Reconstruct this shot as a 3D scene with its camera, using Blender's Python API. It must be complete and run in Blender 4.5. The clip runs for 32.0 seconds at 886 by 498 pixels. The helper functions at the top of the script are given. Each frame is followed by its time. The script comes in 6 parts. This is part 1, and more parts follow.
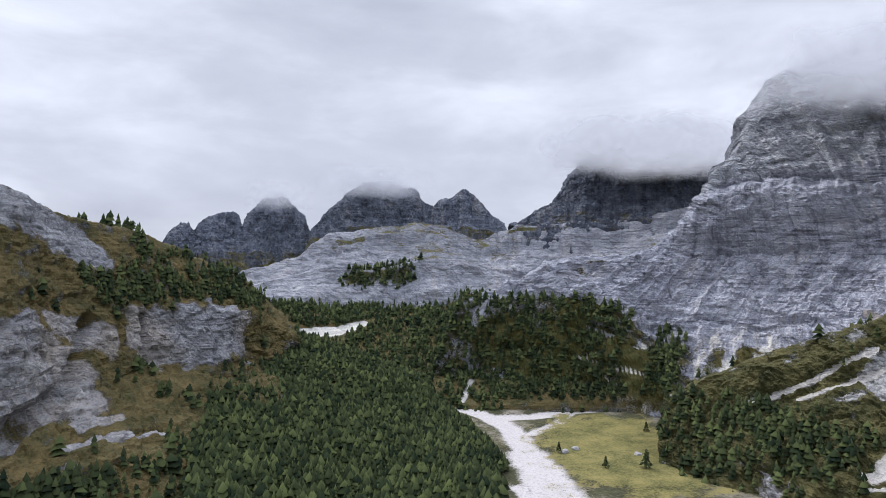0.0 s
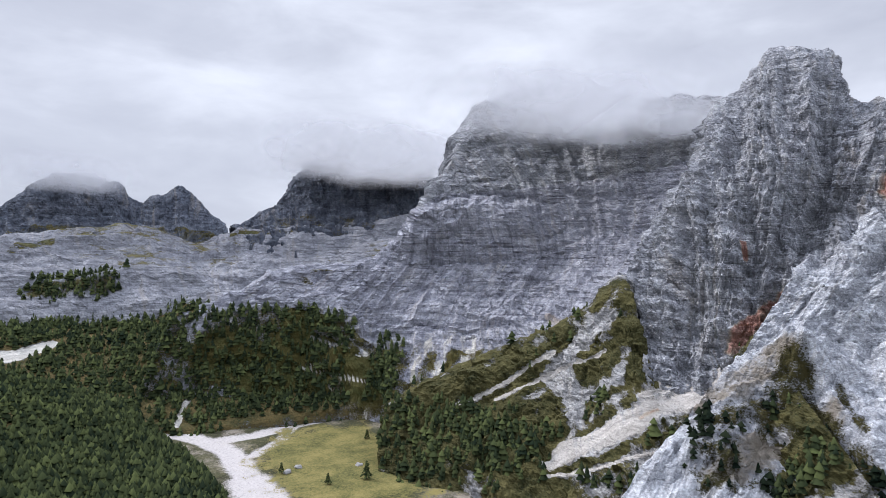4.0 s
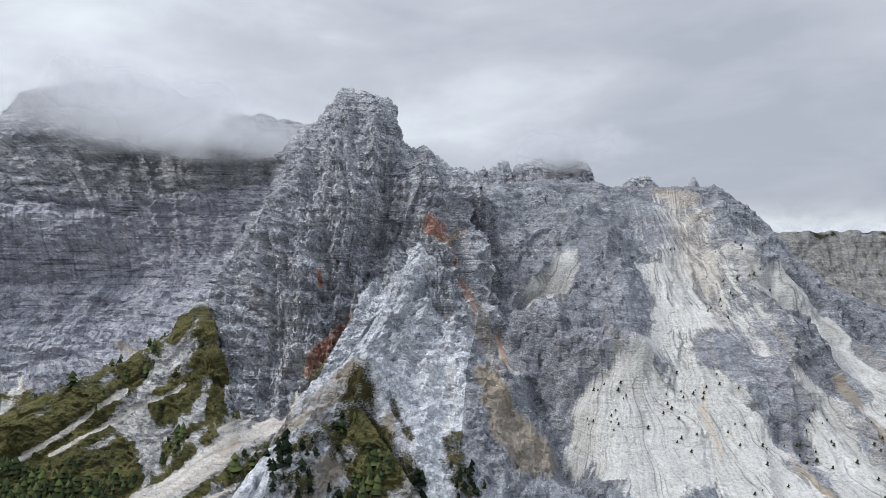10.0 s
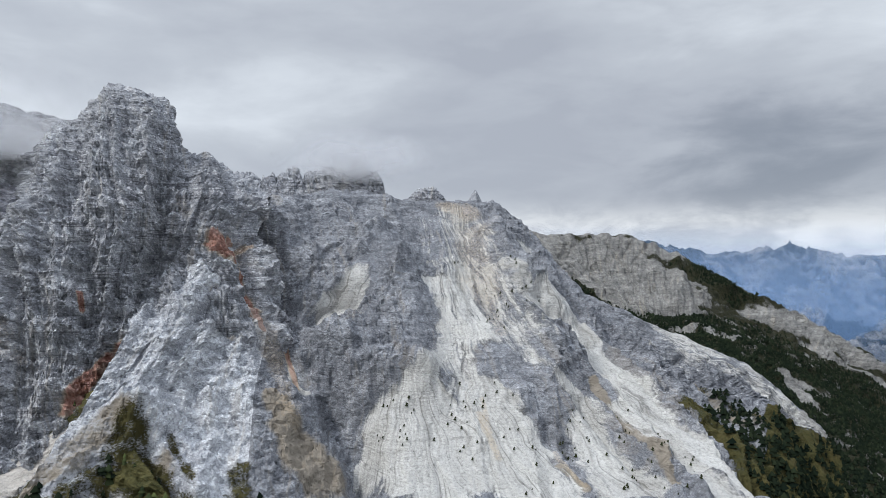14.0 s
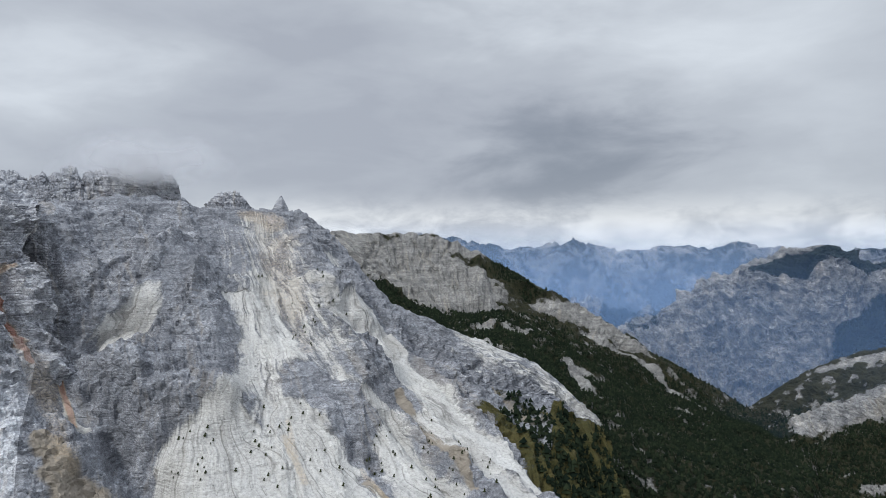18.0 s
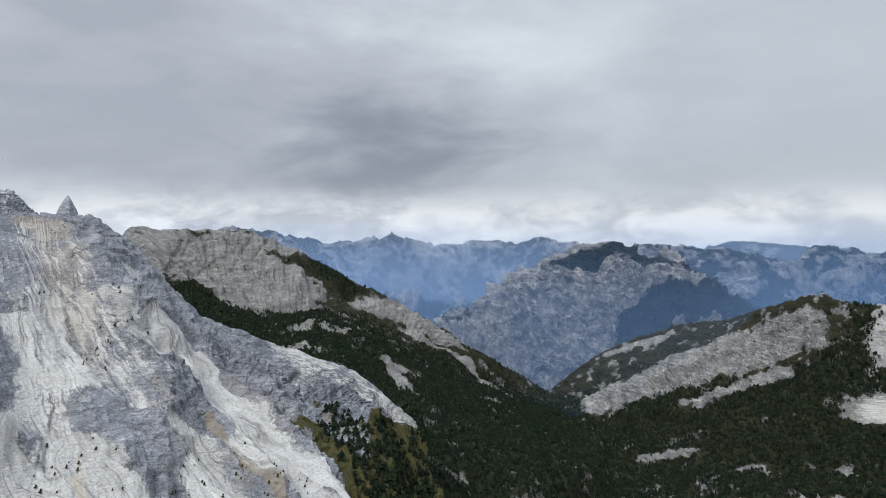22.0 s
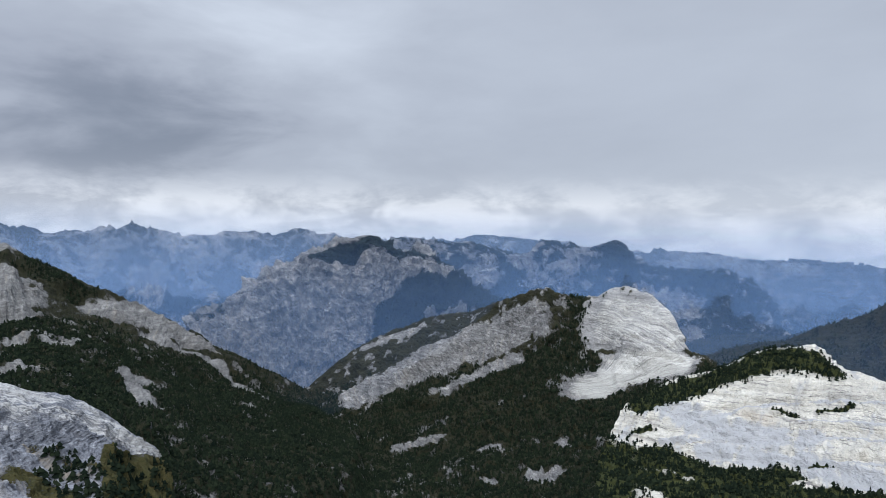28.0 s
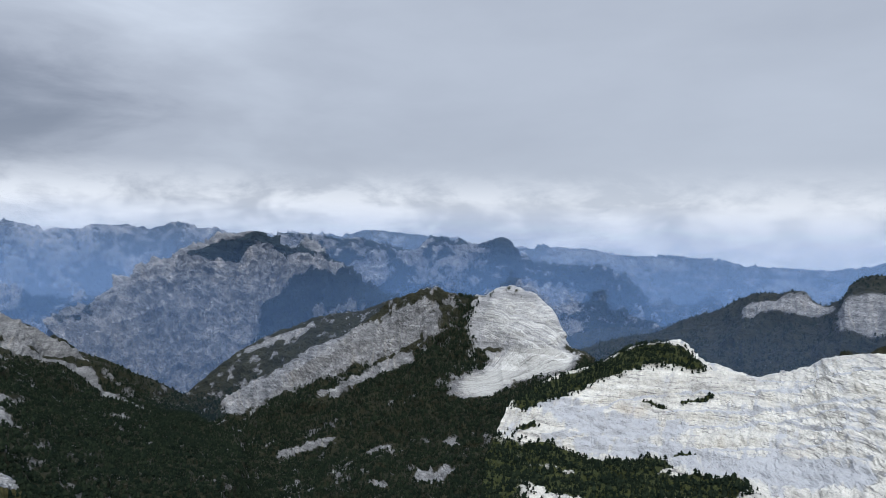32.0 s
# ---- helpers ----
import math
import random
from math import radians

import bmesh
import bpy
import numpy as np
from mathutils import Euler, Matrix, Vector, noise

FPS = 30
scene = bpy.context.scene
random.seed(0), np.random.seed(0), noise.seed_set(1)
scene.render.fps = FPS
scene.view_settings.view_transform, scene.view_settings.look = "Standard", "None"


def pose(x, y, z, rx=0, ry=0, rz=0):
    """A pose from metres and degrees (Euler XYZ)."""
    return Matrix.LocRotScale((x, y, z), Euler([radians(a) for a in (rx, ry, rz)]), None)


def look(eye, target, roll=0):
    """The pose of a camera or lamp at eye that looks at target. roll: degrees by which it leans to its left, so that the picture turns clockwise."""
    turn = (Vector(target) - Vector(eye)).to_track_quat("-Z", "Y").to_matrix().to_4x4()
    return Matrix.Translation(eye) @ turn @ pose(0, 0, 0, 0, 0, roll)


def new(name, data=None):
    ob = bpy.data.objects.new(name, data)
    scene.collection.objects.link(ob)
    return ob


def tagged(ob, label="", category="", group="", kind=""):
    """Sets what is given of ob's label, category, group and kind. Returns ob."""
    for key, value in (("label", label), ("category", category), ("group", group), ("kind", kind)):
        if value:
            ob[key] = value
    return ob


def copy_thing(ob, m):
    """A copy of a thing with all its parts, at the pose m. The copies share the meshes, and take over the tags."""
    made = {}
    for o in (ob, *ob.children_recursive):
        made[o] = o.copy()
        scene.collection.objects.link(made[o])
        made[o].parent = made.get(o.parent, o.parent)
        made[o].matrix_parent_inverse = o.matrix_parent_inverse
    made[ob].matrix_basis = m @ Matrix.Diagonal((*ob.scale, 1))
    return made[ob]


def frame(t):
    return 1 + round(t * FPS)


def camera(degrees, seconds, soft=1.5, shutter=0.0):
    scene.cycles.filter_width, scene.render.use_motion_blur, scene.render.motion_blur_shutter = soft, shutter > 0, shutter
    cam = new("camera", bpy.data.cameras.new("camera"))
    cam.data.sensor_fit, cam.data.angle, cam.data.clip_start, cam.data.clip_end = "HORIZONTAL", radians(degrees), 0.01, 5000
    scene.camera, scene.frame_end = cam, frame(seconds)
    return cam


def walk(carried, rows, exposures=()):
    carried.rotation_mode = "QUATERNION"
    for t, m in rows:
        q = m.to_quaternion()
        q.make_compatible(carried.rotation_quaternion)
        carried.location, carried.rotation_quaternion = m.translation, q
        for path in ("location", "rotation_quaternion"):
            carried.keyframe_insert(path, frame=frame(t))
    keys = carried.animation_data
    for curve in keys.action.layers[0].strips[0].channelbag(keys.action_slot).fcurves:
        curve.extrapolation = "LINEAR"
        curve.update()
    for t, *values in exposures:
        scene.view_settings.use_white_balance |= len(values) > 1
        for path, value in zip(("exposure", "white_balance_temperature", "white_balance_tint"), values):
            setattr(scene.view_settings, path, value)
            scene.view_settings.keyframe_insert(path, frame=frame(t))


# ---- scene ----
cam = camera(69.49, 32.0, soft=0.75)
# seconds, place in metres, turn in degrees
walk(cam, [(t, pose(*p)) for t, *p in (
    (0.0, -0.0, 0.0, -0.0, 91.85, -1.31, -0.04),
    (0.5, 0.2, 0.1, 3.0, 91.80, -1.29, -3.10),
    (1.0, 0.3, 0.2, 6.1, 91.75, -1.20, -6.14),
    (2.0, 0.6, 0.4, 12.2, 91.63, -1.01, -12.18),
    (3.0, 1.2, 1.4, 16.8, 91.61, -0.98, -18.21),
    (3.5, 1.5, 1.9, 19.2, 91.60, -0.93, -21.24),
    (5.5, 1.6, 2.5, 29.8, 91.46, -0.91, -33.36),
    (6.0, 1.5, 2.6, 32.6, 91.43, -0.88, -36.42),
    (7.0, 1.2, 2.5, 38.3, 91.32, -0.80, -42.50),
    (8.0, 0.9, 2.4, 44.1, 91.21, -0.75, -48.51),
    (9.0, 0.7, 2.6, 48.6, 91.21, -0.70, -54.54),
    (10.0, 0.4, 2.7, 53.1, 91.21, -0.57, -60.54),
    (10.5, 0.8, 2.5, 55.7, 91.19, -0.50, -63.22),
    (11.0, 1.2, 2.2, 58.2, 91.13, -0.41, -65.57),
    (12.0, 2.0, 1.7, 63.2, 91.03, -0.33, -70.14),
    (13.0, 1.9, 1.8, 67.8, 90.93, -0.29, -74.61),
    (14.0, 1.7, 2.0, 72.5, 90.83, -0.19, -79.02),
    (14.5, 1.7, 1.5, 74.9, 90.76, -0.15, -81.20),
    (16.5, 1.6, -0.0, 85.0, 90.47, 0.01, -89.59),
    (17.0, 1.8, -0.2, 87.5, 90.38, 0.04, -91.68),
    (18.0, 2.2, -0.6, 92.6, 90.19, 0.14, -95.95),
    (19.0, 2.5, -0.8, 97.5, 90.00, 0.22, -100.19),
    (20.0, 2.8, -1.0, 102.4, 89.78, 0.16, -104.14),
    (21.0, 2.4, -1.3, 107.3, 89.58, 0.09, -108.11),
    (22.0, 2.1, -1.7, 112.3, 89.37, 0.04, -112.06),
    (23.0, 0.6, -2.3, 117.5, 89.17, 0.00, -115.91),
    (24.0, -0.9, -2.8, 122.8, 88.98, -0.09, -119.61),
    (25.0, -0.7, -2.8, 127.7, 88.80, -0.19, -123.46),
    (25.5, -0.6, -2.7, 130.1, 88.70, -0.29, -125.39),
    (27.5, 0.3, -4.0, 140.0, 88.39, -0.54, -132.06),
    (28.0, 0.6, -4.5, 142.5, 88.32, -0.60, -133.38),
    (29.0, 1.1, -5.2, 147.4, 88.19, -0.73, -136.13),
    (30.0, 1.7, -5.9, 152.4, 88.05, -0.86, -138.86),
    (31.0, 3.0, -5.9, 157.2, 87.92, -0.98, -141.35),
    (31.5, 3.7, -6.0, 159.5, 87.87, -1.07, -142.27),
    (32.0, 4.3, -6.0, 161.9, 87.80, -1.14, -143.24),
)], exposures=((0, 0.12, 6150, 14), (5, 0.16, 6200, 14), (9, 0.05, 6350, 10), (14, -0.06, 6350, 8), (17, -0.12, 6350, 8), (23, -0.12, 6300, 8), (28, -0.2, 6000, 10), (32, -0.22, 5950, 10)))

# ---------------------------------------------------------------- sky and sun
SUN_ELEVATION, SUN_AZIMUTH = 43.0, 317.0   # azimuth clockwise from +y


def sky():
    world = bpy.data.worlds.new("overcast_sky")
    scene.world = world
    world.use_nodes = True
    nt = world.node_tree
    nt.nodes.clear()
    out = nt.nodes.new("ShaderNodeOutputWorld")
    clear = nt.nodes.new("ShaderNodeTexSky")
    clear.sky_type, clear.sun_disc = "NISHITA", False
    clear.sun_elevation, clear.sun_rotation = radians(SUN_ELEVATION), radians(SUN_AZIMUTH)
    clear_bg = nt.nodes.new("ShaderNodeBackground")
    clear_bg.inputs["Strength"].default_value = 0.1
    nt.links.new(clear.outputs["Color"], clear_bg.inputs["Color"])
    co = nt.nodes.new("ShaderNodeTexCoord")

    def clouds(scale, stretch, detail, rough, lo, hi, offset):
        mp = nt.nodes.new("ShaderNodeMapping")
        mp.inputs["Scale"].default_value = (scale, scale, scale * stretch)
        mp.inputs["Location"].default_value = (offset, 0.4 * offset, 0)
        nt.links.new(co.outputs["Generated"], mp.inputs["Vector"])
        nz = nt.nodes.new("ShaderNodeTexNoise")
        nz.inputs["Scale"].default_value = 1.0
        nz.inputs["Detail"].default_value, nz.inputs["Roughness"].default_value = detail, rough
        nz.inputs["Distortion"].default_value = 0.25
        nt.links.new(mp.outputs["Vector"], nz.inputs["Vector"])
        rg = nt.nodes.new("ShaderNodeMapRange")
        rg.inputs["From Min"].default_value, rg.inputs["From Max"].default_value = lo, hi
        nt.links.new(nz.outputs["Fac"], rg.inputs["Value"])
        return rg.outputs["Result"]

    wide = clouds(1.5, 2.6, 5, 0.5, 0.3, 0.7, 3.1)
    fine = clouds(4.0, 3.0, 6, 0.55, 0.3, 0.7, 1.7)
    both = nt.nodes.new("ShaderNodeMath")
    both.operation = "MULTIPLY_ADD"
    both.inputs[1].default_value = 0.35
    nt.links.new(fine, both.inputs[0])
    scaled = nt.nodes.new("ShaderNodeMath")
    scaled.operation = "MULTIPLY"
    scaled.inputs[1].default_value = 0.65
    nt.links.new(wide, scaled.inputs[0])
    nt.links.new(scaled.outputs[0], both.inputs[2])
    ramp = nt.nodes.new("ShaderNodeValToRGB")
    ramp.color_ramp.elements[0].color = (0.44, 0.465, 0.53, 1)
    ramp.color_ramp.elements[0].position = 0.12
    ramp.color_ramp.elements[1].color = (0.80, 0.84, 0.90, 1)
    ramp.color_ramp.elements[1].position = 0.85
    mid = ramp.color_ramp.elements.new(0.45)
    mid.color = (0.55, 0.58, 0.64, 1)
    # the cover is smoother to the south-east
    aim = nt.nodes.new("ShaderNodeSeparateXYZ")
    nt.links.new(co.outputs["Generated"], aim.inputs[0])
    calm = nt.nodes.new("ShaderNodeMapRange")
    calm.interpolation_type = "SMOOTHSTEP"
    calm.inputs["From Min"].default_value, calm.inputs["From Max"].default_value = -0.3, -0.85
    calm.inputs["To Max"].default_value = 0.8
    nt.links.new(aim.outputs["Y"], calm.inputs["Value"])
    level = nt.nodes.new("ShaderNodeMix")
    level.inputs["B"].default_value = 0.55
    nt.links.new(calm.outputs["Result"], level.inputs["Factor"])
    nt.links.new(both.outputs[0], level.inputs["A"])
    nt.links.new(level.outputs["Result"], ramp.inputs["Fac"])
    # brighter band of thin cloud just over the far ranges
    sep = nt.nodes.new("ShaderNodeSeparateXYZ")
    nt.links.new(co.outputs["Generated"], sep.inputs[0])
    band = nt.nodes.new("ShaderNodeMapRange")
    band.interpolation_type = "SMOOTHSTEP"
    band.inputs["From Min"].default_value, band.inputs["From Max"].default_value = 0.1, 0.015
    nt.links.new(sep.outputs["Z"], band.inputs["Value"])
    lift = nt.nodes.new("ShaderNodeMix")
    lift.data_type = "RGBA"
    lift.inputs["B"].default_value = (1.02, 1.03, 1.05, 1)
    damp = nt.nodes.new("ShaderNodeMath")
    damp.operation = "MULTIPLY"
    south = nt.nodes.new("ShaderNodeMapRange")
    south.interpolation_type = "SMOOTHSTEP"
    south.inputs["From Min"].default_value, south.inputs["From Max"].default_value = 0.55, 0.1
    nt.links.new(sep.outputs["Y"], south.inputs["Value"])
    billow = nt.nodes.new("ShaderNodeMapRange")
    billow.inputs["From Min"].default_value, billow.inputs["From Max"].default_value = 0.1, 0.9
    billow.inputs["To Min"].default_value = 0.2
    puffs = clouds(9.0, 2.2, 7, 0.6, 0.38, 0.6, 5.3)
    nt.links.new(puffs, billow.inputs["Value"])
    there = nt.nodes.new("ShaderNodeMath")
    there.operation = "MULTIPLY"
    nt.links.new(band.outputs["Result"], there.inputs[0])
    nt.links.new(south.outputs["Result"], there.inputs[1])
    nt.links.new(billow.outputs["Result"], damp.inputs[1])
    nt.links.new(there.outputs[0], damp.inputs[0])
    nt.links.new(damp.outputs[0], lift.inputs["Factor"])
    nt.links.new(ramp.outputs["Color"], lift.inputs["A"])
    cloud_bg = nt.nodes.new("ShaderNodeBackground")
    # an overcast sky grows brighter towards the zenith
    zenith = nt.nodes.new("ShaderNodeMapRange")
    zenith.inputs["From Min"].default_value, zenith.inputs["From Max"].default_value = 0.38, 0.95
    zenith.inputs["To Min"].default_value, zenith.inputs["To Max"].default_value = 1.0, 2.6
    nt.links.new(sep.outputs["Z"], zenith.inputs["Value"])
    # thinner cloud over the valley head than over the far ranges
    side = nt.nodes.new("ShaderNodeMapRange")
    side.inputs["From Min"].default_value, side.inputs["From Max"].default_value = -0.95, 0.6
    side.inputs["To Min"].default_value, side.inputs["To Max"].default_value = 0.95, 1.08
    nt.links.new(sep.outputs["Y"], side.inputs["Value"])
    power = nt.nodes.new("ShaderNodeMath")
    power.operation = "MULTIPLY"
    nt.links.new(zenith.outputs["Result"], power.inputs[0])
    nt.links.new(side.outputs["Result"], power.inputs[1])
    nt.links.new(power.outputs[0], cloud_bg.inputs["Strength"])
    # one heavy dark cloud over the side valley
    gone = nt.nodes.new("ShaderNodeVectorMath")
    gone.operation = "MULTIPLY_ADD"
    gone.inputs[1].default_value = (1, 1, 2.6)
    gone.inputs[2].default_value = (-0.96, 0.27, -0.40)
    nt.links.new(co.outputs["Generated"], gone.inputs[0])
    far = nt.nodes.new("ShaderNodeVectorMath")
    far.operation = "LENGTH"
    nt.links.new(gone.outputs[0], far.inputs[0])
    ragged = nt.nodes.new("ShaderNodeMath")
    ragged.operation = "MULTIPLY_ADD"
    ragged.inputs[1].default_value = 0.28
    nt.links.new(fine, ragged.inputs[0])
    nt.links.new(far.outputs["Value"], ragged.inputs[2])
    heavy = nt.nodes.new("ShaderNodeMapRange")
    heavy.interpolation_type = "SMOOTHSTEP"
    heavy.inputs["From Min"].default_value, heavy.inputs["From Max"].default_value = 0.36, 0.08
    heavy.inputs["To Max"].default_value = 0.85
    nt.links.new(ragged.outputs[0], heavy.inputs["Value"])
    cloudy = nt.nodes.new("ShaderNodeMix")
    cloudy.data_type = "RGBA"
    cloudy.inputs["B"].default_value = (0.27, 0.3, 0.36, 1)
    nt.links.new(heavy.outputs["Result"], cloudy.inputs["Factor"])
    nt.links.new(lift.outputs["Result"], cloudy.inputs["A"])
    nt.links.new(cloudy.outputs["Result"], cloud_bg.inputs["Color"])
    mix = nt.nodes.new("ShaderNodeMixShader")
    mix.inputs["Fac"].default_value = 0.96
    nt.links.new(clear_bg.outputs[0], mix.inputs[1])
    nt.links.new(cloud_bg.outputs[0], mix.inputs[2])
    nt.links.new(mix.outputs[0], out.inputs["Surface"])


def sun():
    lamp = bpy.data.lights.new("sun", "SUN")
    lamp.energy, lamp.angle, lamp.color = 2.2, radians(10), (1.0, 0.96, 0.9)
    ob = new("sun", lamp)
    a, e = radians(SUN_AZIMUTH), radians(SUN_ELEVATION)
    d = Vector((math.sin(a) * math.cos(e), math.cos(a) * math.cos(e), math.sin(e)))
    ob.matrix_world = look(d * 1000, (0, 0, 0))


sky()
sun()

# ---------------------------------------------------------------- materials
def node_material(name):
    m = bpy.data.materials.new(name)
    m.use_nodes = True
    nt = m.node_tree
    b = nt.nodes["Principled BSDF"]
    b.inputs["Specular IOR Level"].default_value = 0.2
    return m, nt, b


def noise_node(nt, vector, scale, detail=6.0, rough=0.55, distort=0.0):
    n = nt.nodes.new("ShaderNodeTexNoise")
    n.inputs["Scale"].default_value, n.inputs["Detail"].default_value = scale, detail
    n.inputs["Roughness"].default_value, n.inputs["Distortion"].default_value = rough, distort
    nt.links.new(vector, n.inputs["Vector"])
    return n.outputs["Fac"]


def map_node(nt, vector, scale=(1, 1, 1), turn=(0, 0, 0)):
    m = nt.nodes.new("ShaderNodeMapping")
    m.inputs["Scale"].default_value = scale
    m.inputs["Rotation"].default_value = [radians(a) for a in turn]
    nt.links.new(vector, m.inputs["Vector"])
    return m.outputs["Vector"]


def ramp_node(nt, fac, *stops):
    r = nt.nodes.new("ShaderNodeValToRGB")
    e = r.color_ramp.elements
    e[0].position, e[0].color = stops[0][0], (*stops[0][1], 1)
    e[1].position, e[1].color = stops[-1][0], (*stops[-1][1], 1)
    for p, c in stops[1:-1]:
        e.new(p).color = (*c, 1)
    nt.links.new(fac, r.inputs["Fac"])
    return r.outputs["Color"]


def mix_node(nt, fac, a, b, blend="MIX"):
    m = nt.nodes.new("ShaderNodeMix")
    m.data_type, m.blend_type = "RGBA", blend
    for key, v in (("Factor", fac), ("A", a), ("B", b)):
        if isinstance(v, (int, float)):
            m.inputs[key].default_value = v
        elif isinstance(v, tuple):
            m.inputs[key].default_value = (*v, 1)
        else:
            nt.links.new(v, m.inputs[key])
    return m.outputs["Result"]


def math_node(nt, op, a, b=0.5, c=0.0, clamp=False):
    m = nt.nodes.new("ShaderNodeMath")
    m.operation, m.use_clamp = op, clamp
    for i, v in enumerate((a, b, c)):
        if isinstance(v, (int, float)):
            m.inputs[i].default_value = v
        else:
            nt.links.new(v, m.inputs[i])
    return m.outputs[0]


def edge_node(nt, value, ragged, lo=0.2, hi=0.85, spread=1.3):
    """A zone's soft weight made ragged by a noise."""
    s = math_node(nt, "MULTIPLY_ADD", math_node(nt, "SUBTRACT", ragged, 0.5), spread, value)
    r = nt.nodes.new("ShaderNodeMapRange")
    r.interpolation_type = "SMOOTHSTEP"
    r.inputs["From Min"].default_value, r.inputs["From Max"].default_value = lo, hi
    nt.links.new(s, r.inputs["Value"])
    return r.outputs["Result"]


def rock_material(name, dark, mid, light, grass=((0.05, 0.06, 0.018), (0.12, 0.1, 0.035)), pale=(0.62, 0.6, 0.56), rust=(0.33, 0.12, 0.06),
                  size=1.0, strata=(0.006, 0.006, 0.09), tilt=(8, 12, 0), relief=1.0, streak=0.4, bedding=0.3, cracks=0.75, beds=0.25, dirt_shade_tones=((0.15, 0.135, 0.115), (0.36, 0.32, 0.27))):
    """Weathered limestone: zones of grass, scree and iron stain come from the 'zone' attribute. size: metres scale of the mottling."""
    m, nt, b = node_material(name)
    co = nt.nodes.new("ShaderNodeTexCoord").outputs["Object"]
    zone = nt.nodes.new("ShaderNodeAttribute")
    zone.attribute_name = "zone"
    sep = nt.nodes.new("ShaderNodeSeparateColor")
    nt.links.new(zone.outputs["Color"], sep.inputs[0])
    veg, scree, iron, stain = sep.outputs[0], sep.outputs[1], sep.outputs[2], zone.outputs["Alpha"]
    run = nt.nodes.new("ShaderNodeAttribute")
    run.attribute_name = "run"
    big = noise_node(nt, co, 0.011 / size, 6, 0.6, 0.4)
    med = noise_node(nt, co, 0.05 / size, 8, 0.62, 0.2)
    fine = noise_node(nt, map_node(nt, co, (1, 1, 1.8), (20, 15, 0)), 0.5 / size, 7, 0.72, 0.3)
    layers = noise_node(nt, map_node(nt, co, tuple(s / size for s in strata), tilt), 1.0, 8, 0.65, 0.5)
    thin = noise_node(nt, map_node(nt, co, tuple(s * k / size for s, k in zip(strata, (2.2, 2.2, 4.5))), tilt), 1.0, 5, 0.6, 0.8)
    runs = noise_node(nt, map_node(nt, run.outputs["Vector"], (0.1 / size, 0.007 / size, 1)), 1.0, 7, 0.62, 0.4)
    tone = math_node(nt, "MULTIPLY_ADD", layers, bedding, math_node(nt, "MULTIPLY_ADD", med, 0.8 - bedding, math_node(nt, "MULTIPLY", big, 0.2)))
    rock = ramp_node(nt, tone, (0.34, dark), (0.5, mid), (0.66, light))
    rock = mix_node(nt, streak, rock, ramp_node(nt, runs, (0.34, (0.55, 0.55, 0.57)), (0.5, (1, 1, 1)), (0.68, (1.22, 1.21, 1.18))), "MULTIPLY")
    rock = mix_node(nt, 0.8 * cracks, rock, ramp_node(nt, fine, (0.34, (0.36, 0.36, 0.38)), (0.47, (0.92, 0.92, 0.93)), (0.57, (1.15, 1.15, 1.15)), (0.66, (2.0, 2.0, 1.97))), "MULTIPLY")
    # thin dark parting lines between the beds, broken along their length
    parting = math_node(nt, "MULTIPLY", ramp_node(nt, thin, (0.4, (1, 1, 1)), (0.46, (0, 0, 0))), ramp_node(nt, med, (0.42, (0.15, 0.15, 0.15)), (0.56, (1, 1, 1))))
    rock = mix_node(nt, math_node(nt, "MULTIPLY", parting, min(1.0, 2.2 * beds)), rock, (0.34, 0.34, 0.37), "MULTIPLY")
    # broken blocks, each with its own tone, parted by narrow cracks
    bend = nt.nodes.new("ShaderNodeTexNoise")
    bend.inputs["Scale"].default_value, bend.inputs["Detail"].default_value = 0.09 / size, 5
    nt.links.new(co, bend.inputs["Vector"])
    bent = nt.nodes.new("ShaderNodeVectorMath")
    bent.operation, bent.inputs[1].default_value = "MULTIPLY_ADD", (9.0 * size,) * 3
    nt.links.new(bend.outputs["Color"], bent.inputs[0])
    nt.links.new(co, bent.inputs[2])
    blocks = map_node(nt, bent.outputs[0], (1, 1, 1 + 3 * bedding), tilt)
    relief_parts = []
    for scale, weight in ((0.06, 0.5), (0.24, 0.6)):
        cells, gaps = nt.nodes.new("ShaderNodeTexVoronoi"), nt.nodes.new("ShaderNodeTexVoronoi")
        gaps.feature = "DISTANCE_TO_EDGE"
        for n in (cells, gaps):
            n.inputs["Scale"].default_value = scale / size
            nt.links.new(blocks, n.inputs["Vector"])
        shade = nt.nodes.new("ShaderNodeSeparateColor")
        nt.links.new(cells.outputs["Color"], shade.inputs[0])
        rock = mix_node(nt, weight * cracks, rock, ramp_node(nt, shade.outputs[0], (0.0, (0.78, 0.78, 0.79)), (0.6, (1.0, 1.0, 1.0)), (1.0, (1.2, 1.2, 1.19))), "MULTIPLY")
        # crack lines darkened in the colour to stand for shade in the gaps
        rock = mix_node(nt, math_node(nt, "MULTIPLY", ramp_node(nt, med, (0.45, (0, 0, 0)), (0.55, (1, 1, 1))), weight * cracks), rock, ramp_node(nt, gaps.outputs["Distance"], (0.0, (0.4, 0.4, 0.42)), (0.06, (1, 1, 1))), "MULTIPLY")
        relief_parts.append(math_node(nt, "MULTIPLY", math_node(nt, "MINIMUM", gaps.outputs["Distance"], 0.12), 0.35 / scale * size))
        relief_parts.append(math_node(nt, "MULTIPLY", shade.outputs[1], 0.05 / scale * size))
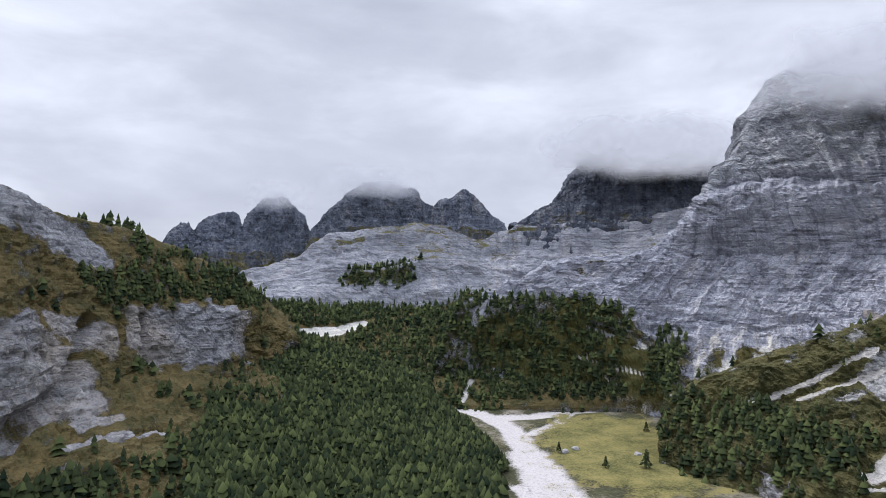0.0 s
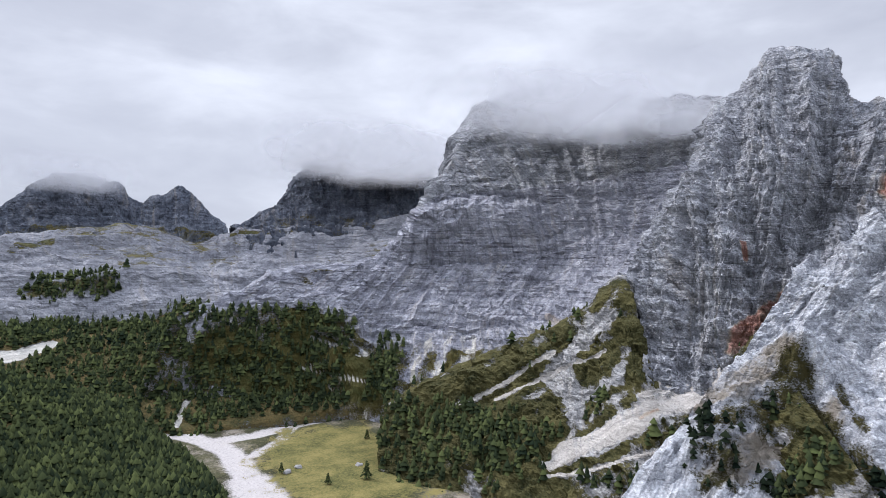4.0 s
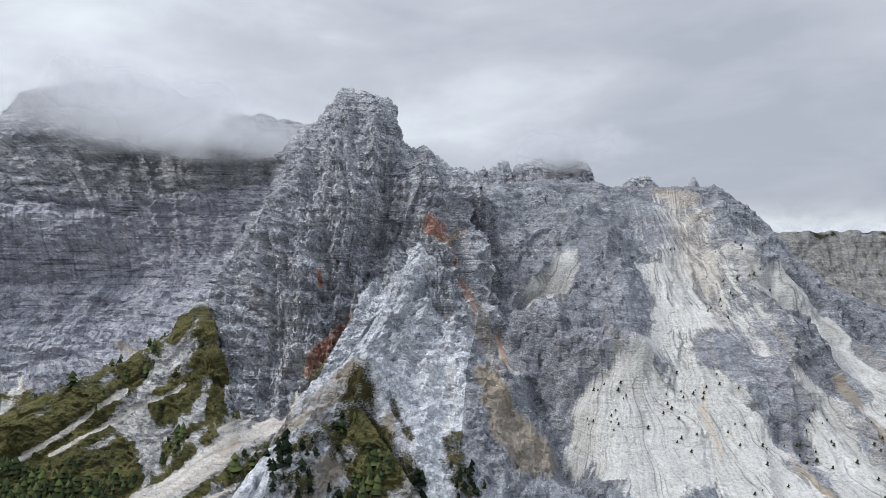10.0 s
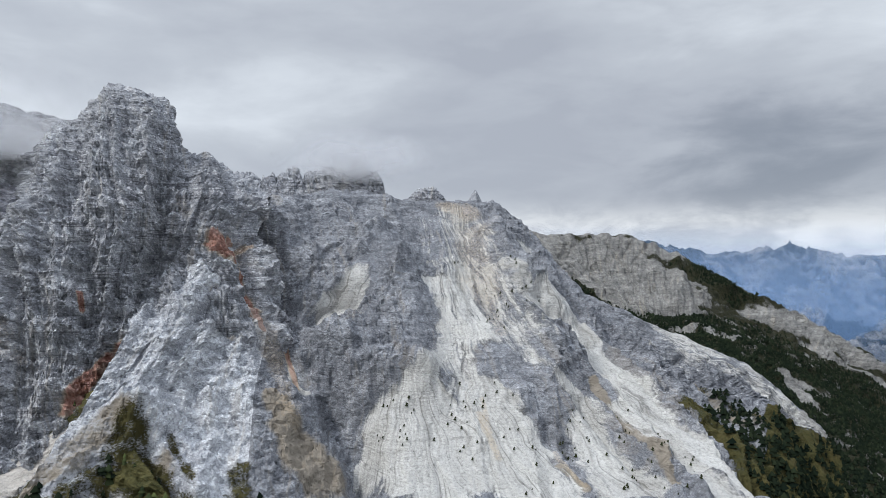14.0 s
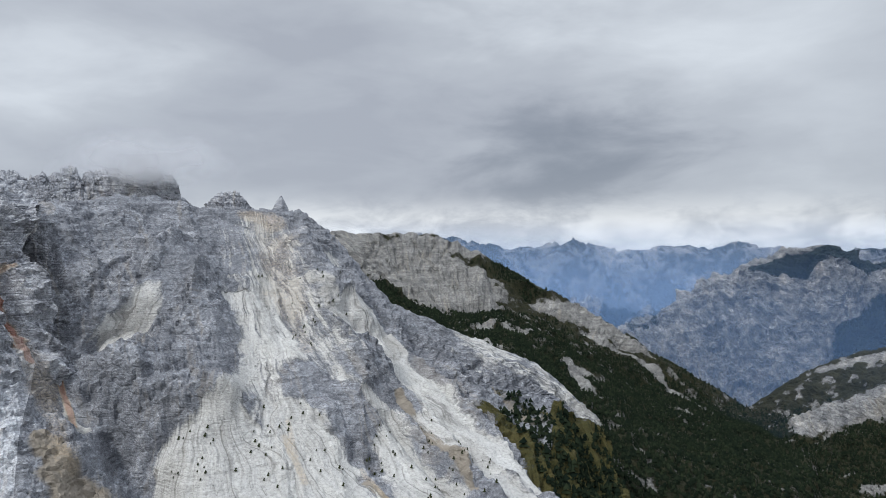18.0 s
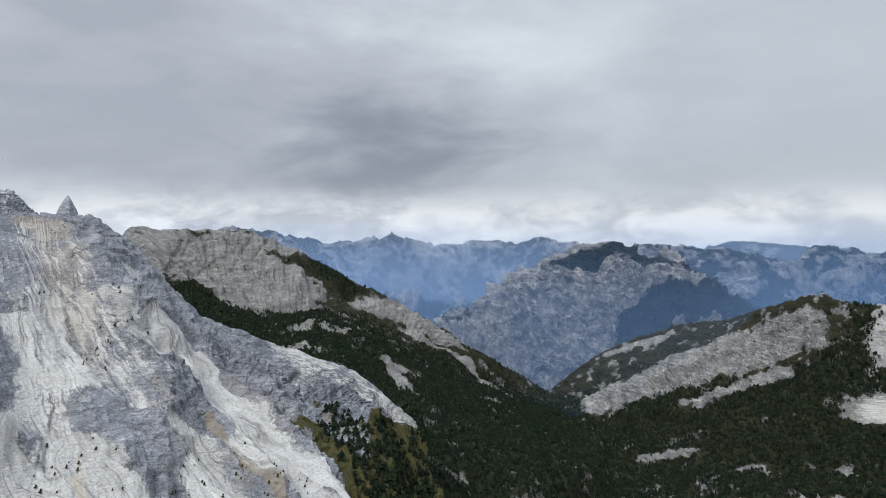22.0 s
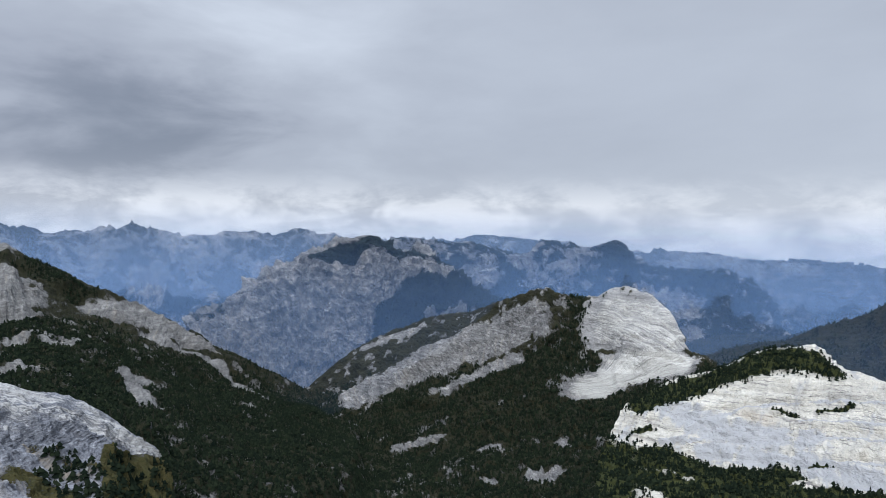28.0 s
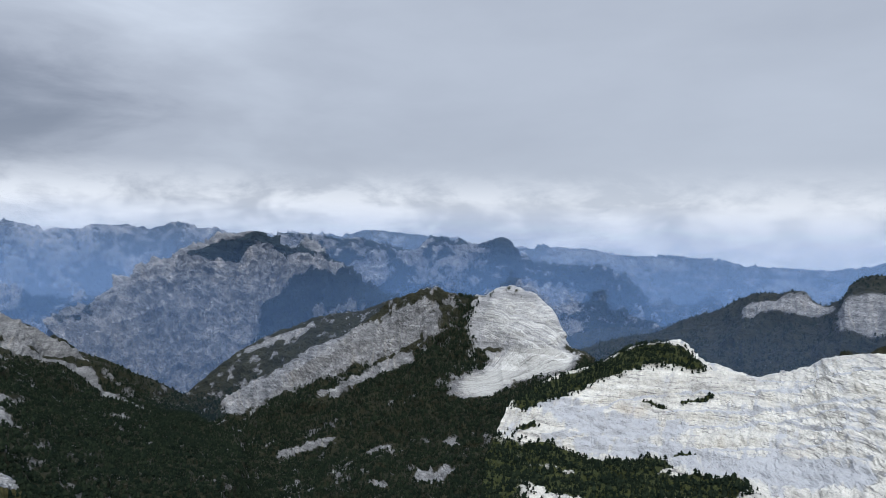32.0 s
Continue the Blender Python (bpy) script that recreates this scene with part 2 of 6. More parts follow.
    for scale, weight, flat in ((0.03, 0.3 * cracks, (1, 1, 0.6 + 4 * bedding)), (0.11, 0.25 * cracks, (1, 1, 1.4))):
        vein = nt.nodes.new("ShaderNodeTexNoise")
        vein.noise_type, vein.normalize = "RIDGED_MULTIFRACTAL", False
        vein.inputs["Scale"].default_value, vein.inputs["Detail"].default_value = scale / size, 6
        vein.inputs["Roughness"].default_value, vein.inputs["Lacunarity"].default_value = 0.55, 2.2
        vein.inputs["Offset"].default_value, vein.inputs["Gain"].default_value = 1.0, 2.0
        vein.inputs["Distortion"].default_value = 0.7
        nt.links.new(map_node(nt, co, flat, tilt), vein.inputs["Vector"])
        share = math_node(nt, "MULTIPLY", vein.outputs["Fac"], 0.4)
        rock = mix_node(nt, weight, rock, ramp_node(nt, share, (0.15, (1.35, 1.35, 1.33)), (0.48, (1, 1, 1)), (0.8, (0.2, 0.2, 0.22))), "MULTIPLY")
    warm = edge_node(nt, math_node(nt, "MULTIPLY", big, 0.8), runs, 0.5, 0.62)
    rock = mix_node(nt, math_node(nt, "MULTIPLY", warm, 0.2), rock, (0.36, 0.3, 0.22))
    # brown earth; on the white slab also its painted grey shade
    dirt_shade = edge_node(nt, stain, math_node(nt, "MULTIPLY_ADD", fine, 0.4, math_node(nt, "MULTIPLY", med, 0.6)), 0.25, 0.8, 2.6)
    rock = mix_node(nt, dirt_shade, rock, mix_node(nt, med, *dirt_shade_tones))
    slides = noise_node(nt, map_node(nt, run.outputs["Vector"], (0.3 / size, 0.012 / size, 1)), 1.0, 6, 0.6, 0.5)
    chute = edge_node(nt, scree, math_node(nt, "MULTIPLY_ADD", slides, 0.5, math_node(nt, "MULTIPLY_ADD", fine, 0.2, math_node(nt, "MULTIPLY", med, 0.3))), 0.3, 0.75, 3.2)
    rubble = ramp_node(nt, fine, (0.36, tuple(0.72 * c for c in pale)), (0.5, pale), (0.64, tuple(min(1, 1.12 * c) for c in pale)))
    rubble = mix_node(nt, 0.8, rubble, ramp_node(nt, runs, (0.36, (0.74, 0.73, 0.7)), (0.5, (1, 1, 1)), (0.64, (1.15, 1.15, 1.13))), "MULTIPLY")
    rubble = mix_node(nt, 0.9, rubble, ramp_node(nt, slides, (0.36, (0.5, 0.49, 0.47)), (0.45, (0.92, 0.915, 0.9)), (0.6, (1.1, 1.1, 1.09))), "MULTIPLY")
    rock = mix_node(nt, math_node(nt, "MULTIPLY", chute, 0.92), rock, rubble)
    rock = mix_node(nt, math_node(nt, "MULTIPLY", edge_node(nt, iron, fine), 0.68), rock, mix_node(nt, edge_node(nt, iron, med, 0.6, 1.0), (0.46, 0.37, 0.26), mix_node(nt, med, rust, tuple(1.2 * c for c in rust))))
    turf = ramp_node(nt, math_node(nt, "MULTIPLY_ADD", fine, 0.5, math_node(nt, "MULTIPLY", med, 0.5)), (0.38, grass[0]), (0.6, grass[1]))
    green = edge_node(nt, veg, math_node(nt, "MULTIPLY_ADD", fine, 0.45, math_node(nt, "MULTIPLY_ADD", med, 0.4, math_node(nt, "MULTIPLY", layers, 0.15))), 0.36, 0.64, 3.4)
    colour = mix_node(nt, green, rock, turf)
    nt.links.new(colour, b.inputs["Base Color"])
    b.inputs["Roughness"].default_value = 0.95
    height = math_node(nt, "MULTIPLY_ADD", layers, 4.0 * size, math_node(nt, "MULTIPLY_ADD", med, 3.5 * size, math_node(nt, "MULTIPLY_ADD", thin, 1.2 * size, math_node(nt, "MULTIPLY", fine, 1.1 * size))))
    covered = math_node(nt, "SUBTRACT", 1.0, math_node(nt, "MULTIPLY", math_node(nt, "MAXIMUM", chute, green), 0.75))
    for h in relief_parts:
        height = math_node(nt, "MULTIPLY_ADD", h, covered, height)
    bump = nt.nodes.new("ShaderNodeBump")
    bump.inputs["Strength"].default_value, bump.inputs["Distance"].default_value = 1.0, relief
    nt.links.new(height, bump.inputs["Height"])
    nt.links.new(bump.outputs[0], b.inputs["Normal"])
    return m


def needle_material(name, dark, light):
    m, nt, b = node_material(name)
    g = nt.nodes.new("ShaderNodeNewGeometry")
    co = nt.nodes.new("ShaderNodeTexCoord").outputs["Object"]
    patch = noise_node(nt, co, 0.02, 5)
    f = math_node(nt, "MULTIPLY_ADD", g.outputs["Random Per Island"], 0.6, math_node(nt, "MULTIPLY", patch, 0.5))
    nt.links.new(ramp_node(nt, f, (0.15, dark), (0.6, tuple(0.62 * a + 0.38 * c for a, c in zip(dark, light))), (0.95, light)), b.inputs["Base Color"])
    b.inputs["Roughness"].default_value = 1.0
    b.inputs["Specular IOR Level"].default_value = 0.0
    return m


ROCK_WALL = rock_material("grey_limestone", (0.27, 0.28, 0.325), (0.45, 0.46, 0.52), (0.64, 0.65, 0.71), bedding=0.35, cracks=0.6, beds=0.35, streak=0.75, tilt=(0, 7, 0))
ROCK_PEAK = rock_material("fractured_limestone", (0.24, 0.253, 0.285), (0.43, 0.445, 0.48), (0.64, 0.65, 0.69), beds=0.32, strata=(0.012, 0.012, 0.14), tilt=(6, 20, 0), relief=1.0, bedding=0.3, streak=0.6, cracks=0.85)
ROCK_SCREE = rock_material("pale_broken_limestone", (0.14, 0.15, 0.172), (0.25, 0.263, 0.292), (0.43, 0.445, 0.48), relief=0.9, rust=(0.36, 0.2, 0.13), pale=(0.49, 0.488, 0.485), grass=((0.03, 0.035, 0.012), (0.075, 0.065, 0.025)), cracks=0.9, beds=0.15, tilt=(25, -20, 0))
ROCK_SPECKLED = rock_material("speckled_limestone", (0.33, 0.345, 0.38), (0.55, 0.57, 0.61), (0.74, 0.76, 0.8), relief=0.9, rust=(0.36, 0.2, 0.13), pale=(0.49, 0.488, 0.485), grass=((0.03, 0.035, 0.012), (0.075, 0.065, 0.025)), cracks=0.85, beds=0.05, tilt=(25, -20, 0))
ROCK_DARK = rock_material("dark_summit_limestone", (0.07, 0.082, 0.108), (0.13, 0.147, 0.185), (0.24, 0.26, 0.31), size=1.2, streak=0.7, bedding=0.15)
ROCK_HILL = rock_material("ledge_limestone", (0.17, 0.175, 0.19), (0.33, 0.335, 0.355), (0.52, 0.525, 0.55), grass=((0.04, 0.05, 0.02), (0.17, 0.125, 0.052)), rust=(0.36, 0.19, 0.07))
ROCK_HILL_PALE = rock_material("flank_limestone", (0.22, 0.22, 0.22), (0.45, 0.45, 0.45), (0.72, 0.71, 0.7), grass=((0.022, 0.028, 0.01), (0.125, 0.112, 0.045)), pale=(0.56, 0.53, 0.505))
ROCK_PALE = rock_material("pale_bench_limestone", (0.2, 0.21, 0.24), (0.34, 0.35, 0.385), (0.54, 0.545, 0.58), cracks=0.6, grass=((0.05, 0.06, 0.025), (0.14, 0.12, 0.05)))
# turf of dome and ridge is darkened to paint in the cloud shade
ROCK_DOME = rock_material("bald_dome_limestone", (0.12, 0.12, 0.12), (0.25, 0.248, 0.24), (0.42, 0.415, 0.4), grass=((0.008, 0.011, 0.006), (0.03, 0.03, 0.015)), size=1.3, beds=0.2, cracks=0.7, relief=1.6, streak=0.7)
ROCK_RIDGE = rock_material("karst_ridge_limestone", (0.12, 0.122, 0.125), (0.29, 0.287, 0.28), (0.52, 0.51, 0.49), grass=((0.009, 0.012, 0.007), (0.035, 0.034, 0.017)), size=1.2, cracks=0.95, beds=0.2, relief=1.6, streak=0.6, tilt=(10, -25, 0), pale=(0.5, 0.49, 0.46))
# pale slab rock, its colour raised and warmed to paint in a sun patch
ROCK_SUNLIT_SLAB = rock_material("sunlit_slab_limestone", (0.42, 0.4, 0.36), (0.68, 0.65, 0.575), (0.86, 0.83, 0.74), grass=((0.02, 0.028, 0.01), (0.06, 0.065, 0.02)), size=1.2, streak=0.4, bedding=0.55, cracks=0.3, beds=0.4, rust=(0.55, 0.42, 0.27), dirt_shade_tones=((0.36, 0.365, 0.38), (0.56, 0.56, 0.56)))
# rock like the slab's, greyed down: the headland's shade is in its colour
ROCK_SHADED_HEADLAND = rock_material("shaded_headland_limestone", (0.26, 0.26, 0.26), (0.4, 0.395, 0.385), (0.58, 0.57, 0.55), grass=((0.009, 0.012, 0.007), (0.035, 0.034, 0.017)), size=1.2, bedding=0.55, cracks=0.4, beds=0.35, pale=(0.6, 0.59, 0.56))
ROCK_FAR = rock_material("distant_range_rock", (0.11, 0.115, 0.125), (0.26, 0.26, 0.26), (0.58, 0.55, 0.51), grass=((0.006, 0.011, 0.012), (0.022, 0.032, 0.028)), size=2.2, cracks=0.6, beds=0.0, bedding=0.12, tilt=(15, 35, 0), relief=2.2, streak=0.4)
VALLEY = rock_material("valley_ground", (0.05, 0.055, 0.03), (0.08, 0.08, 0.04), (0.13, 0.12, 0.06), grass=((0.06, 0.07, 0.022), (0.24, 0.205, 0.075)), pale=(0.62, 0.59, 0.6), relief=0.4)
NEEDLES = needle_material("fir_needles", (0.009, 0.016, 0.012), (0.1, 0.12, 0.046))
# fir needles again, with the side valley's cloud shade painted in
NEEDLES_SHADED = needle_material("shaded_fir_needles", (0.005, 0.009, 0.007), (0.024, 0.032, 0.018))


def mist_haze_material(name, colour, uneven=1.4):
    """Summit mist and painted distance haze: a diffuse tint, thinned by the sheet's own thickness and a soft noise."""
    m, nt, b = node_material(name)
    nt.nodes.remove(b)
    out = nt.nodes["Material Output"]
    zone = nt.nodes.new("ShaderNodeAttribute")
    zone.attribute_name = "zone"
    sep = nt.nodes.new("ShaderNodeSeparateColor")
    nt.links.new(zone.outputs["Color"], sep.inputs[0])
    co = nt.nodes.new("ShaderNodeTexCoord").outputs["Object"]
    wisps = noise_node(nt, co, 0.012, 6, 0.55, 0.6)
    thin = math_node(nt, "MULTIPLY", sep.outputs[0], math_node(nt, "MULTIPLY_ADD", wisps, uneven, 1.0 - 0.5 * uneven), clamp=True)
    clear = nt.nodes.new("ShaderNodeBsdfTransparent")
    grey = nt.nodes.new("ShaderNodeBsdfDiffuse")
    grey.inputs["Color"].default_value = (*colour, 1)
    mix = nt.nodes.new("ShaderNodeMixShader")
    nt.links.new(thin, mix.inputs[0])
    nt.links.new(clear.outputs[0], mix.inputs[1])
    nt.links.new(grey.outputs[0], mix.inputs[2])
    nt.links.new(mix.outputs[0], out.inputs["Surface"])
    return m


def plain_material(name, a, b, scale, rough=0.9):
    m, nt, bs = node_material(name)
    co = nt.nodes.new("ShaderNodeTexCoord").outputs["Object"]
    nt.links.new(mix_node(nt, noise_node(nt, co, scale, 6), a, b), bs.inputs["Base Color"])
    bs.inputs["Roughness"].default_value = rough
    return m


MIST = mist_haze_material("cloud_mist", (0.4, 0.41, 0.44))
# tints of the sheets that stand in for aerial haze
HAZE = mist_haze_material("painted_blue_haze", (0.17, 0.29, 0.52), 0.0)
HAZE_FAR = mist_haze_material("painted_pale_haze", (0.25, 0.34, 0.5), 0.0)
BARK = plain_material("fir_bark", (0.05, 0.035, 0.025), (0.12, 0.09, 0.07), 2.0)
STONE = plain_material("grey_boulder", (0.2, 0.2, 0.21), (0.5, 0.49, 0.48), 0.6)
SHRUB = plain_material("dark_shrub", (0.012, 0.018, 0.008), (0.04, 0.045, 0.018), 0.3)

# ---------------------------------------------------------------- noise and lofted landforms
def _hash(ix, iy, iz, seed):
    with np.errstate(over="ignore"):
        h = (ix * np.uint32(374761393) + iy * np.uint32(668265263) + iz * np.uint32(2147483647) + np.uint32(seed * 974711 % 2**32)).astype(np.uint32)
        h = (h ^ (h >> np.uint32(13))) * np.uint32(1274126177)
        h = h ^ (h >> np.uint32(16))
    return h.astype(np.float64) / 4294967295.0


def value_noise(p, seed=0):
    f = np.floor(p)
    i = f.astype(np.int64).astype(np.uint32)
    w = p - f
    w = w * w * w * (w * (w * 6 - 15) + 10)
    out = 0.0
    for dx in (0, 1):
        for dy in (0, 1):
            for dz in (0, 1):
                k = (w[..., 0] if dx else 1 - w[..., 0]) * (w[..., 1] if dy else 1 - w[..., 1]) * (w[..., 2] if dz else 1 - w[..., 2])
                out = out + k * _hash(i[..., 0] + np.uint32(dx), i[..., 1] + np.uint32(dy), i[..., 2] + np.uint32(dz), seed)
    return out * 2 - 1


def fbm(p, octaves=5, seed=0, ridged=False, gain=0.5):
    total, amp, norm = 0.0, 1.0, 0.0
    for k in range(octaves):
        n = value_noise(p * 2.03**k + 17.3 * k, seed + k)
        total = total + amp * ((1 - 2 * np.abs(n)) if ridged else n)
        norm += amp
        amp *= gain
    return total / norm


def facets(p, seed=0):
    """Broken rock: every cell of space holds one tilted plane, so that the surface breaks into chunks with flat faces."""
    q = p - 0.5
    f = np.floor(q)
    i = f.astype(np.int64).astype(np.uint32)
    best, out = np.full(p.shape[:-1], 1e9), np.zeros(p.shape[:-1])
    for dx in (0, 1):
        for dy in (0, 1):
            for dz in (0, 1):
                c = [i[..., 0] + np.uint32(dx), i[..., 1] + np.uint32(dy), i[..., 2] + np.uint32(dz)]
                r = [_hash(*c, seed + k) for k in range(5)]
                d = [p[..., k] - (f[..., k] + (dx, dy, dz)[k] + 0.12 + 0.76 * r[k]) for k in range(3)]
                far = d[0] ** 2 + d[1] ** 2 + d[2] ** 2
                plane = 1.3 * (r[3] - 0.5) + 1.6 * ((r[4] - 0.5) * d[0] + (r[0] - 0.5) * d[1] + (r[2] - 0.5) * d[2])
                out = np.where(far < best, plane, out)
                best = np.minimum(best, far)
    return out


def beds(p, dip, step, seed):
    """Hard and soft beds of rock: each layer stands out by its own amount, with a sharp edge to the next."""
    s = (p[..., 2] + dip[0] * p[..., 0] + dip[1] * p[..., 1]) / step + 0.9 * fbm(p / (7 * step), 4, seed)
    i = np.floor(s)
    f = np.clip((s - i - 0.7) / 0.3, 0, 1)
    f = f * f * (3 - 2 * f)
    k = i.astype(np.int64).astype(np.uint32)
    a, b = (2 * _hash(k + np.uint32(d), np.uint32(0) * k, np.uint32(0) * k, seed) - 1 for d in (0, 1))
    return (a * (1 - f) + b * f) * (0.6 + 0.8 * fbm(p / (4 * step), 3, seed + 3))


def curve(points, n):
    """A smooth line through the points, n places at even parameter steps (Catmull-Rom)."""
    p = np.array(points, float)
    p = np.vstack([2 * p[0] - p[1], p, 2 * p[-1] - p[-2]])
    s = np.linspace(0, len(points) - 1 - 1e-9, n)
    k, f = s.astype(int), (s % 1)[:, None]
    a, b, c, d = p[k], p[k + 1], p[k + 2], p[k + 3]
    smooth = 0.5 * (2 * b + (c - a) * f + (2 * a - 5 * b + 4 * c - d) * f**2 + (3 * b - a - 3 * c + d) * f**3)
    return 0.6 * smooth + 0.4 * (b + (c - b) * f)


def grid_mesh(name, places, zones, material, smooth=True, run=None):
    nu, nv = places.shape[:2]
    idx = np.arange(nu * nv).reshape(nu, nv)
    quads = np.stack([idx[:-1, :-1], idx[1:, :-1], idx[1:, 1:], idx[:-1, 1:]], -1).reshape(-1, 4)
    me = bpy.data.meshes.new(name)
    me.vertices.add(nu * nv)
    me.vertices.foreach_set("co", places.reshape(-1).astype(np.float32))
    me.loops.add(quads.size)
    me.loops.foreach_set("vertex_index", quads.reshape(-1).astype(np.int32))
    me.polygons.add(len(quads))
    me.polygons.foreach_set("loop_start", np.arange(0, quads.size, 4, dtype=np.int32))
    me.update(calc_edges=True)
    me.polygons.foreach_set("use_smooth", np.full(len(quads), smooth))
    layer = me.attributes.new("zone", "FLOAT_COLOR", "POINT")
    layer.data.foreach_set("color", np.clip(zones, 0, 1).reshape(-1).astype(np.float32))
    if run is not None:
        me.attributes.new("run", "FLOAT_VECTOR", "POINT").data.foreach_set("vector", run.reshape(-1).astype(np.float32))
    me.materials.append(material)
    return me


def normals_of(p):
    du, dv = np.gradient(p, axis=0), np.gradient(p, axis=1)
    n = np.cross(du, dv)
    n /= np.linalg.norm(n, axis=-1, keepdims=True) + 1e-9
    return n * np.where(n[..., 2:3].mean() < 0, -1, 1)


class Loft:
    """A landform lofted from its crest through its ledges to its foot, with a rear slope and a foot that runs under the ground."""

    def __init__(self, rails, nu, nv, amp=10.0, size=60.0, gully=0.5, fine=0.35, terrace=0.0, seed=1, rear=150.0, crest_keep=0.25, foot_drop=120.0, step=18.0, marks=(), jag=0.0, smooth=False, foot_out=50.0, chunk=0.0, lean=(1.0, 1.0, 1.5), dip=(0.0, 0.0), jag_size=0.35, bed=0.0, bed_step=8.0):
        self.smooth = smooth
        lines = [curve(r, nu) for r in rails]
        away = lines[0] - lines[1]
        away[:, 2] = 0
        away = away.mean(0)
        away /= np.linalg.norm(away)
        back = [lines[0] + away * rear - (0, 0, 0.9 * rear), lines[0] + away * 0.15 * rear - (0, 0, 0.05 * rear)]
        out = lines[-1] - lines[-2]
        out[:, 2] = 0
        out /= np.linalg.norm(out, axis=1, keepdims=True) + 1e-6
        foot = lines[-1] + out * foot_out - (0, 0, foot_drop)
        rows = np.stack(back + lines + [foot], 1)
        # even steps down the slope
        gaps = np.linalg.norm(np.diff(rows, axis=1), axis=-1).mean(0)
        gaps[:2] *= 0.25
        gaps[-1] *= 0.4
        at = np.r_[0, np.cumsum(gaps)]
        s = np.linspace(0, at[-1], nv)
        k = np.clip(np.searchsorted(at, s, side="right") - 1, 0, len(gaps) - 1)
        f = ((s - at[k]) / gaps[k])[None, :, None]
        p = rows[:, k] * (1 - f) + rows[:, k + 1] * f
        self.v = np.broadcast_to((k + f[0, :, 0] - 2) / (len(rails) - 1), (nu, nv)).copy()   # 0 crest, 1 foot
        self.u = np.broadcast_to(np.linspace(0, 1, nu)[:, None], (nu, nv)).copy()
        # soften the breaks between the lines
        for _ in range(3):
            p[:, 1:-1] = 0.5 * p[:, 1:-1] + 0.25 * (p[:, :-2] + p[:, 2:])
        n = normals_of(p)
        self.marks = {}
        lift, ruled = np.zeros((nu, nv)), np.full((nu, nv), 0.02)
        length = np.linalg.norm(np.diff(lines[0], axis=0), axis=-1).sum()
        sweep = np.stack([self.u * length, np.broadcast_to(s[None, :], self.u.shape), 0 * self.u], -1)
        wander = [np.stack([fbm(p / s, 3, 71 + k) for k in range(3)], -1) for s in (0.6 * size, 0.16 * size)] if len(marks) else None
        for kind, width, strength, line in marks:
            if kind in ("ridge", "groove"):
                w = np.clip(1 - reach(p + min(0.15 * width, 6.0) * wander[0] + min(0.1 * width, 3.0) * wander[1], line, n, width) / (0.5 * width), 0, 1)
                lift += (strength if kind == "ridge" else -strength) * w * (0.35 + 0.65 * w)
                continue
            w = band(p, wander, line, width, n)
            if kind == "pale":
                # loose ground runs along its own line
                a, b = np.array(line[0], float), np.array(line[-1], float)
                way = (b - a) / (np.linalg.norm(b - a) + 1e-6)
                side = np.cross(way, n.mean((0, 1)))
                side /= np.linalg.norm(side) + 1e-6
                mine = w > ruled
                across, along = (p - a) @ side, (p - a) @ way
                across = across * (width / (0.55 * width + np.maximum(along, 0) * 0.35 + 4.0)) + 61.0 * len(line[0]) + 0.37 * a[0]
                sweep = np.where(mine[..., None], np.stack([across, along, 0 * along], -1), sweep)
                ruled = np.maximum(ruled, w)
            if kind in ("up", "dn"):
                lift += (strength if kind == "up" else -strength) * w
            else:
                self.marks[kind] = np.maximum(self.marks.get(kind, 0), strength * w)
        q = np.stack([self.u * length / size, self.v * 0.45 * length / size * 0.35, self.u * 0 + seed * 3.7], -1)
        q = q + 0.35 * fbm(p / (2.0 * size), 3, seed + 40)[..., None]
        ribs = fbm(q, 5, seed + 7, ridged=True)
        rough = fbm(p / size, 6, seed, gain=0.55)
        keep = np.clip(np.abs(self.v) / 0.25, 0, 1) * (1 - crest_keep) + crest_keep
        disp = amp * keep * (gully * ribs + rough)
        small = amp * fine * (fbm(p / (0.25 * size), 5, seed + 20, ridged=True, gain=0.6) + 0.5 * fbm(p * (1, 1, 2.5) / (0.12 * size), 3, seed + 25)) * (0.4 + 0.6 * keep)
        if chunk:
            bent = p + 0.12 * size * np.stack([fbm(p / (0.5 * size), 3, seed + 90 + k) for k in range(3)], -1)
            bent = np.stack([bent[..., 0], bent[..., 1], bent[..., 2] + dip[0] * bent[..., 0] + dip[1] * bent[..., 1]], -1) * lean
            blocks = facets(bent / (0.5 * size), seed + 95) + 0.55 * facets(bent / (0.2 * size), seed + 97) + 0.22 * facets(bent / (0.085 * size), seed + 99)
            small = 0.55 * small + chunk * blocks * (0.2 + 0.8 * keep)
        if bed:
            small = small + bed * keep * (beds(p, dip, bed_step, seed + 101) + 0.45 * beds(p, dip, 0.37 * bed_step, seed + 103))
        loose = np.clip(self.marks.get("pale", 0.0) + 0 * self.u, 0, 1)
        disp, small = disp * (1 - 0.6 * loose), small * (1 - 0.92 * loose)
        # rills in the loose ground
        rill = sweep / (9.0, 160.0, 1.0) + 0.3 * fbm(p / 40.0, 2, seed + 31)[..., None]
        small = small + 0.5 * loose * fbm(rill, 3, seed + 33, ridged=True)
        if terrace:
            level = p[..., 2] + 0.12 * p[..., 0] + 1.6 * step * rough
            saw = (level / step + 0.5 * fbm(p / (1.7 * size), 3, seed + 3)) % 1
            small = small + terrace * keep * (np.minimum(saw * 3.0, 1.5 - 1.5 * saw) - 0.5)
        if jag:
            teeth = fbm(np.stack([self.u * length / (jag_size * size), 0 * self.u, 0 * self.u + seed], -1), 4, seed + 80)
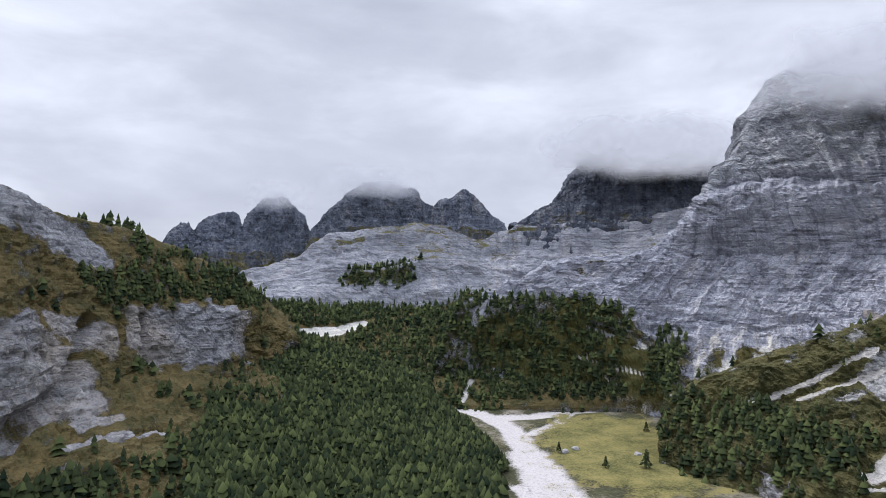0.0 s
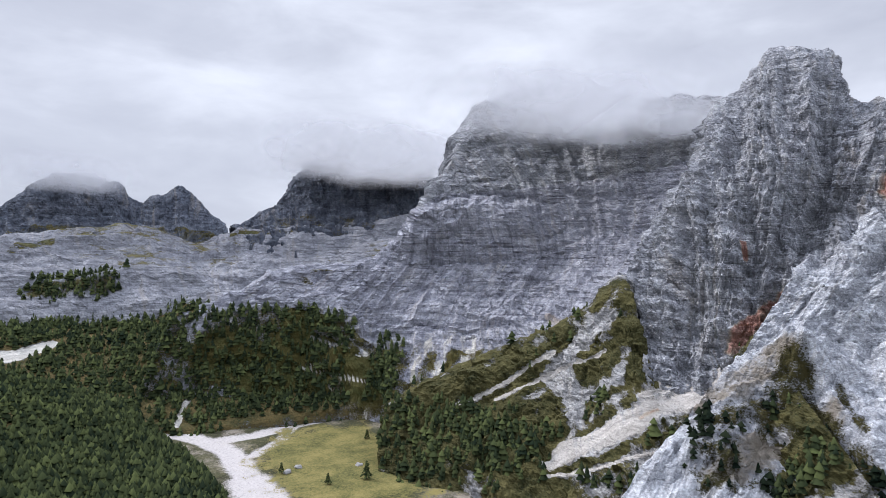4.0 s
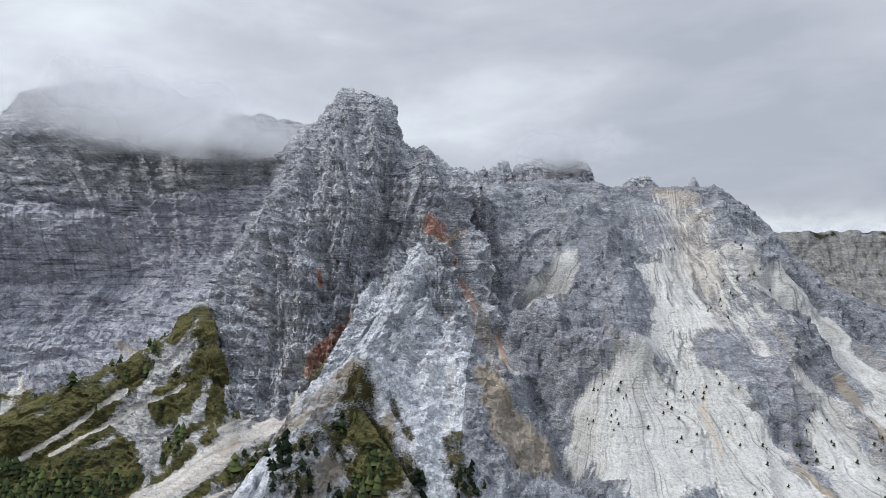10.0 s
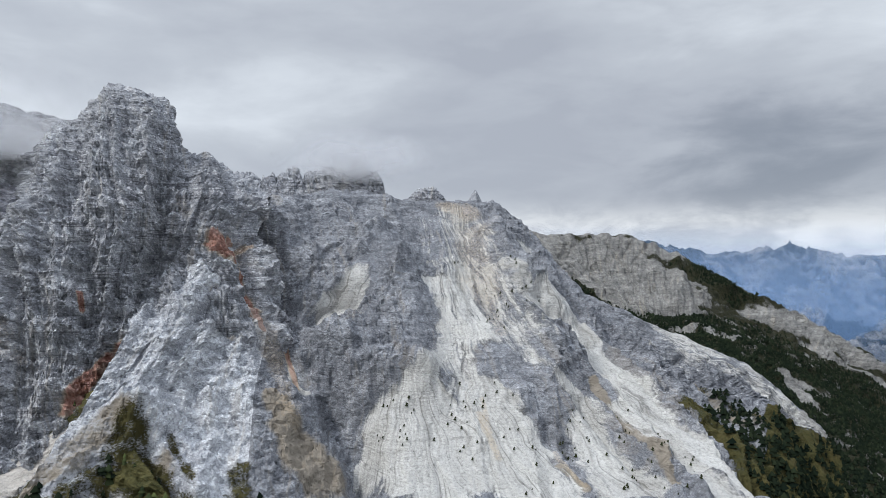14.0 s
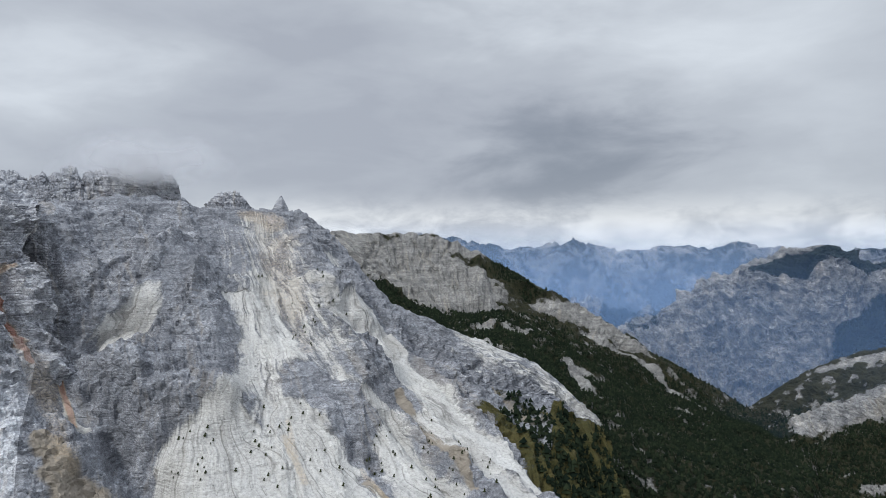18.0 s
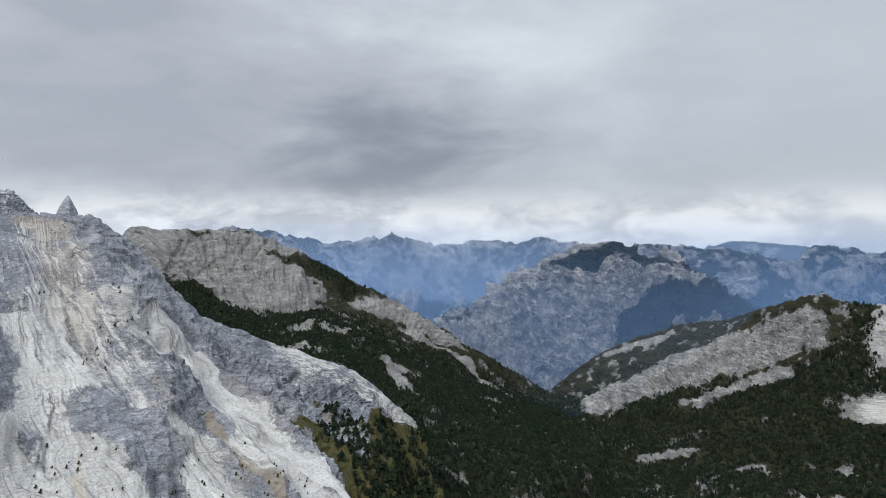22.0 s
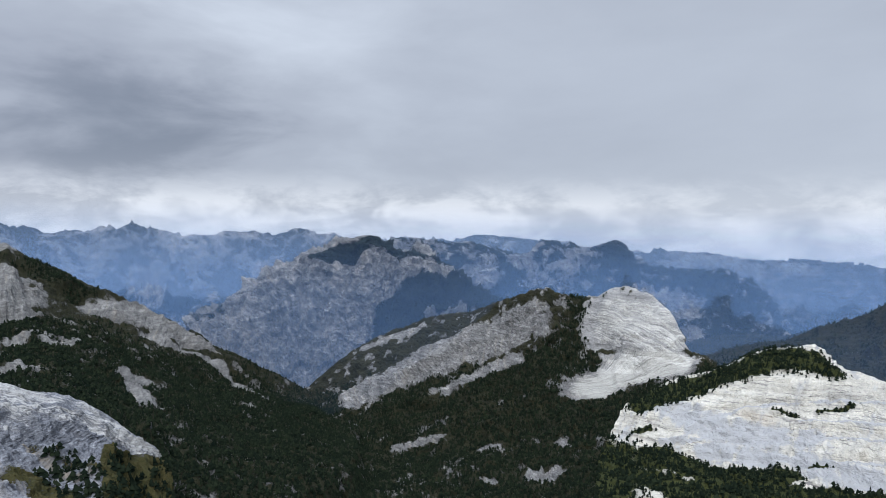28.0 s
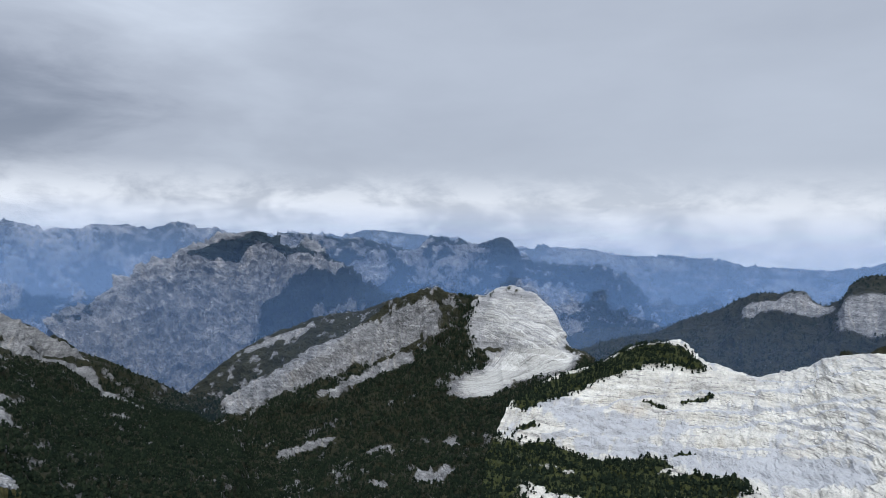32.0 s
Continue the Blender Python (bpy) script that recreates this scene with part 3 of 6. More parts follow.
            p[..., 2] += jag * teeth * np.clip(1 - np.abs(self.v) / 0.35, 0, 1)
        p = p + n * (disp + small + lift)[..., None]
        self.p, self.n, self.ribs, self.rough = p, normals_of(p), ribs, rough
        self.patch = fbm(p / (1.3 * size), 4, seed + 60)
        self.grain = fbm(p / (0.3 * size), 4, seed + 64, gain=0.6)
        # streaks that run down the slope
        run = np.stack([self.u * length / (0.13 * size), self.v * 2.2 + 0.02 * p[..., 2] / size, 0 * self.u + seed], -1) + 0.5 * fbm(p / size, 3, seed + 66)[..., None]
        self.flow = fbm(run, 4, seed + 68, gain=0.6)
        self.run = sweep + 9.0 * fbm(p / 35.0, 3, seed + 35)[..., None] * (1, 0, 0)

    def on(self, kind):
        """How strongly the marks of a kind lie on each place."""
        return self.marks.get(kind, 0.0) + 0 * self.u

    def make(self, name, material, veg=0.0, pale=0.0, rust=0.0, stain=0.0, parts=()):
        """The landform as one mesh, or as an Empty with parts: name, first and last u, first and last v, material, label."""
        z = np.zeros((*self.u.shape, 4))
        for k, m in enumerate((veg + self.on("veg") - 1.2 * self.on("rock") - 1.2 * self.on("pale"), pale + self.on("pale"), rust + self.on("rust") + 0.48 * self.on("warm"), stain + self.on("stain"))):
            z[..., k] = m
        self.veg = z[..., 0]
        if not parts:
            return new(name, grid_mesh(name, self.p, z, material, self.smooth, self.run))
        top = new(name)
        nu, nv = self.u.shape
        for part, u0, u1, v0, v1, mat, label in parts:
            a, b = round(u0 * (nu - 1)), round(u1 * (nu - 1))
            c, d = np.searchsorted(self.v[0], v0), min(nv - 1, np.searchsorted(self.v[0], v1))
            c = 0 if v0 <= 0 else c
            ob = new(part, grid_mesh(part, self.p[a:b + 1, c:d + 1], z[a:b + 1, c:d + 1], mat or material, self.smooth, self.run[a:b + 1, c:d + 1]))
            ob.parent = top
            if label:
                tagged(ob, label)
        return top

    def places(self, weight, spacing, rng):
        """Places for trees, about spacing metres apart, thinned by weight."""
        a, b, c = self.p[:-1, :-1], self.p[1:, :-1], self.p[:-1, 1:]
        area = np.linalg.norm(np.cross((b - a) * (1, 1, 0.6), (c - a) * (1, 1, 0.6)), axis=-1)
        mean = np.clip(weight[:-1, :-1], 0, 1) * area / spacing**2
        count = rng.poisson(mean)
        i, j = np.nonzero(count)
        rep = count[i, j]
        i, j = np.repeat(i, rep), np.repeat(j, rep)
        s, t = rng.random((2, len(i), 1))
        return a[i, j] + s * (b[i, j] - a[i, j]) + t * (c[i, j] - a[i, j])


def reach(p, line, n, width):
    """How far each place is from a line, measured along the slope."""
    best = np.full(p.shape[:-1], 1e9)
    for a, b in zip(line[:-1], line[1:]):
        a, b = np.array(a, float), np.array(b, float)
        d = b - a
        t = np.clip(((p - a) @ d) / (d @ d + 1e-9), 0, 1)
        gap = p - a - t[..., None] * d
        out = (gap * n).sum(-1)
        best = np.minimum(best, np.sqrt(np.maximum((gap * gap).sum(-1) - 0.9 * np.minimum(out * out, (45 + 0.4 * width) ** 2), 0)))
    return best


def band(p, wander, line, width, n):
    """A band along a line in space: 1 near it, 0 beyond its width, with soft edges."""
    best = reach(p + min(0.3 * width, 12.0) * wander[0] + min(0.2 * width, 4.0) * wander[1], line, n, width)
    x = np.clip(1.45 - 0.9 * best / (0.5 * width), 0, 1)
    return x * x * (3 - 2 * x)


def blob(x, y, cx, cy, rx, ry):
    """A soft patch: 1 at its middle, 0.5 at its rim."""
    return np.exp(-0.7 * (((x - cx) / rx) ** 2 + ((y - cy) / ry) ** 2))


def near_line(x, y, pts, width):
    """A soft band along a line: 1 on it, 0.5 at half its width."""
    best = np.full(np.shape(x), 1e9)
    for (ax, ay), (bx, by) in zip(pts[:-1], pts[1:]):
        dx, dy = bx - ax, by - ay
        t = np.clip(((x - ax) * dx + (y - ay) * dy) / (dx * dx + dy * dy + 1e-9), 0, 1)
        best = np.minimum(best, np.hypot(x - ax - t * dx, y - ay - t * dy))
    return np.exp(-0.7 * (best / (0.5 * width)) ** 2)


def fir_shape(rng, sides=5, tiers=3, full=0.0):
    """One fir of unit height: stacked ragged skirts, blunt at the top; full makes the crown rounder and fuller."""
    v, f = [], []
    for k in range(tiers):
        z0 = 0.12 + 0.72 * k / tiers
        z1 = z0 + 0.42 - 0.12 * full if k < tiers - 1 else 1.0
        r = 0.27 - 0.18 * k / tiers + full * (0.06 + 0.12 * math.sin(math.pi * (k + 0.5) / tiers))
        base = len(v)
        lean = 0.05 * (rng.random(2) - 0.5)
        for s in range(sides):
            a = 2 * math.pi * (s + 0.5 * k + 0.5 * rng.random()) / sides
            rr = r * (0.6 + 0.65 * rng.random())
            v.append((rr * math.cos(a) + lean[0], rr * math.sin(a) + lean[1], z0 + 0.12 * (rng.random() - 0.5)))
        v.append((lean[0], lean[1], min(z1, 1.0 - 0.12 * full)))
        f += [(base + s, base + (s + 1) % sides, base + sides) for s in range(sides)]
    return np.array(v), np.array(f)


def forest(name, places, height, rng, material, label, spread=0.35, plump=1.0, tiers=3, sides=5):
    """Many firs joined into one mesh."""
    shapes = [fir_shape(rng, sides, tiers, full) for full in (0.1, 0.3, 0.45, 0.6, 0.8, 0.2, 0.5, 0.9)]
    allv, allf, base = [], [], 0
    pick = rng.integers(0, len(shapes), len(places))
    for k, (sv, sf) in enumerate(shapes):
        at = places[pick == k]
        if not len(at):
            continue
        h = height * (1 + spread * rng.normal(size=len(at))).clip(0.4, 1.7)
        a = rng.random(len(at)) * 2 * math.pi
        w = h * (0.85 + 0.5 * rng.random(len(at))) * plump
        x = sv[None, :, 0] * np.cos(a)[:, None] - sv[None, :, 1] * np.sin(a)[:, None]
        y = sv[None, :, 0] * np.sin(a)[:, None] + sv[None, :, 1] * np.cos(a)[:, None]
        vv = np.stack([x * w[:, None], y * w[:, None], sv[None, :, 2] * h[:, None] - 0.08 * h[:, None]], -1) + at[:, None]
        ff = sf[None] + (np.arange(len(at)) * len(sv))[:, None, None] + base
        allv.append(vv.reshape(-1, 3))
        allf.append(ff.reshape(-1, 3))
        base += vv.shape[0] * vv.shape[1]
    v, f = np.concatenate(allv), np.concatenate(allf)
    me = bpy.data.meshes.new(name)
    me.vertices.add(len(v))
    me.vertices.foreach_set("co", v.reshape(-1).astype(np.float32))
    me.loops.add(f.size)
    me.loops.foreach_set("vertex_index", f.reshape(-1).astype(np.int32))
    me.polygons.add(len(f))
    me.polygons.foreach_set("loop_start", np.arange(0, f.size, 3, dtype=np.int32))
    me.update(calc_edges=True)
    me.materials.append(material)
    return tagged(new(name, me), label, "forest", kind="stuff")



def part(name, bm, material, parent, label=""):
    """Links a bmesh as one mesh object under a thing or a part."""
    me = bpy.data.meshes.new(name)
    bm.to_mesh(me)
    bm.free()
    me.materials.append(material)
    ob = new(name, me)
    ob.parent = parent
    if label:
        tagged(ob, label)
    return ob


def sheet(name, places, thick, material):
    """A veil of mist or haze: a grid whose thickness at each place sets how much it hides; its normals all point up, so
    it brightens like a sheet facing the sky.
    """
    nu, nv = places.shape[:2]
    zone = np.zeros((nu, nv, 4))
    zone[..., 0] = thick
    me = grid_mesh(name, places, zone, material)
    me.normals_split_custom_set_from_vertices([(0.0, 0.0, 1.0)] * (nu * nv))
    return me


# ridge, ledge and foot lines of the landforms, in metres
LEFT_HILL = (
    [(-328, 374, 61), (-295, 423, 52), (-290, 499, 35), (-269, 580, 27), (-240, 640, 4), (-212, 702, -19), (-168, 730, -70)],
    [(-308, 354, 5), (-276, 399, 7), (-275, 462, -3), (-256, 544, -17), (-219, 616, -28), (-199, 669, -39), (-163, 711, -74)],
    [(-288, 334, -34), (-258, 374, -35), (-261, 427, -29), (-245, 523, -38), (-199, 592, -43), (-187, 640, -51), (-159, 694, -78)],
    [(-273, 319, -91), (-243, 357, -95), (-233, 422, -84), (-233, 510, -85), (-192, 576, -92), (-185, 620, -93), (-146, 693, -108)],
    [(-222, 249, -118), (-197, 275, -130), (-156, 314, -136), (-132, 383, -144), (-124, 437, -145), (-94, 499, -143), (-89, 577, -145)],
)
FOREST_SPUR = (
    [(-223, 719, -55), (-143, 736, -87), (-85, 749, -109), (-25, 743, -130), (5, 686, -149), (36, 568, -149), (48, 482, -149)],
    [(-211, 602, -96), (-161, 614, -113), (-103, 625, -124), (-53, 617, -141), (-6, 569, -151), (26, 503, -152), (45, 467, -153)],
    [(-122, 298, -138), (-94, 307, -142), (-61, 314, -144), (-25, 318, -145), (5, 326, -145), (26, 356, -143), (41, 409, -143)],
)
VALLEY_TERRACE = (
    [(-287, 949, -42), (-157, 979, -49), (-72, 989, -41), (39, 931, -32), (122, 821, -46), (186, 707, -53)],
    [(-213, 860, -67), (-122, 858, -76), (-38, 846, -85), (44, 827, -92), (118, 785, -99), (237, 725, -98)],
    [(-150, 777, -115), (-63, 726, -134), (14, 693, -147), (61, 684, -145), (163, 682, -135), (265, 666, -121)],
)
ROCK_BENCH = (
    [(-361, 1067, -20), (-256, 1097, 16), (-201, 1107, 57), (-133, 1117, 68), (-15, 1124, 81), (65, 1123, 59), (114, 1118, 79), (172, 1110, 85), (302, 1082, 91), (465, 1019, 126)],
    [(-326, 1046, -28), (-230, 1071, 2), (-176, 1081, 22), (-129, 1088, 33), (-23, 1095, 41), (64, 1094, 28), (112, 1090, 34), (169, 1082, 40), (286, 1057, 46), (401, 1017, 79)],
    [(-276, 1001, -44), (-200, 1019, -25), (-130, 1031, -5), (-85, 1035, 5), (-12, 1039, 11), (61, 1037, -1), (107, 1033, 0), (178, 1024, -7), (255, 1007, 4), (359, 974, 32)],
)
SPIRES_WEST = (
    [(-548, 1252, 46), (-522, 1262, 79), (-506, 1267, 84), (-495, 1273, 63), (-489, 1274, 83), (-453, 1286, 106), (-424, 1296, 107), (-411, 1302, 73)],
    [(-524, 1199, 28), (-499, 1210, 39), (-484, 1216, 40), (-473, 1220, 35), (-468, 1222, 41), (-433, 1235, 42), (-405, 1244, 43), (-391, 1249, 44)],
    [(-500, 1125, -14), (-468, 1138, -13), (-454, 1144, -13), (-443, 1148, -13), (-438, 1150, -13), (-406, 1162, -12), (-376, 1172, -11), (-357, 1178, -11)],
)
SPIRE_MIDDLE = (
    [(-413, 1302, 68), (-399, 1304, 108), (-369, 1310, 137), (-332, 1319, 145), (-299, 1329, 117), (-287, 1334, 87), (-276, 1337, 74)],
    [(-395, 1247, 43), (-376, 1253, 44), (-351, 1261, 45), (-319, 1269, 46), (-287, 1277, 47), (-274, 1279, 48), (-259, 1283, 48)],
    [(-376, 1172, -11), (-352, 1179, -11), (-328, 1186, -10), (-299, 1194, -9), (-269, 1201, -9), (-256, 1204, -9), (-238, 1207, -8)],
)
SPIRES_EAST = (
    [(-280, 1337, 71), (-250, 1340, 112), (-208, 1343, 155), (-163, 1345, 182), (-104, 1352, 179), (-61, 1356, 170), (-46, 1358, 150), (-24, 1361, 134), (-5, 1359, 151), (19, 1359, 155), (40, 1356, 174), (67, 1357, 157), (92, 1358, 129), (126, 1358, 99)],
    [(-268, 1280, 59), (-239, 1285, 77), (-198, 1291, 96), (-155, 1296, 103), (-98, 1301, 104), (-57, 1304, 106), (-43, 1305, 100), (-22, 1305, 98), (-4, 1305, 101), (19, 1305, 102), (40, 1305, 104), (66, 1304, 100), (89, 1303, 96), (127, 1300, 88)],
    [(-260, 1203, 34), (-224, 1210, 35), (-185, 1216, 47), (-145, 1221, 48), (-91, 1226, 49), (-52, 1229, 50), (-39, 1229, 51), (-20, 1230, 51), (-2, 1230, 52), (19, 1230, 52), (39, 1229, 53), (63, 1228, 53), (84, 1227, 53), (125, 1223, 54)],
)
CLOUD_MASSIF = (
    [(125, 1222, 85), (203, 1207, 128), (219, 1201, 156), (251, 1188, 202), (284, 1174, 239), (341, 1154, 257), (415, 1132, 249), (471, 1118, 209), (507, 1112, 147)],
    [(139, 1164, 75), (194, 1153, 112), (218, 1148, 119), (257, 1139, 130), (294, 1129, 134), (340, 1115, 139), (402, 1095, 138), (454, 1075, 137), (493, 1059, 122)],
    [(133, 1109, 59), (185, 1101, 80), (209, 1096, 80), (246, 1088, 82), (282, 1080, 82), (326, 1067, 85), (385, 1047, 85), (434, 1027, 90), (470, 1011, 98)],
)
BIG_WALL = (
    [(57, 814, -35), (155, 813, 16), (257, 805, 29), (304, 797, 68), (341, 788, 116), (356, 788, 149), (375, 782, 192), (405, 765, 246), (463, 715, 261), (544, 624, 241), (597, 502, 220)],
    [(51, 798, -37), (152, 796, 7), (252, 788, 21), (301, 780, 57), (336, 771, 112), (370, 755, 117), (404, 727, 121), (437, 697, 122), (479, 658, 127), (519, 594, 134), (564, 490, 157)],
    [(46, 790, -39), (145, 788, -8), (229, 777, 4), (280, 770, 15), (328, 760, 22), (368, 732, 26), (407, 701, 31), (445, 668, 35), (476, 627, 46), (494, 574, 60), (515, 495, 90)],
    [(31, 775, -42), (99, 770, -36), (169, 758, -29), (220, 744, -46), (258, 722, -58), (305, 703, -59), (348, 675, -59), (379, 650, -55), (398, 607, -45), (421, 563, -17), (466, 496, 27)],
    [(17, 768, -45), (93, 763, -42), (165, 751, -42), (199, 708, -80), (232, 660, -126), (267, 612, -127), (300, 578, -121), (334, 548, -114), (361, 508, -104), (383, 483, -86), (412, 452, -58)],
)
PINNACLE = (
    [(423, 483, 35), (454, 476, 81), (488, 470, 136), (502, 470, 181), (519, 458, 199), (540, 440, 220), (551, 428, 234), (570, 401, 230), (578, 390, 211), (580, 377, 180), (587, 363, 172), (603, 327, 149), (610, 305, 132)],
    [(392, 468, -3), (412, 446, 28), (433, 423, 60), (445, 413, 77), (465, 395, 88), (486, 378, 100), (501, 363, 108), (514, 349, 115), (529, 339, 118), (541, 327, 116), (556, 313, 111), (579, 296, 101)],
    [(353, 404, -70), (366, 394, -67), (381, 381, -57), (399, 372, -45), (415, 364, -28), (429, 357, -15), (449, 348, 6), (467, 337, 28), (483, 327, 49), (499, 315, 69), (519, 303, 83), (551, 285, 92)],
    [(337, 387, -99), (350, 376, -97), (367, 362, -89), (386, 353, -75), (402, 346, -61), (419, 341, -49), (443, 330, -22), (461, 320, 1), (476, 310, 21), (492, 299, 44), (512, 288, 62), (547, 274, 68)],
)
SCREE_MOUNTAIN = (
    [(498, 350, 46), (538, 332, 84), (630, 317, 133), (706, 261, 147), (729, 191, 139), (745, 127, 141), (753, 75, 131), (752, 24, 78), (725, -37, 22), (739, -178, -36), (724, -257, -104)],
    [(442, 336, 8), (498, 299, 27), (552, 254, 41), (585, 198, 46), (610, 143, 46), (629, 96, 46), (624, 46, 36), (634, -6, 4), (668, -64, -14), (707, -173, -56), (721, -258, -105)],
    [(385, 334, -46), (435, 294, -38), (474, 228, -33), (494, 157, -37), (508, 100, -37), (522, 43, -40), (544, -18, -50), (567, -89, -69), (625, -85, -48), (688, -175, -74), (717, -257, -106)],
    [(318, 324, -84), (345, 261, -109), (373, 186, -119), (385, 122, -123), (398, 68, -122), (410, 14, -120), (427, -60, -111), (466, -132, -105), (515, -142, -113), (664, -178, -80), (711, -257, -109)],
)
GREEN_FLANK = (
    [(201, 572, -107), (260, 545, -72), (297, 518, -50), (332, 487, -30), (355, 467, -11), (377, 446, 15), (369, 411, -48), (380, 375, -63), (397, 349, -42), (410, 332, -21)],
    [(192, 551, -121), (240, 526, -102), (280, 498, -87), (316, 463, -70), (337, 442, -55), (355, 419, -39), (358, 383, -67), (370, 348, -75), (384, 321, -58), (392, 306, -41)],
    [(173, 507, -151), (210, 457, -148), (236, 418, -146), (260, 379, -143), (274, 345, -139), (287, 313, -134), (300, 287, -129), (316, 255, -122), (329, 224, -115), (340, 194, -108)],
)
BALD_DOME = (
    [(1949, 181, 101), (2045, 139, 157), (2099, -36, 159), (2143, -205, 153), (2127, -336, 90), (2040, -491, 3), (1923, -681, -110), (1855, -821, -202), (1785, -1101, -390)],
    [(1871, 64, 52), (1913, 33, 59), (1955, -66, 32), (1948, -186, 31), (1932, -305, 13), (1898, -456, -56), (1795, -618, -150), (1767, -782, -218), (1698, -1047, -379)],
    [(1652, 29, -29), (1719, -14, -20), (1711, -117, -66), (1703, -192, -82), (1692, -275, -75), (1663, -399, -112), (1552, -505, -187), (1599, -723, -278), (1612, -1002, -379)],
    [(944, -32, -66), (919, -79, -71), (891, -132, -76), (859, -182, -95), (875, -251, -126), (932, -330, -178), (1049, -463, -247), (1201, -677, -305), (1454, -942, -369)],
    [(613, -63, -151), (597, -94, -178), (597, -143, -183), (621, -207, -199), (674, -291, -218), (768, -408, -253), (900, -573, -286), (1037, -750, -321), (1342, -971, -378)],
)
LIMESTONE_RIDGE = (
    [(1789, -1080, -375), (1710, -1255, -232), (1558, -1381, -144), (1329, -1420, -92), (1164, -1407, -30), (1092, -1417, -10), (996, -1440, -31), (868, -1481, -20), (784, -1486, -52), (722, -1469, -126), (633, -1469, -156)],
    [(1733, -1067, -379), (1581, -1131, -343), (1424, -1210, -276), (1223, -1264, -219), (1098, -1284, -202), (1026, -1311, -150), (945, -1323, -183), (858, -1340, -199), (754, -1369, -186), (701, -1401, -168), (604, -1417, -154)],
    [(1511, -958, -412), (1314, -968, -411), (1168, -996, -394), (991, -1028, -355), (862, -1050, -327), (787, -1087, -304), (731, -1105, -282), (679, -1147, -255), (647, -1225, -240), (614, -1280, -208), (549, -1346, -171)],
    [(894, -637, -337), (773, -662, -360), (688, -705, -361), (621, -735, -345), (556, -759, -329), (521, -794, -311), (504, -843, -304), (502, -921, -292), (506, -1042, -280), (502, -1140, -253), (498, -1250, -212)],
)
WHITE_SLAB = (
    [(651, -1298, -172), (586, -1364, -148), (525, -1426, -106), (437, -1488, -88), (382, -1496, -127), (275, -1514, -151), (179, -1507, -115), (129, -1490, -82), (-60, -1424, -42)],
    [(682, -1156, -217), (592, -1210, -200), (510, -1278, -176), (414, -1342, -160), (340, -1361, -163), (255, -1356, -158), (159, -1351, -140), (97, -1339, -117), (-56, -1285, -80)],
    [(641, -1008, -274), (571, -1055, -260), (473, -1087, -246), (392, -1122, -237), (316, -1131, -222), (231, -1113, -225), (125, -1100, -212), (47, -1082, -186), (-75, -1035, -140)],
    [(506, -770, -299), (437, -814, -294), (360, -855, -286), (284, -866, -266), (210, -865, -257), (146, -839, -239), (74, -815, -217), (13, -793, -186), (-78, -770, -144)],
)
DARK_HILL = (
    [(1104, -2243, -270), (973, -2311, -224), (760, -2318, -192), (533, -2321, -103), (438, -2280, -48), (333, -2238, -29), (207, -2192, -52), (124, -2149, 23), (-25, -2155, 79)],
    [(1034, -2106, -326), (912, -2172, -278), (713, -2181, -252), (500, -2190, -170), (411, -2154, -129), (312, -2116, -114), (190, -2029, -98), (112, -1992, -55), (-27, -1952, -23)],
    [(761, -1557, -320), (668, -1602, -312), (536, -1654, -299), (383, -1701, -280), (321, -1716, -272), (249, -1730, -261), (157, -1744, -247), (91, -1751, -236), (-32, -1758, -215)],
)
FAR_TWIN = (
    [(2831, -1119, -288), (2777, -1278, -186), (2699, -1460, -55), (2599, -1640, 42), (2458, -1848, 117), (2382, -1943, 53), (2238, -2106, 6), (2137, -2198, -106), (1988, -2318, -223)],
    [(2644, -1117, -327), (2584, -1265, -286), (2512, -1415, -242), (2430, -1564, -196), (2315, -1743, -121), (2226, -1851, -146), (2107, -1986, -145), (1995, -2091, -194), (1875, -2187, -266)],
    [(2398, -1058, -464), (2304, -1200, -559), (2206, -1344, -610), (2133, -1455, -616), (2079, -1570, -533), (1994, -1693, -491), (1913, -1807, -424), (1801, -1926, -399), (1680, -2034, -394)],
)
FAR_GREEN = (
    [(2754, -2206, 102), (2416, -2571, 69), (2252, -2714, 10), (2135, -2810, 74), (1988, -2915, 52), (1840, -3011, 67), (1663, -3108, -36), (1368, -3248, -54), (1223, -3301, -113), (1074, -3334, -295)],
    [(2615, -2097, -133), (2294, -2445, -129), (2140, -2582, -125), (2028, -2674, -93), (1889, -2774, -88), (1748, -2866, -84), (1580, -2958, -134), (1299, -3090, -148), (1161, -3140, -193), (1022, -3175, -300)],
    [(2382, -1914, -488), (2088, -2232, -485), (1947, -2358, -479), (1844, -2441, -474), (1717, -2534, -467), (1588, -2618, -458), (1438, -2707, -446), (1184, -2832, -423), (1060, -2883, -410), (919, -2934, -395)],
)
FAR_RANGE = (
    [(4296, -208, 204), (4268, -537, 163), (4211, -882, 105), (4110, -1271, 165), (4025, -1519, 97), (3859, -1902, 97), (3657, -2266, 116), (3448, -2574, 60), (3102, -2982, 91), (2546, -3469, 76), (2379, -3585, 34), (2108, -3751, 38)],
    [(4050, -194, -65), (4022, -506, -70), (3966, -830, -110), (3873, -1197, -79), (3791, -1431, -116), (3635, -1791, -117), (3446, -2136, -80), (3247, -2425, -113), (2922, -2809, -105), (2398, -3269, -90), (2242, -3379, -84), (1986, -3536, -75)],
    [(3587, -170, -512), (3560, -445, -531), (3509, -733, -546), (3423, -1057, -558), (3352, -1264, -563), (3213, -1584, -566), (3045, -1888, -563), (2871, -2146, -554), (2585, -2489, -534), (2125, -2901, -489), (1987, -3001, -474), (1762, -3143, -447)],
)
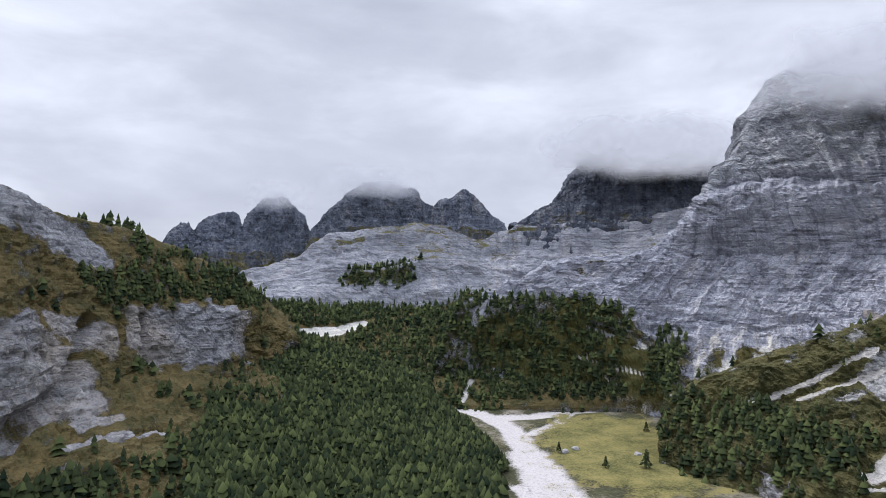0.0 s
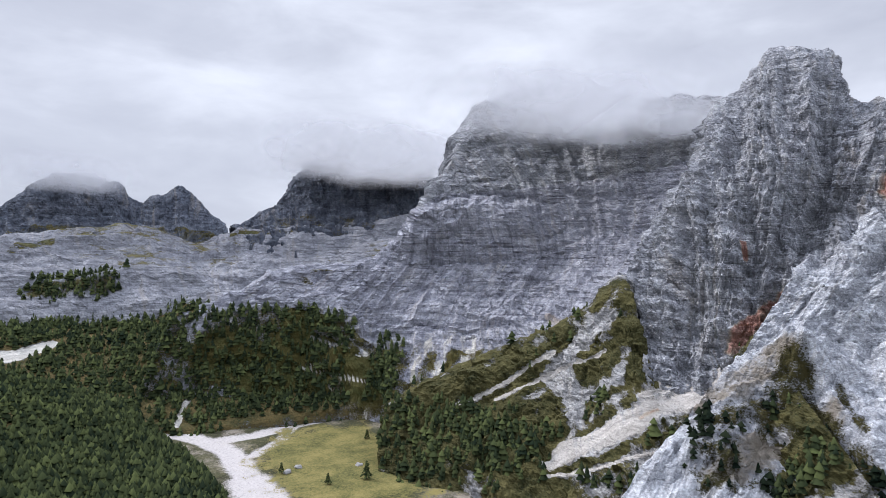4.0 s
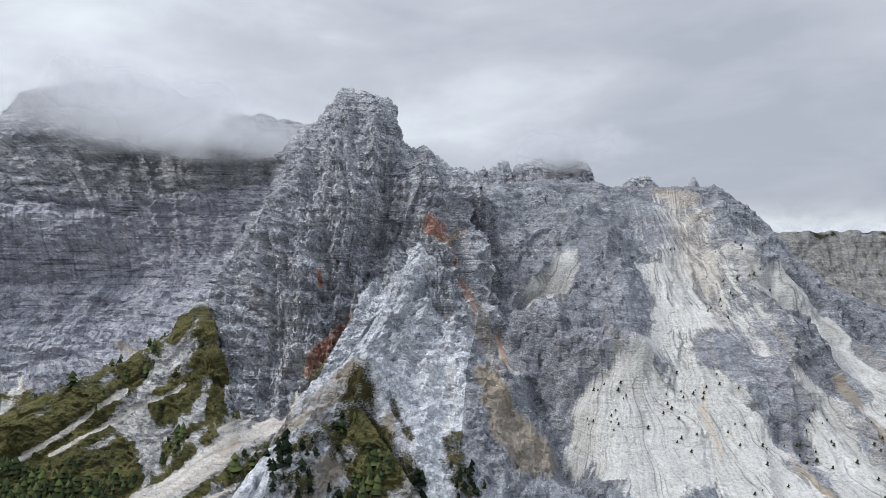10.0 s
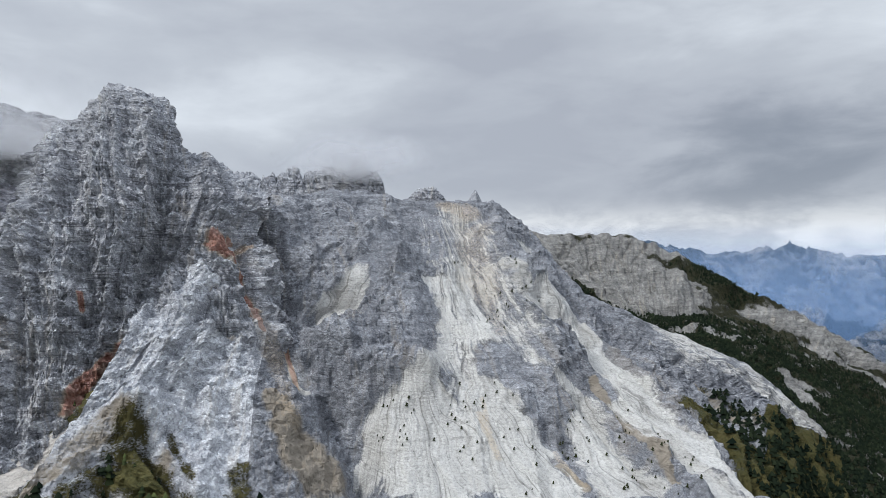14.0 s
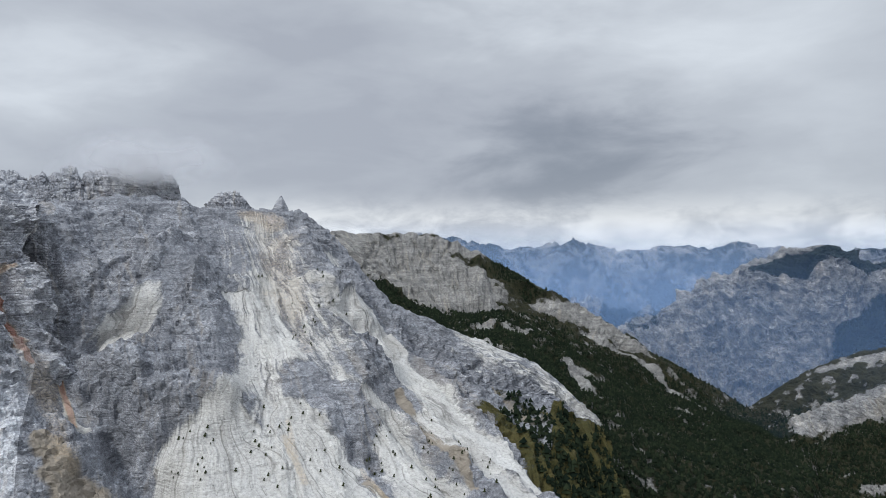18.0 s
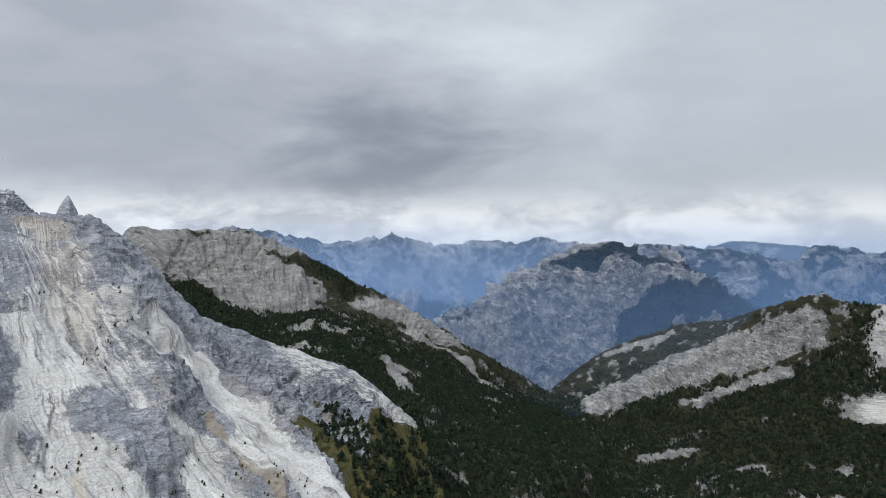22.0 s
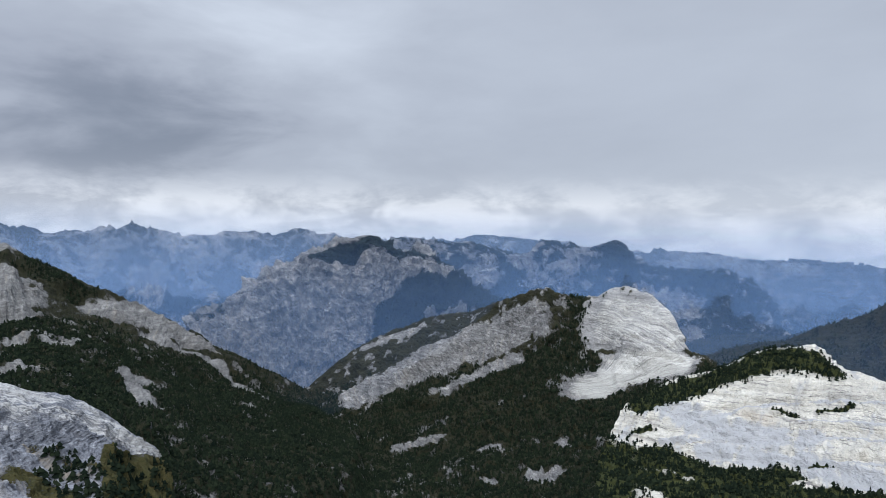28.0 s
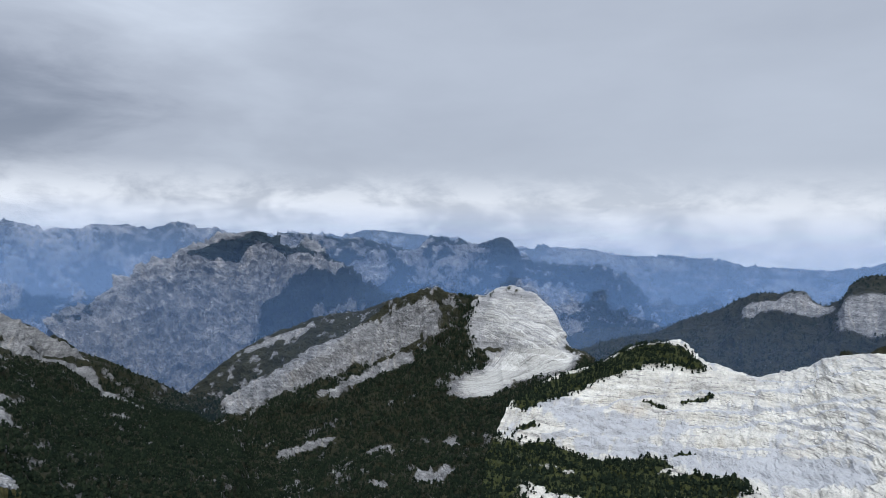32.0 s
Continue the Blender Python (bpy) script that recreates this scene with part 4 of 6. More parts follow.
FAR_EAST = (
    [(2366, -3594, -51), (2112, -3753, 25), (1882, -3873, 31), (1483, -4041, -23), (1224, -4127, 5), (908, -4207, -36), (549, -4266, -69), (148, -4301, -15), (-283, -4296, 37)],
    [(2223, -3384, -199), (1981, -3532, -191), (1765, -3646, -183), (1392, -3805, -167), (1147, -3886, -154), (850, -3961, -171), (514, -4019, -149), (136, -4051, -123), (-272, -4046, -92)],
    [(1961, -3000, -540), (1746, -3132, -531), (1554, -3234, -520), (1224, -3377, -497), (1007, -3451, -478), (745, -3522, -453), (447, -3577, -421), (110, -3609, -381), (-252, -3608, -332)],
)
ROCK_BENCH_FRONT = (
    [(-297, 954, -32), (-226, 974, -12), (-169, 986, 6), (-124, 980, -3), (-72, 973, 5), (-29, 975, 17), (31, 963, 17), (73, 950, 6), (102, 947, -10)],
    [(-289, 944, -35), (-215, 964, -24), (-157, 975, -16), (-114, 969, -20), (-62, 962, -14), (-20, 964, -4), (35, 952, -3), (76, 938, -9), (104, 935, -15)],
    [(-271, 912, -44), (-199, 930, -44), (-139, 941, -43), (-102, 946, -42), (-56, 939, -38), (-14, 929, -35), (39, 929, -32), (79, 916, -28), (107, 913, -24)],
)
SUMMIT_BLOCK = (
    [(902, 236, 141), (903, 228, 158), (905, 213, 174), (909, 194, 178), (913, 181, 166), (916, 170, 149), (918, 162, 138)],
    [(881, 230, 138), (883, 221, 147), (886, 208, 152), (890, 190, 155), (893, 177, 152), (895, 167, 143), (897, 158, 136)],
    [(853, 223, 122), (855, 214, 125), (858, 202, 125), (862, 184, 126), (865, 171, 126), (867, 161, 126), (868, 153, 126)],
)
COL_SPIRES = (
    [(779, 463, 168), (791, 437, 191), (798, 424, 189), (807, 411, 176), (809, 405, 182), (811, 398, 190), (815, 393, 180), (818, 385, 189), (821, 376, 195), (824, 369, 199), (829, 361, 188), (832, 351, 192), (837, 338, 200), (849, 301, 212), (865, 261, 189), (870, 254, 166), (880, 225, 142)],
    [(755, 449, 150), (768, 424, 162), (775, 411, 162), (782, 398, 159), (784, 393, 161), (787, 386, 163), (790, 381, 160), (794, 373, 161), (797, 365, 163), (800, 359, 164), (804, 351, 162), (808, 341, 162), (813, 329, 164), (826, 293, 166), (840, 253, 159), (843, 243, 151), (852, 218, 132)],
    [(725, 431, 112), (739, 408, 112), (745, 395, 113), (752, 383, 113), (754, 378, 113), (757, 371, 113), (760, 366, 113), (763, 359, 113), (767, 351, 113), (770, 345, 113), (773, 337, 114), (777, 328, 114), (782, 316, 114), (795, 281, 114), (808, 243, 115), (811, 230, 115), (817, 209, 108)],
)

# runs of scree, turf, wood, bare rock, stain and painted slab shade on them, and their spurs and gullies: kind, width
# in metres, strength or height, line
MARKS = {}


def mark(form, kind, width, strength, *line):
    MARKS.setdefault(form, []).append((kind, width, strength, line))


mark("left_hill", "rock", 29.8, 0.9, (-296, 393, 32), (-286, 442, 31), (-277, 495, 10))
mark("left_hill", "rock", 44.9, 0.99, (-240, 512, -61), (-220, 547, -66), (-192, 603, -62))
mark("left_hill", "rock", 18.8, 0.81, (-256, 417, -39), (-244, 473, -58))
mark("left_hill", "rock", 51, 0.99, (-259, 349, -69), (-246, 386, -67), (-237, 412, -80))
mark("left_hill", "rock", 7.34, 0.72, (-216, 385, -98), (-207, 419, -101))
mark("left_hill", "rock", 6.13, 0.72, (-208, 364, -105), (-191, 403, -110), (-179, 426, -117))
mark("left_hill", "dn", 6.28, 12, (-245, 516, -44), (-234, 502, -84))
mark("left_hill", "dn", 10.6, 14, (-252, 457, -43), (-236, 406, -83), (-235, 344, -101))
mark("left_hill", "wood", 41.2, 1, (-260, 491, -22), (-251, 559, -16), (-228, 615, -18), (-206, 668, -31))
mark("left_hill", "wood", 24.1, 1, (-266, 558, 11), (-241, 608, -4), (-216, 648, -23))
mark("left_hill", "wood", 13, 1, (-232, 482, -86), (-232, 501, -85))
mark("left_hill", "wood", 16, 0.8, (-214, 315, -115), (-178, 351, -120), (-157, 429, -128))
mark("left_hill", "wood", 12.5, 0.8, (-208, 474, -100), (-187, 477, -109))
mark("forest_spur", "clear", 17, 1, (-207, 662, -79), (-188, 628, -98))
mark("valley_terrace", "pale", 2.25, 1.3, (168, 748, -58), (204, 713, -70))
mark("valley_terrace", "pale", 2.28, 1.3, (159, 760, -101), (214, 717, -79))
mark("valley_terrace", "pale", 2.25, 1.3, (159, 760, -101), (220, 704, -113))
mark("valley_terrace", "pale", 2.16, 1.3, (176, 717, -117), (202, 687, -125))
mark("valley_terrace", "clear", 37.4, 1, (176, 730, -111), (213, 688, -122))
mark("valley_terrace", "clear", 17.9, 1, (74, 685, -145), (224, 670, -135))
mark("valley_terrace", "pale", 17.8, 1.5, (-174, 831, -85), (-132, 835, -85), (-106, 861, -77))
mark("valley_terrace", "clear", 19.3, 1, (-174, 831, -85), (-132, 835, -85), (-106, 861, -77))
mark("valley_terrace", "pale", 5.89, 1.2, (59, 791, -105), (41, 745, -123), (24, 698, -144))
mark("valley_terrace", "rock", 11.5, 1, (36, 823, -94), (81, 812, -92))
mark("valley_terrace", "clear", 33, 0.8, (-266, 924, -49), (-200, 943, -52))
mark("valley_terrace", "pale", 4.08, 1.2, (-249, 909, -54), (-220, 939, -51))
mark("rock_bench_front", "wood", 32.5, 1.1, (-133, 970, -20), (-54, 964, -8))
mark("rock_bench_front", "veg", 25.6, 0.8, (-133, 970, -20), (-54, 964, -8))
mark("rock_bench", "veg", 13.6, 0.8, (-186, 1091, 34), (-138, 1098, 45))
mark("rock_bench", "veg", 7.83, 0.8, (117, 1113, 72), (213, 1096, 77))
mark("big_wall", "groove", 13, 6, (331, 774, 105), (388, 740, 116), (437, 695, 112))
mark("big_wall", "groove", 13, 6, (486, 648, 129), (515, 606, 141), (547, 523, 144))
mark("big_wall", "groove", 13, 6, (326, 761, 25), (387, 715, 26), (439, 676, 41), (466, 645, 52))
mark("big_wall", "groove", 13, 6, (262, 728, -49), (314, 703, -52), (363, 670, -50), (401, 618, -40))
mark("big_wall", "up", 38.5, 12, (309, 778, 67), (353, 758, 88), (422, 702, 84))
mark("big_wall", "veg", 6.58, 1, (166, 797, 11), (202, 791, 12))
mark("big_wall", "veg", 14.2, 0.9, (165, 794, 8), (179, 779, -7))
mark("big_wall", "veg", 4.87, 0.8, (232, 796, 20), (281, 789, 41))
mark("big_wall", "rust", 11.3, 0.6, (405, 597, -37), (403, 580, -40))
mark("big_wall", "wood", 27.6, 1, (250, 707, -75), (233, 674, -112))
mark("big_wall", "veg", 15.7, 1, (299, 623, -104), (345, 611, -87), (385, 579, -65))
mark("big_wall", "veg", 30.8, 0.9, (177, 750, -39), (155, 749, -52))
mark("big_wall", "veg", 35.9, 0.7, (213, 698, -90), (218, 680, -111))
mark("big_wall", "pale", 15.1, 0.35, (221, 708, -80), (207, 688, -108))
mark("big_wall", "pale", 10.9, 0.35, (298, 690, -70), (263, 664, -102))
mark("big_wall", "pale", 10.9, 0.35, (318, 680, -67), (283, 645, -101))
mark("big_wall", "pale", 10.9, 0.35, (342, 659, -68), (297, 633, -100))
mark("big_wall", "pale", 2.56, 1.4, (167, 739, -63), (206, 711, -77))
mark("big_wall", "pale", 2.53, 1.4, (155, 731, -96), (216, 705, -83))
mark("big_wall", "pale", 2.49, 1.4, (155, 731, -96), (216, 683, -107))
mark("big_wall", "pale", 2.45, 1.4, (177, 707, -113), (202, 684, -123))
mark("big_wall", "wood", 52.4, 1.1, (79, 752, -77), (121, 741, -88), (158, 737, -78))
mark("big_wall", "wood", 38.3, 1, (85, 738, -113), (132, 725, -124), (156, 713, -132))
mark("big_wall", "veg", 57.8, 0.8, (83, 749, -83), (144, 729, -106), (156, 713, -132))
mark("big_wall", "stain", 42.7, 0.7, (180, 711, -101), (213, 676, -123))
mark("big_wall", "wood", 24, 1, (249, 696, -86), (237, 669, -116))
mark("pinnacle", "rust", 11, 0.95, (408, 356, -43), (420, 357, -27), (446, 346, -3))
mark("pinnacle", "rust", 4.4, 1, (445, 381, 38), (441, 376, 26))
mark("pinnacle", "warm", 14.1, 0.8, (413, 427, 25), (406, 400, -3))
mark("pinnacle", "warm", 8.32, 0.8, (526, 349, 123), (521, 338, 107))
mark("pinnacle", "rust", 9.13, 0.8, (526, 294, 80), (536, 288, 80))
mark("pinnacle", "up", 41.4, 11, (542, 416, 214), (484, 380, 98), (427, 388, 18))
mark("pinnacle", "up", 28.6, 9, (481, 444, 162), (436, 430, 68), (390, 411, -22))
mark("pinnacle", "dn", 13.3, 11, (465, 397, 90), (446, 377, 37), (436, 366, 7))
mark("pinnacle", "dn", 12.8, 10, (532, 367, 146), (495, 352, 86), (470, 350, 42))
mark("pinnacle", "dn", 10.7, 10, (436, 430, 68), (409, 393, -3), (384, 379, -57))
mark("pinnacle", "up", 24.5, 7, (585, 352, 169), (516, 326, 91))
mark("pinnacle", "dn", 8.7, 8, (426, 395, 26), (436, 373, 17))
mark("pinnacle", "veg", 5.85, 0.8, (412, 483, 38), (421, 476, 54))
mark("pinnacle", "veg", 5.43, 0.8, (439, 374, 22), (441, 368, 18))
mark("scree_mountain", "rust", 8.12, 1.3, (588, 306, 98), (572, 292, 78), (548, 272, 48))
mark("scree_mountain", "rust", 3.91, 1.1, (548, 272, 48), (519, 242, 8), (489, 217, -24))
mark("scree_mountain", "rust", 11.8, 0.9, (555, 307, 77), (565, 304, 81))
mark("scree_mountain", "warm", 22.2, 1.1, (730, 141, 131), (730, 111, 126))
mark("scree_mountain", "warm", 19.7, 0.8, (719, 126, 120), (657, 95, 67), (578, 61, 2))
mark("scree_mountain", "pale", 11.5, 1, (529, 270, 32), (510, 239, 0), (489, 212, -26))
mark("scree_mountain", "pale", 16.4, 1, (642, 180, 77), (592, 196, 50), (546, 211, 20))
mark("scree_mountain", "pale", 30.7, 1, (617, 126, 45), (569, 105, 7), (526, 110, -22))
mark("scree_mountain", "pale", 18.4, 1.3, (523, 113, -24), (498, 115, -41))
mark("scree_mountain", "pale", 49.6, 1.2, (483, 110, -53), (461, 96, -72), (441, 86, -88))
mark("scree_mountain", "pale", 37.3, 1.2, (494, 64, -54), (473, 44, -73), (451, 30, -90))
mark("scree_mountain", "pale", 25.4, 1.1, (529, 5, -49), (494, -29, -75), (467, -49, -91))
mark("scree_mountain", "pale", 23.4, 1.3, (701, 49, 80), (629, -15, -3), (566, -77, -64), (492, -129, -100))
mark("scree_mountain", "pale", 25.6, 0.9, (556, -23, -45), (505, -78, -82), (469, -110, -100))
mark("scree_mountain", "pale", 22.7, 0.8, (691, 88, 92), (634, 56, 44), (610, 25, 15))
mark("scree_mountain", "pale", 65.6, 0.65, (725, -116, -14), (731, -188, -48), (720, -237, -91))
mark("scree_mountain", "stain", 19, 1.1, (467, 224, -40), (439, 198, -67), (419, 171, -88))
mark("scree_mountain", "stain", 12.7, 1, (474, 142, -54), (460, 122, -68))
mark("scree_mountain", "stain", 6.08, 1, (557, -17, -41), (510, -49, -73), (471, -69, -93))
mark("scree_mountain", "stain", 14.3, 0.7, (503, 297, 30), (491, 273, 2))
mark("scree_mountain", "veg", 26, 0.9, (344, 301, -86), (374, 297, -72), (370, 254, -96))
mark("scree_mountain", "veg", 11.7, 0.7, (391, 302, -60), (372, 296, -74))
mark("scree_mountain", "veg", 15.2, 0.8, (393, 220, -93), (392, 208, -98))
mark("scree_mountain", "wood", 22, 0.7, (370, 292, -77), (373, 275, -85))
mark("scree_mountain", "veg", 7.68, 0.9, (405, 273, -66), (388, 245, -88))
mark("scree_mountain", "stain", 10.5, 0.9, (653, -112, -52), (608, -141, -82), (662, -200, -138))
mark("scree_mountain", "veg", 12.7, 1, (652, -120, -57), (617, -158, -87), (670, -215, -143))
mark("scree_mountain", "warm", 4.41, 1, (512, 69, -41), (487, 59, -61))
mark("scree_mountain", "warm", 4.08, 1, (488, 10, -70), (462, -11, -89))
mark("scree_mountain", "rock2", 28.7, 1, (509, 210, -10), (509, 168, -22), (542, 148, -2))
mark("scree_mountain", "shrub", 33.1, 1, (651, 88, 61), (596, 64, 15))
mark("scree_mountain", "shrub", 37.8, 0.8, (473, 115, -60), (486, 62, -60), (468, 18, -81))
mark("scree_mountain", "shrub", 23.8, 0.8, (479, -11, -79), (465, -60, -94), (472, -103, -98))
mark("scree_mountain", "veg", 40.8, 1.2, (597, -104, -67), (566, -127, -89), (534, -143, -108))
mark("scree_mountain", "wood", 36.7, 0.9, (618, -136, -76), (576, -142, -93), (545, -151, -114))
mark("scree_mountain", "rock2", 43.8, 1, (600, 304, 104), (671, 276, 134), (706, 238, 138), (718, 185, 129))
mark("scree_mountain", "rock2", 50.1, 1, (665, 218, 105), (610, 174, 55), (553, 141, 5))
mark("scree_mountain", "rock2", 45, 1, (519, 219, 1), (503, 170, -26), (523, 141, -17))
mark("scree_mountain", "rock2", 28, 1, (546, 61, -20), (523, 12, -50))
mark("scree_mountain", "rock2", 34.2, 1, (697, 25, 56), (666, -26, 6), (624, -53, -27))
mark("scree_mountain", "rock2", 32.4, 1, (740, 74, 122), (735, 37, 84))
mark("scree_mountain", "rock2", 22.6, 1, (631, 236, 90), (582, 238, 57))
mark("scree_mountain", "rock2", 24.1, 1, (566, 6, -24), (556, -23, -45))
mark("scree_mountain", "pale", 80.6, 0.8, (695, 135, 104), (629, 91, 45), (568, 67, -4), (527, 60, -33))
mark("scree_mountain", "pale", 54.8, 0.8, (574, 126, 16), (535, 102, -17))
mark("scree_mountain", "pale", 24.6, 1.1, (652, 180, 84), (587, 194, 45), (544, 215, 20))
mark("scree_mountain", "ridge", 103, 24, (523, 321, 81), (477, 304, 40), (443, 296, -1), (415, 295, -24), (402, 298, -46))
mark("scree_mountain", "ridge", 59.2, 14, (402, 298, -46), (394, 262, -76), (375, 227, -97))
mark("scree_mountain", "ridge", 59.2, 14, (402, 298, -46), (360, 301, -72), (334, 297, -91))
mark("scree_mountain", "groove", 84, 32, (588, 305, 89), (573, 286, 43), (554, 258, 1), (505, 219, -32), (491, 190, -69), (449, 152, -97))
mark("scree_mountain", "ridge", 34.1, 10, (459, 207, -42), (478, 195, -80), (443, 158, -108))
mark("scree_mountain", "groove", 33, 13, (487, 189, -45), (460, 162, -76), (415, 125, -94))
mark("scree_mountain", "ridge", 84, 28, (639, 195, 110), (599, 164, 80), (573, 146, 50), (506, 124, 15), (506, 120, -16))
mark("scree_mountain", "ridge", 62.8, 19, (633, 205, 102), (567, 192, 66))
mark("scree_mountain", "groove", 45.1, 14, (582, 151, 74), (532, 155, 51), (564, 202, 31), (539, 226, 21))
mark("scree_mountain", "ridge", 65.4, 16, (525, 209, 3), (500, 155, 3), (504, 124, -2))
mark("scree_mountain", "groove", 28.5, 13, (481, 191, -26), (470, 157, -40), (502, 123, -24))
mark("scree_mountain", "ridge", 51.9, 14, (648, 60, 51), (578, 18, -4), (520, 5, -35))
mark("scree_mountain", "groove", 45.4, 11, (627, 34, 31), (615, -12, -16), (553, -56, -56), (511, -87, -77))
mark("scree_mountain", "ridge", 36.4, 13, (576, -27, -42), (529, -53, -75), (489, -65, -90))
mark("scree_mountain", "groove", 23, 11, (533, -10, -48), (501, -37, -70), (475, -54, -88))
mark("scree_mountain", "groove", 66.5, 14, (719, 120, 105), (650, 92, 50), (614, 72, 9))
mark("scree_mountain", "ridge", 66.5, 14, (698, 87, 109), (663, 51, 67), (638, 20, 31))
mark("scree_mountain", "veg", 30, 1.0, (389, 298, -61), (371, 277, -85), (354, 245, -104))
mark("scree_mountain", "veg", 16, 1.0, (388, 290, -66), (370, 233, -101))
mark("scree_mountain", "veg", 32, 1.0, (327, 301, -86), (310, 295, -111))
mark("scree_mountain", "veg", 18, 1.0, (405, 224, -78), (387, 205, -90), (379, 191, -101))
mark("scree_mountain", "stain", 32.2, 1.3, (439, 205, -44), (431, 184, -68), (441, 167, -99))
mark("scree_mountain", "stain", 24.4, 0.9, (388, 308, -52), (343, 321, -71), (350, 369, -103))
mark("green_flank", "pale", 18.6, 1.1, (384, 321, -36), (382, 383, -88), (310, 389, -132))
mark("green_flank", "pale", 14.6, 1.0, (424, 390, -48), (348, 394, -92), (297, 416, -132))
mark("scree_mountain", "wood", 24.4, 1, (329, 305, -84), (316, 296, -109))
mark("scree_mountain", "wood", 16.1, 1, (369, 239, -98), (364, 229, -106))
mark("scree_mountain", "wood", 15.9, 1, (384, 199, -95), (380, 193, -100))
mark("scree_mountain", "wood", 16, 1, (338, 270, -104), (338, 261, -108))
mark("scree_mountain", "pale", 26.5, 1.2, (505, 119, -22), (474, 116, -58), (439, 114, -85))
mark("scree_mountain", "pale", 26.5, 1.2, (505, 119, -22), (484, 85, -56), (446, 64, -83))
mark("scree_mountain", "pale", 39.6, 1.1, (482, 136, -40), (451, 135, -67))
mark("scree_mountain", "pale", 44.3, 1.2, (515, 69, -35), (481, 38, -66), (455, 12, -90))
mark("scree_mountain", "pale", 31.8, 1.2, (539, 1, -38), (495, -23, -70), (463, -34, -87))
mark("scree_mountain", "pale", 31.2, 1.2, (634, 29, 30), (614, -16, -16), (553, -56, -56), (511, -87, -77))
mark("scree_mountain", "pale", 20.5, 1.1, (578, 150, 71), (522, 157, 46), (563, 213, 23))
mark("scree_mountain", "pale", 52.4, 1.0, (722, 132, 112), (655, 98, 50), (570, 90, 2))
mark("scree_mountain", "pale", 22.1, 1.1, (654, 20, 56), (626, -17, 12), (588, -40, -20))
mark("scree_mountain", "stain", 9.55, 1.2, (561, -19, -36), (521, -42, -63), (491, -65, -89))
mark("scree_mountain", "stain", 6.89, 1.2, (475, 5, -72), (460, -12, -88))
mark("scree_mountain", "stain", 17.4, 1.1, (467, 147, -51), (450, 131, -66))
mark("scree_mountain", "warm", 7.07, 1.2, (498, 69, -49), (467, 51, -72))
mark("scree_mountain", "warm", 42.1, 0.9, (712, 112, 98), (633, 84, 29))
mark("scree_mountain", "shrub", 51, 1, (660, 88, 56), (614, 67, 20))
mark("scree_mountain", "shrub", 53.7, 1, (471, 120, -57), (487, 77, -56), (500, 59, -49))
mark("scree_mountain", "shrub", 71.8, 1, (483, -9, -65), (498, -50, -75))
mark("green_flank", "pale", 4.81, 1.2, (248, 514, -102), (291, 494, -78), (323, 474, -54))
mark("green_flank", "pale", 15, 1.1, (280, 407, -118), (305, 381, -99), (342, 365, -80), (381, 347, -62), (392, 307, -40))
mark("green_flank", "pale", 5.79, 1.1, (333, 376, -74), (374, 378, -64))
mark("green_flank", "rock", 14.8, 1, (313, 446, -78), (332, 460, -50), (356, 445, -20))
mark("green_flank", "stain", 26.1, 0.9, (327, 331, -100), (362, 311, -82))
mark("green_flank", "rust", 3.68, 0.8, (323, 365, -85), (338, 364, -81))
mark("green_flank", "wood", 47, 1, (211, 533, -116), (238, 475, -122), (255, 437, -126))
mark("green_flank", "wood", 14.4, 1, (319, 405, -81), (306, 405, -94))
mark("green_flank", "wood", 17.2, 1, (343, 327, -94), (339, 313, -99))
mark("green_flank", "wood", 14.6, 0.8, (280, 366, -128), (312, 305, -117), (335, 259, -108))
mark("green_flank", "rock", 12.5, 0.9, (358, 296, -85), (353, 288, -91))
mark("green_flank", "pale", 3.53, 1.1, (267, 401, -130), (287, 372, -121), (313, 342, -102))
mark("green_flank", "wood", 26.9, 0.9, (214, 523, -119), (247, 474, -118), (278, 427, -113))
mark("green_flank", "wood", 18.7, 0.9, (317, 425, -78), (316, 401, -83))
mark("bald_dome", "rock", 266, 1.2, (1977, 154, 117), (1928, 53, 73), (1961, -97, 36), (1857, -221, -11))
mark("bald_dome", "rock", 73.2, 1, (2082, -109, 130), (2087, -312, 80))
mark("bald_dome", "rock", 69.2, 1.1, (1885, -487, -70), (1890, -629, -109), (1835, -654, -143))
mark("bald_dome", "rock", 30.2, 1.1, (1760, -590, -151), (1820, -706, -168), (1772, -772, -212))
mark("bald_dome", "rock", 33.8, 1.1, (1421, -201, -87), (1497, -258, -86))
mark("bald_dome", "rock", 33.4, 1, (1519, -250, -84), (1572, -364, -111))
mark("bald_dome", "rock", 28.9, 1, (1441, -432, -164), (1393, -476, -198))
mark("bald_dome", "rock", 18, 1, (1970, -490, -31), (1975, -523, -38))
mark("bald_dome", "rock", 10.6, 1, (1494, -310, -100), (1442, -313, -106))
mark("bald_dome", "up", 70.5, 14, (2071, -331, 67), (1924, -508, -58), (1800, -646, -157))
mark("bald_dome", "clear", 81.8, 0.7, (1794, -376, -62), (1821, -443, -76))
mark("bald_dome", "clear", 26.6, 0.9, (795, -136, -111), (739, -149, -134), (679, -179, -165))
mark("bald_dome", "dn", 13.2, 9, (2039, 0, 120), (1833, 41, 35))
mark("bald_dome", "dn", 13.9, 9, (2079, -59, 137), (1943, -70, 27))
mark("bald_dome", "dn", 14, 9, (2075, -117, 123), (1935, -188, 25))
mark("limestone_ridge", "rock", 116, 1.1, (1517, -1103, -353), (1412, -1219, -268), (1241, -1310, -179), (1090, -1353, -97))
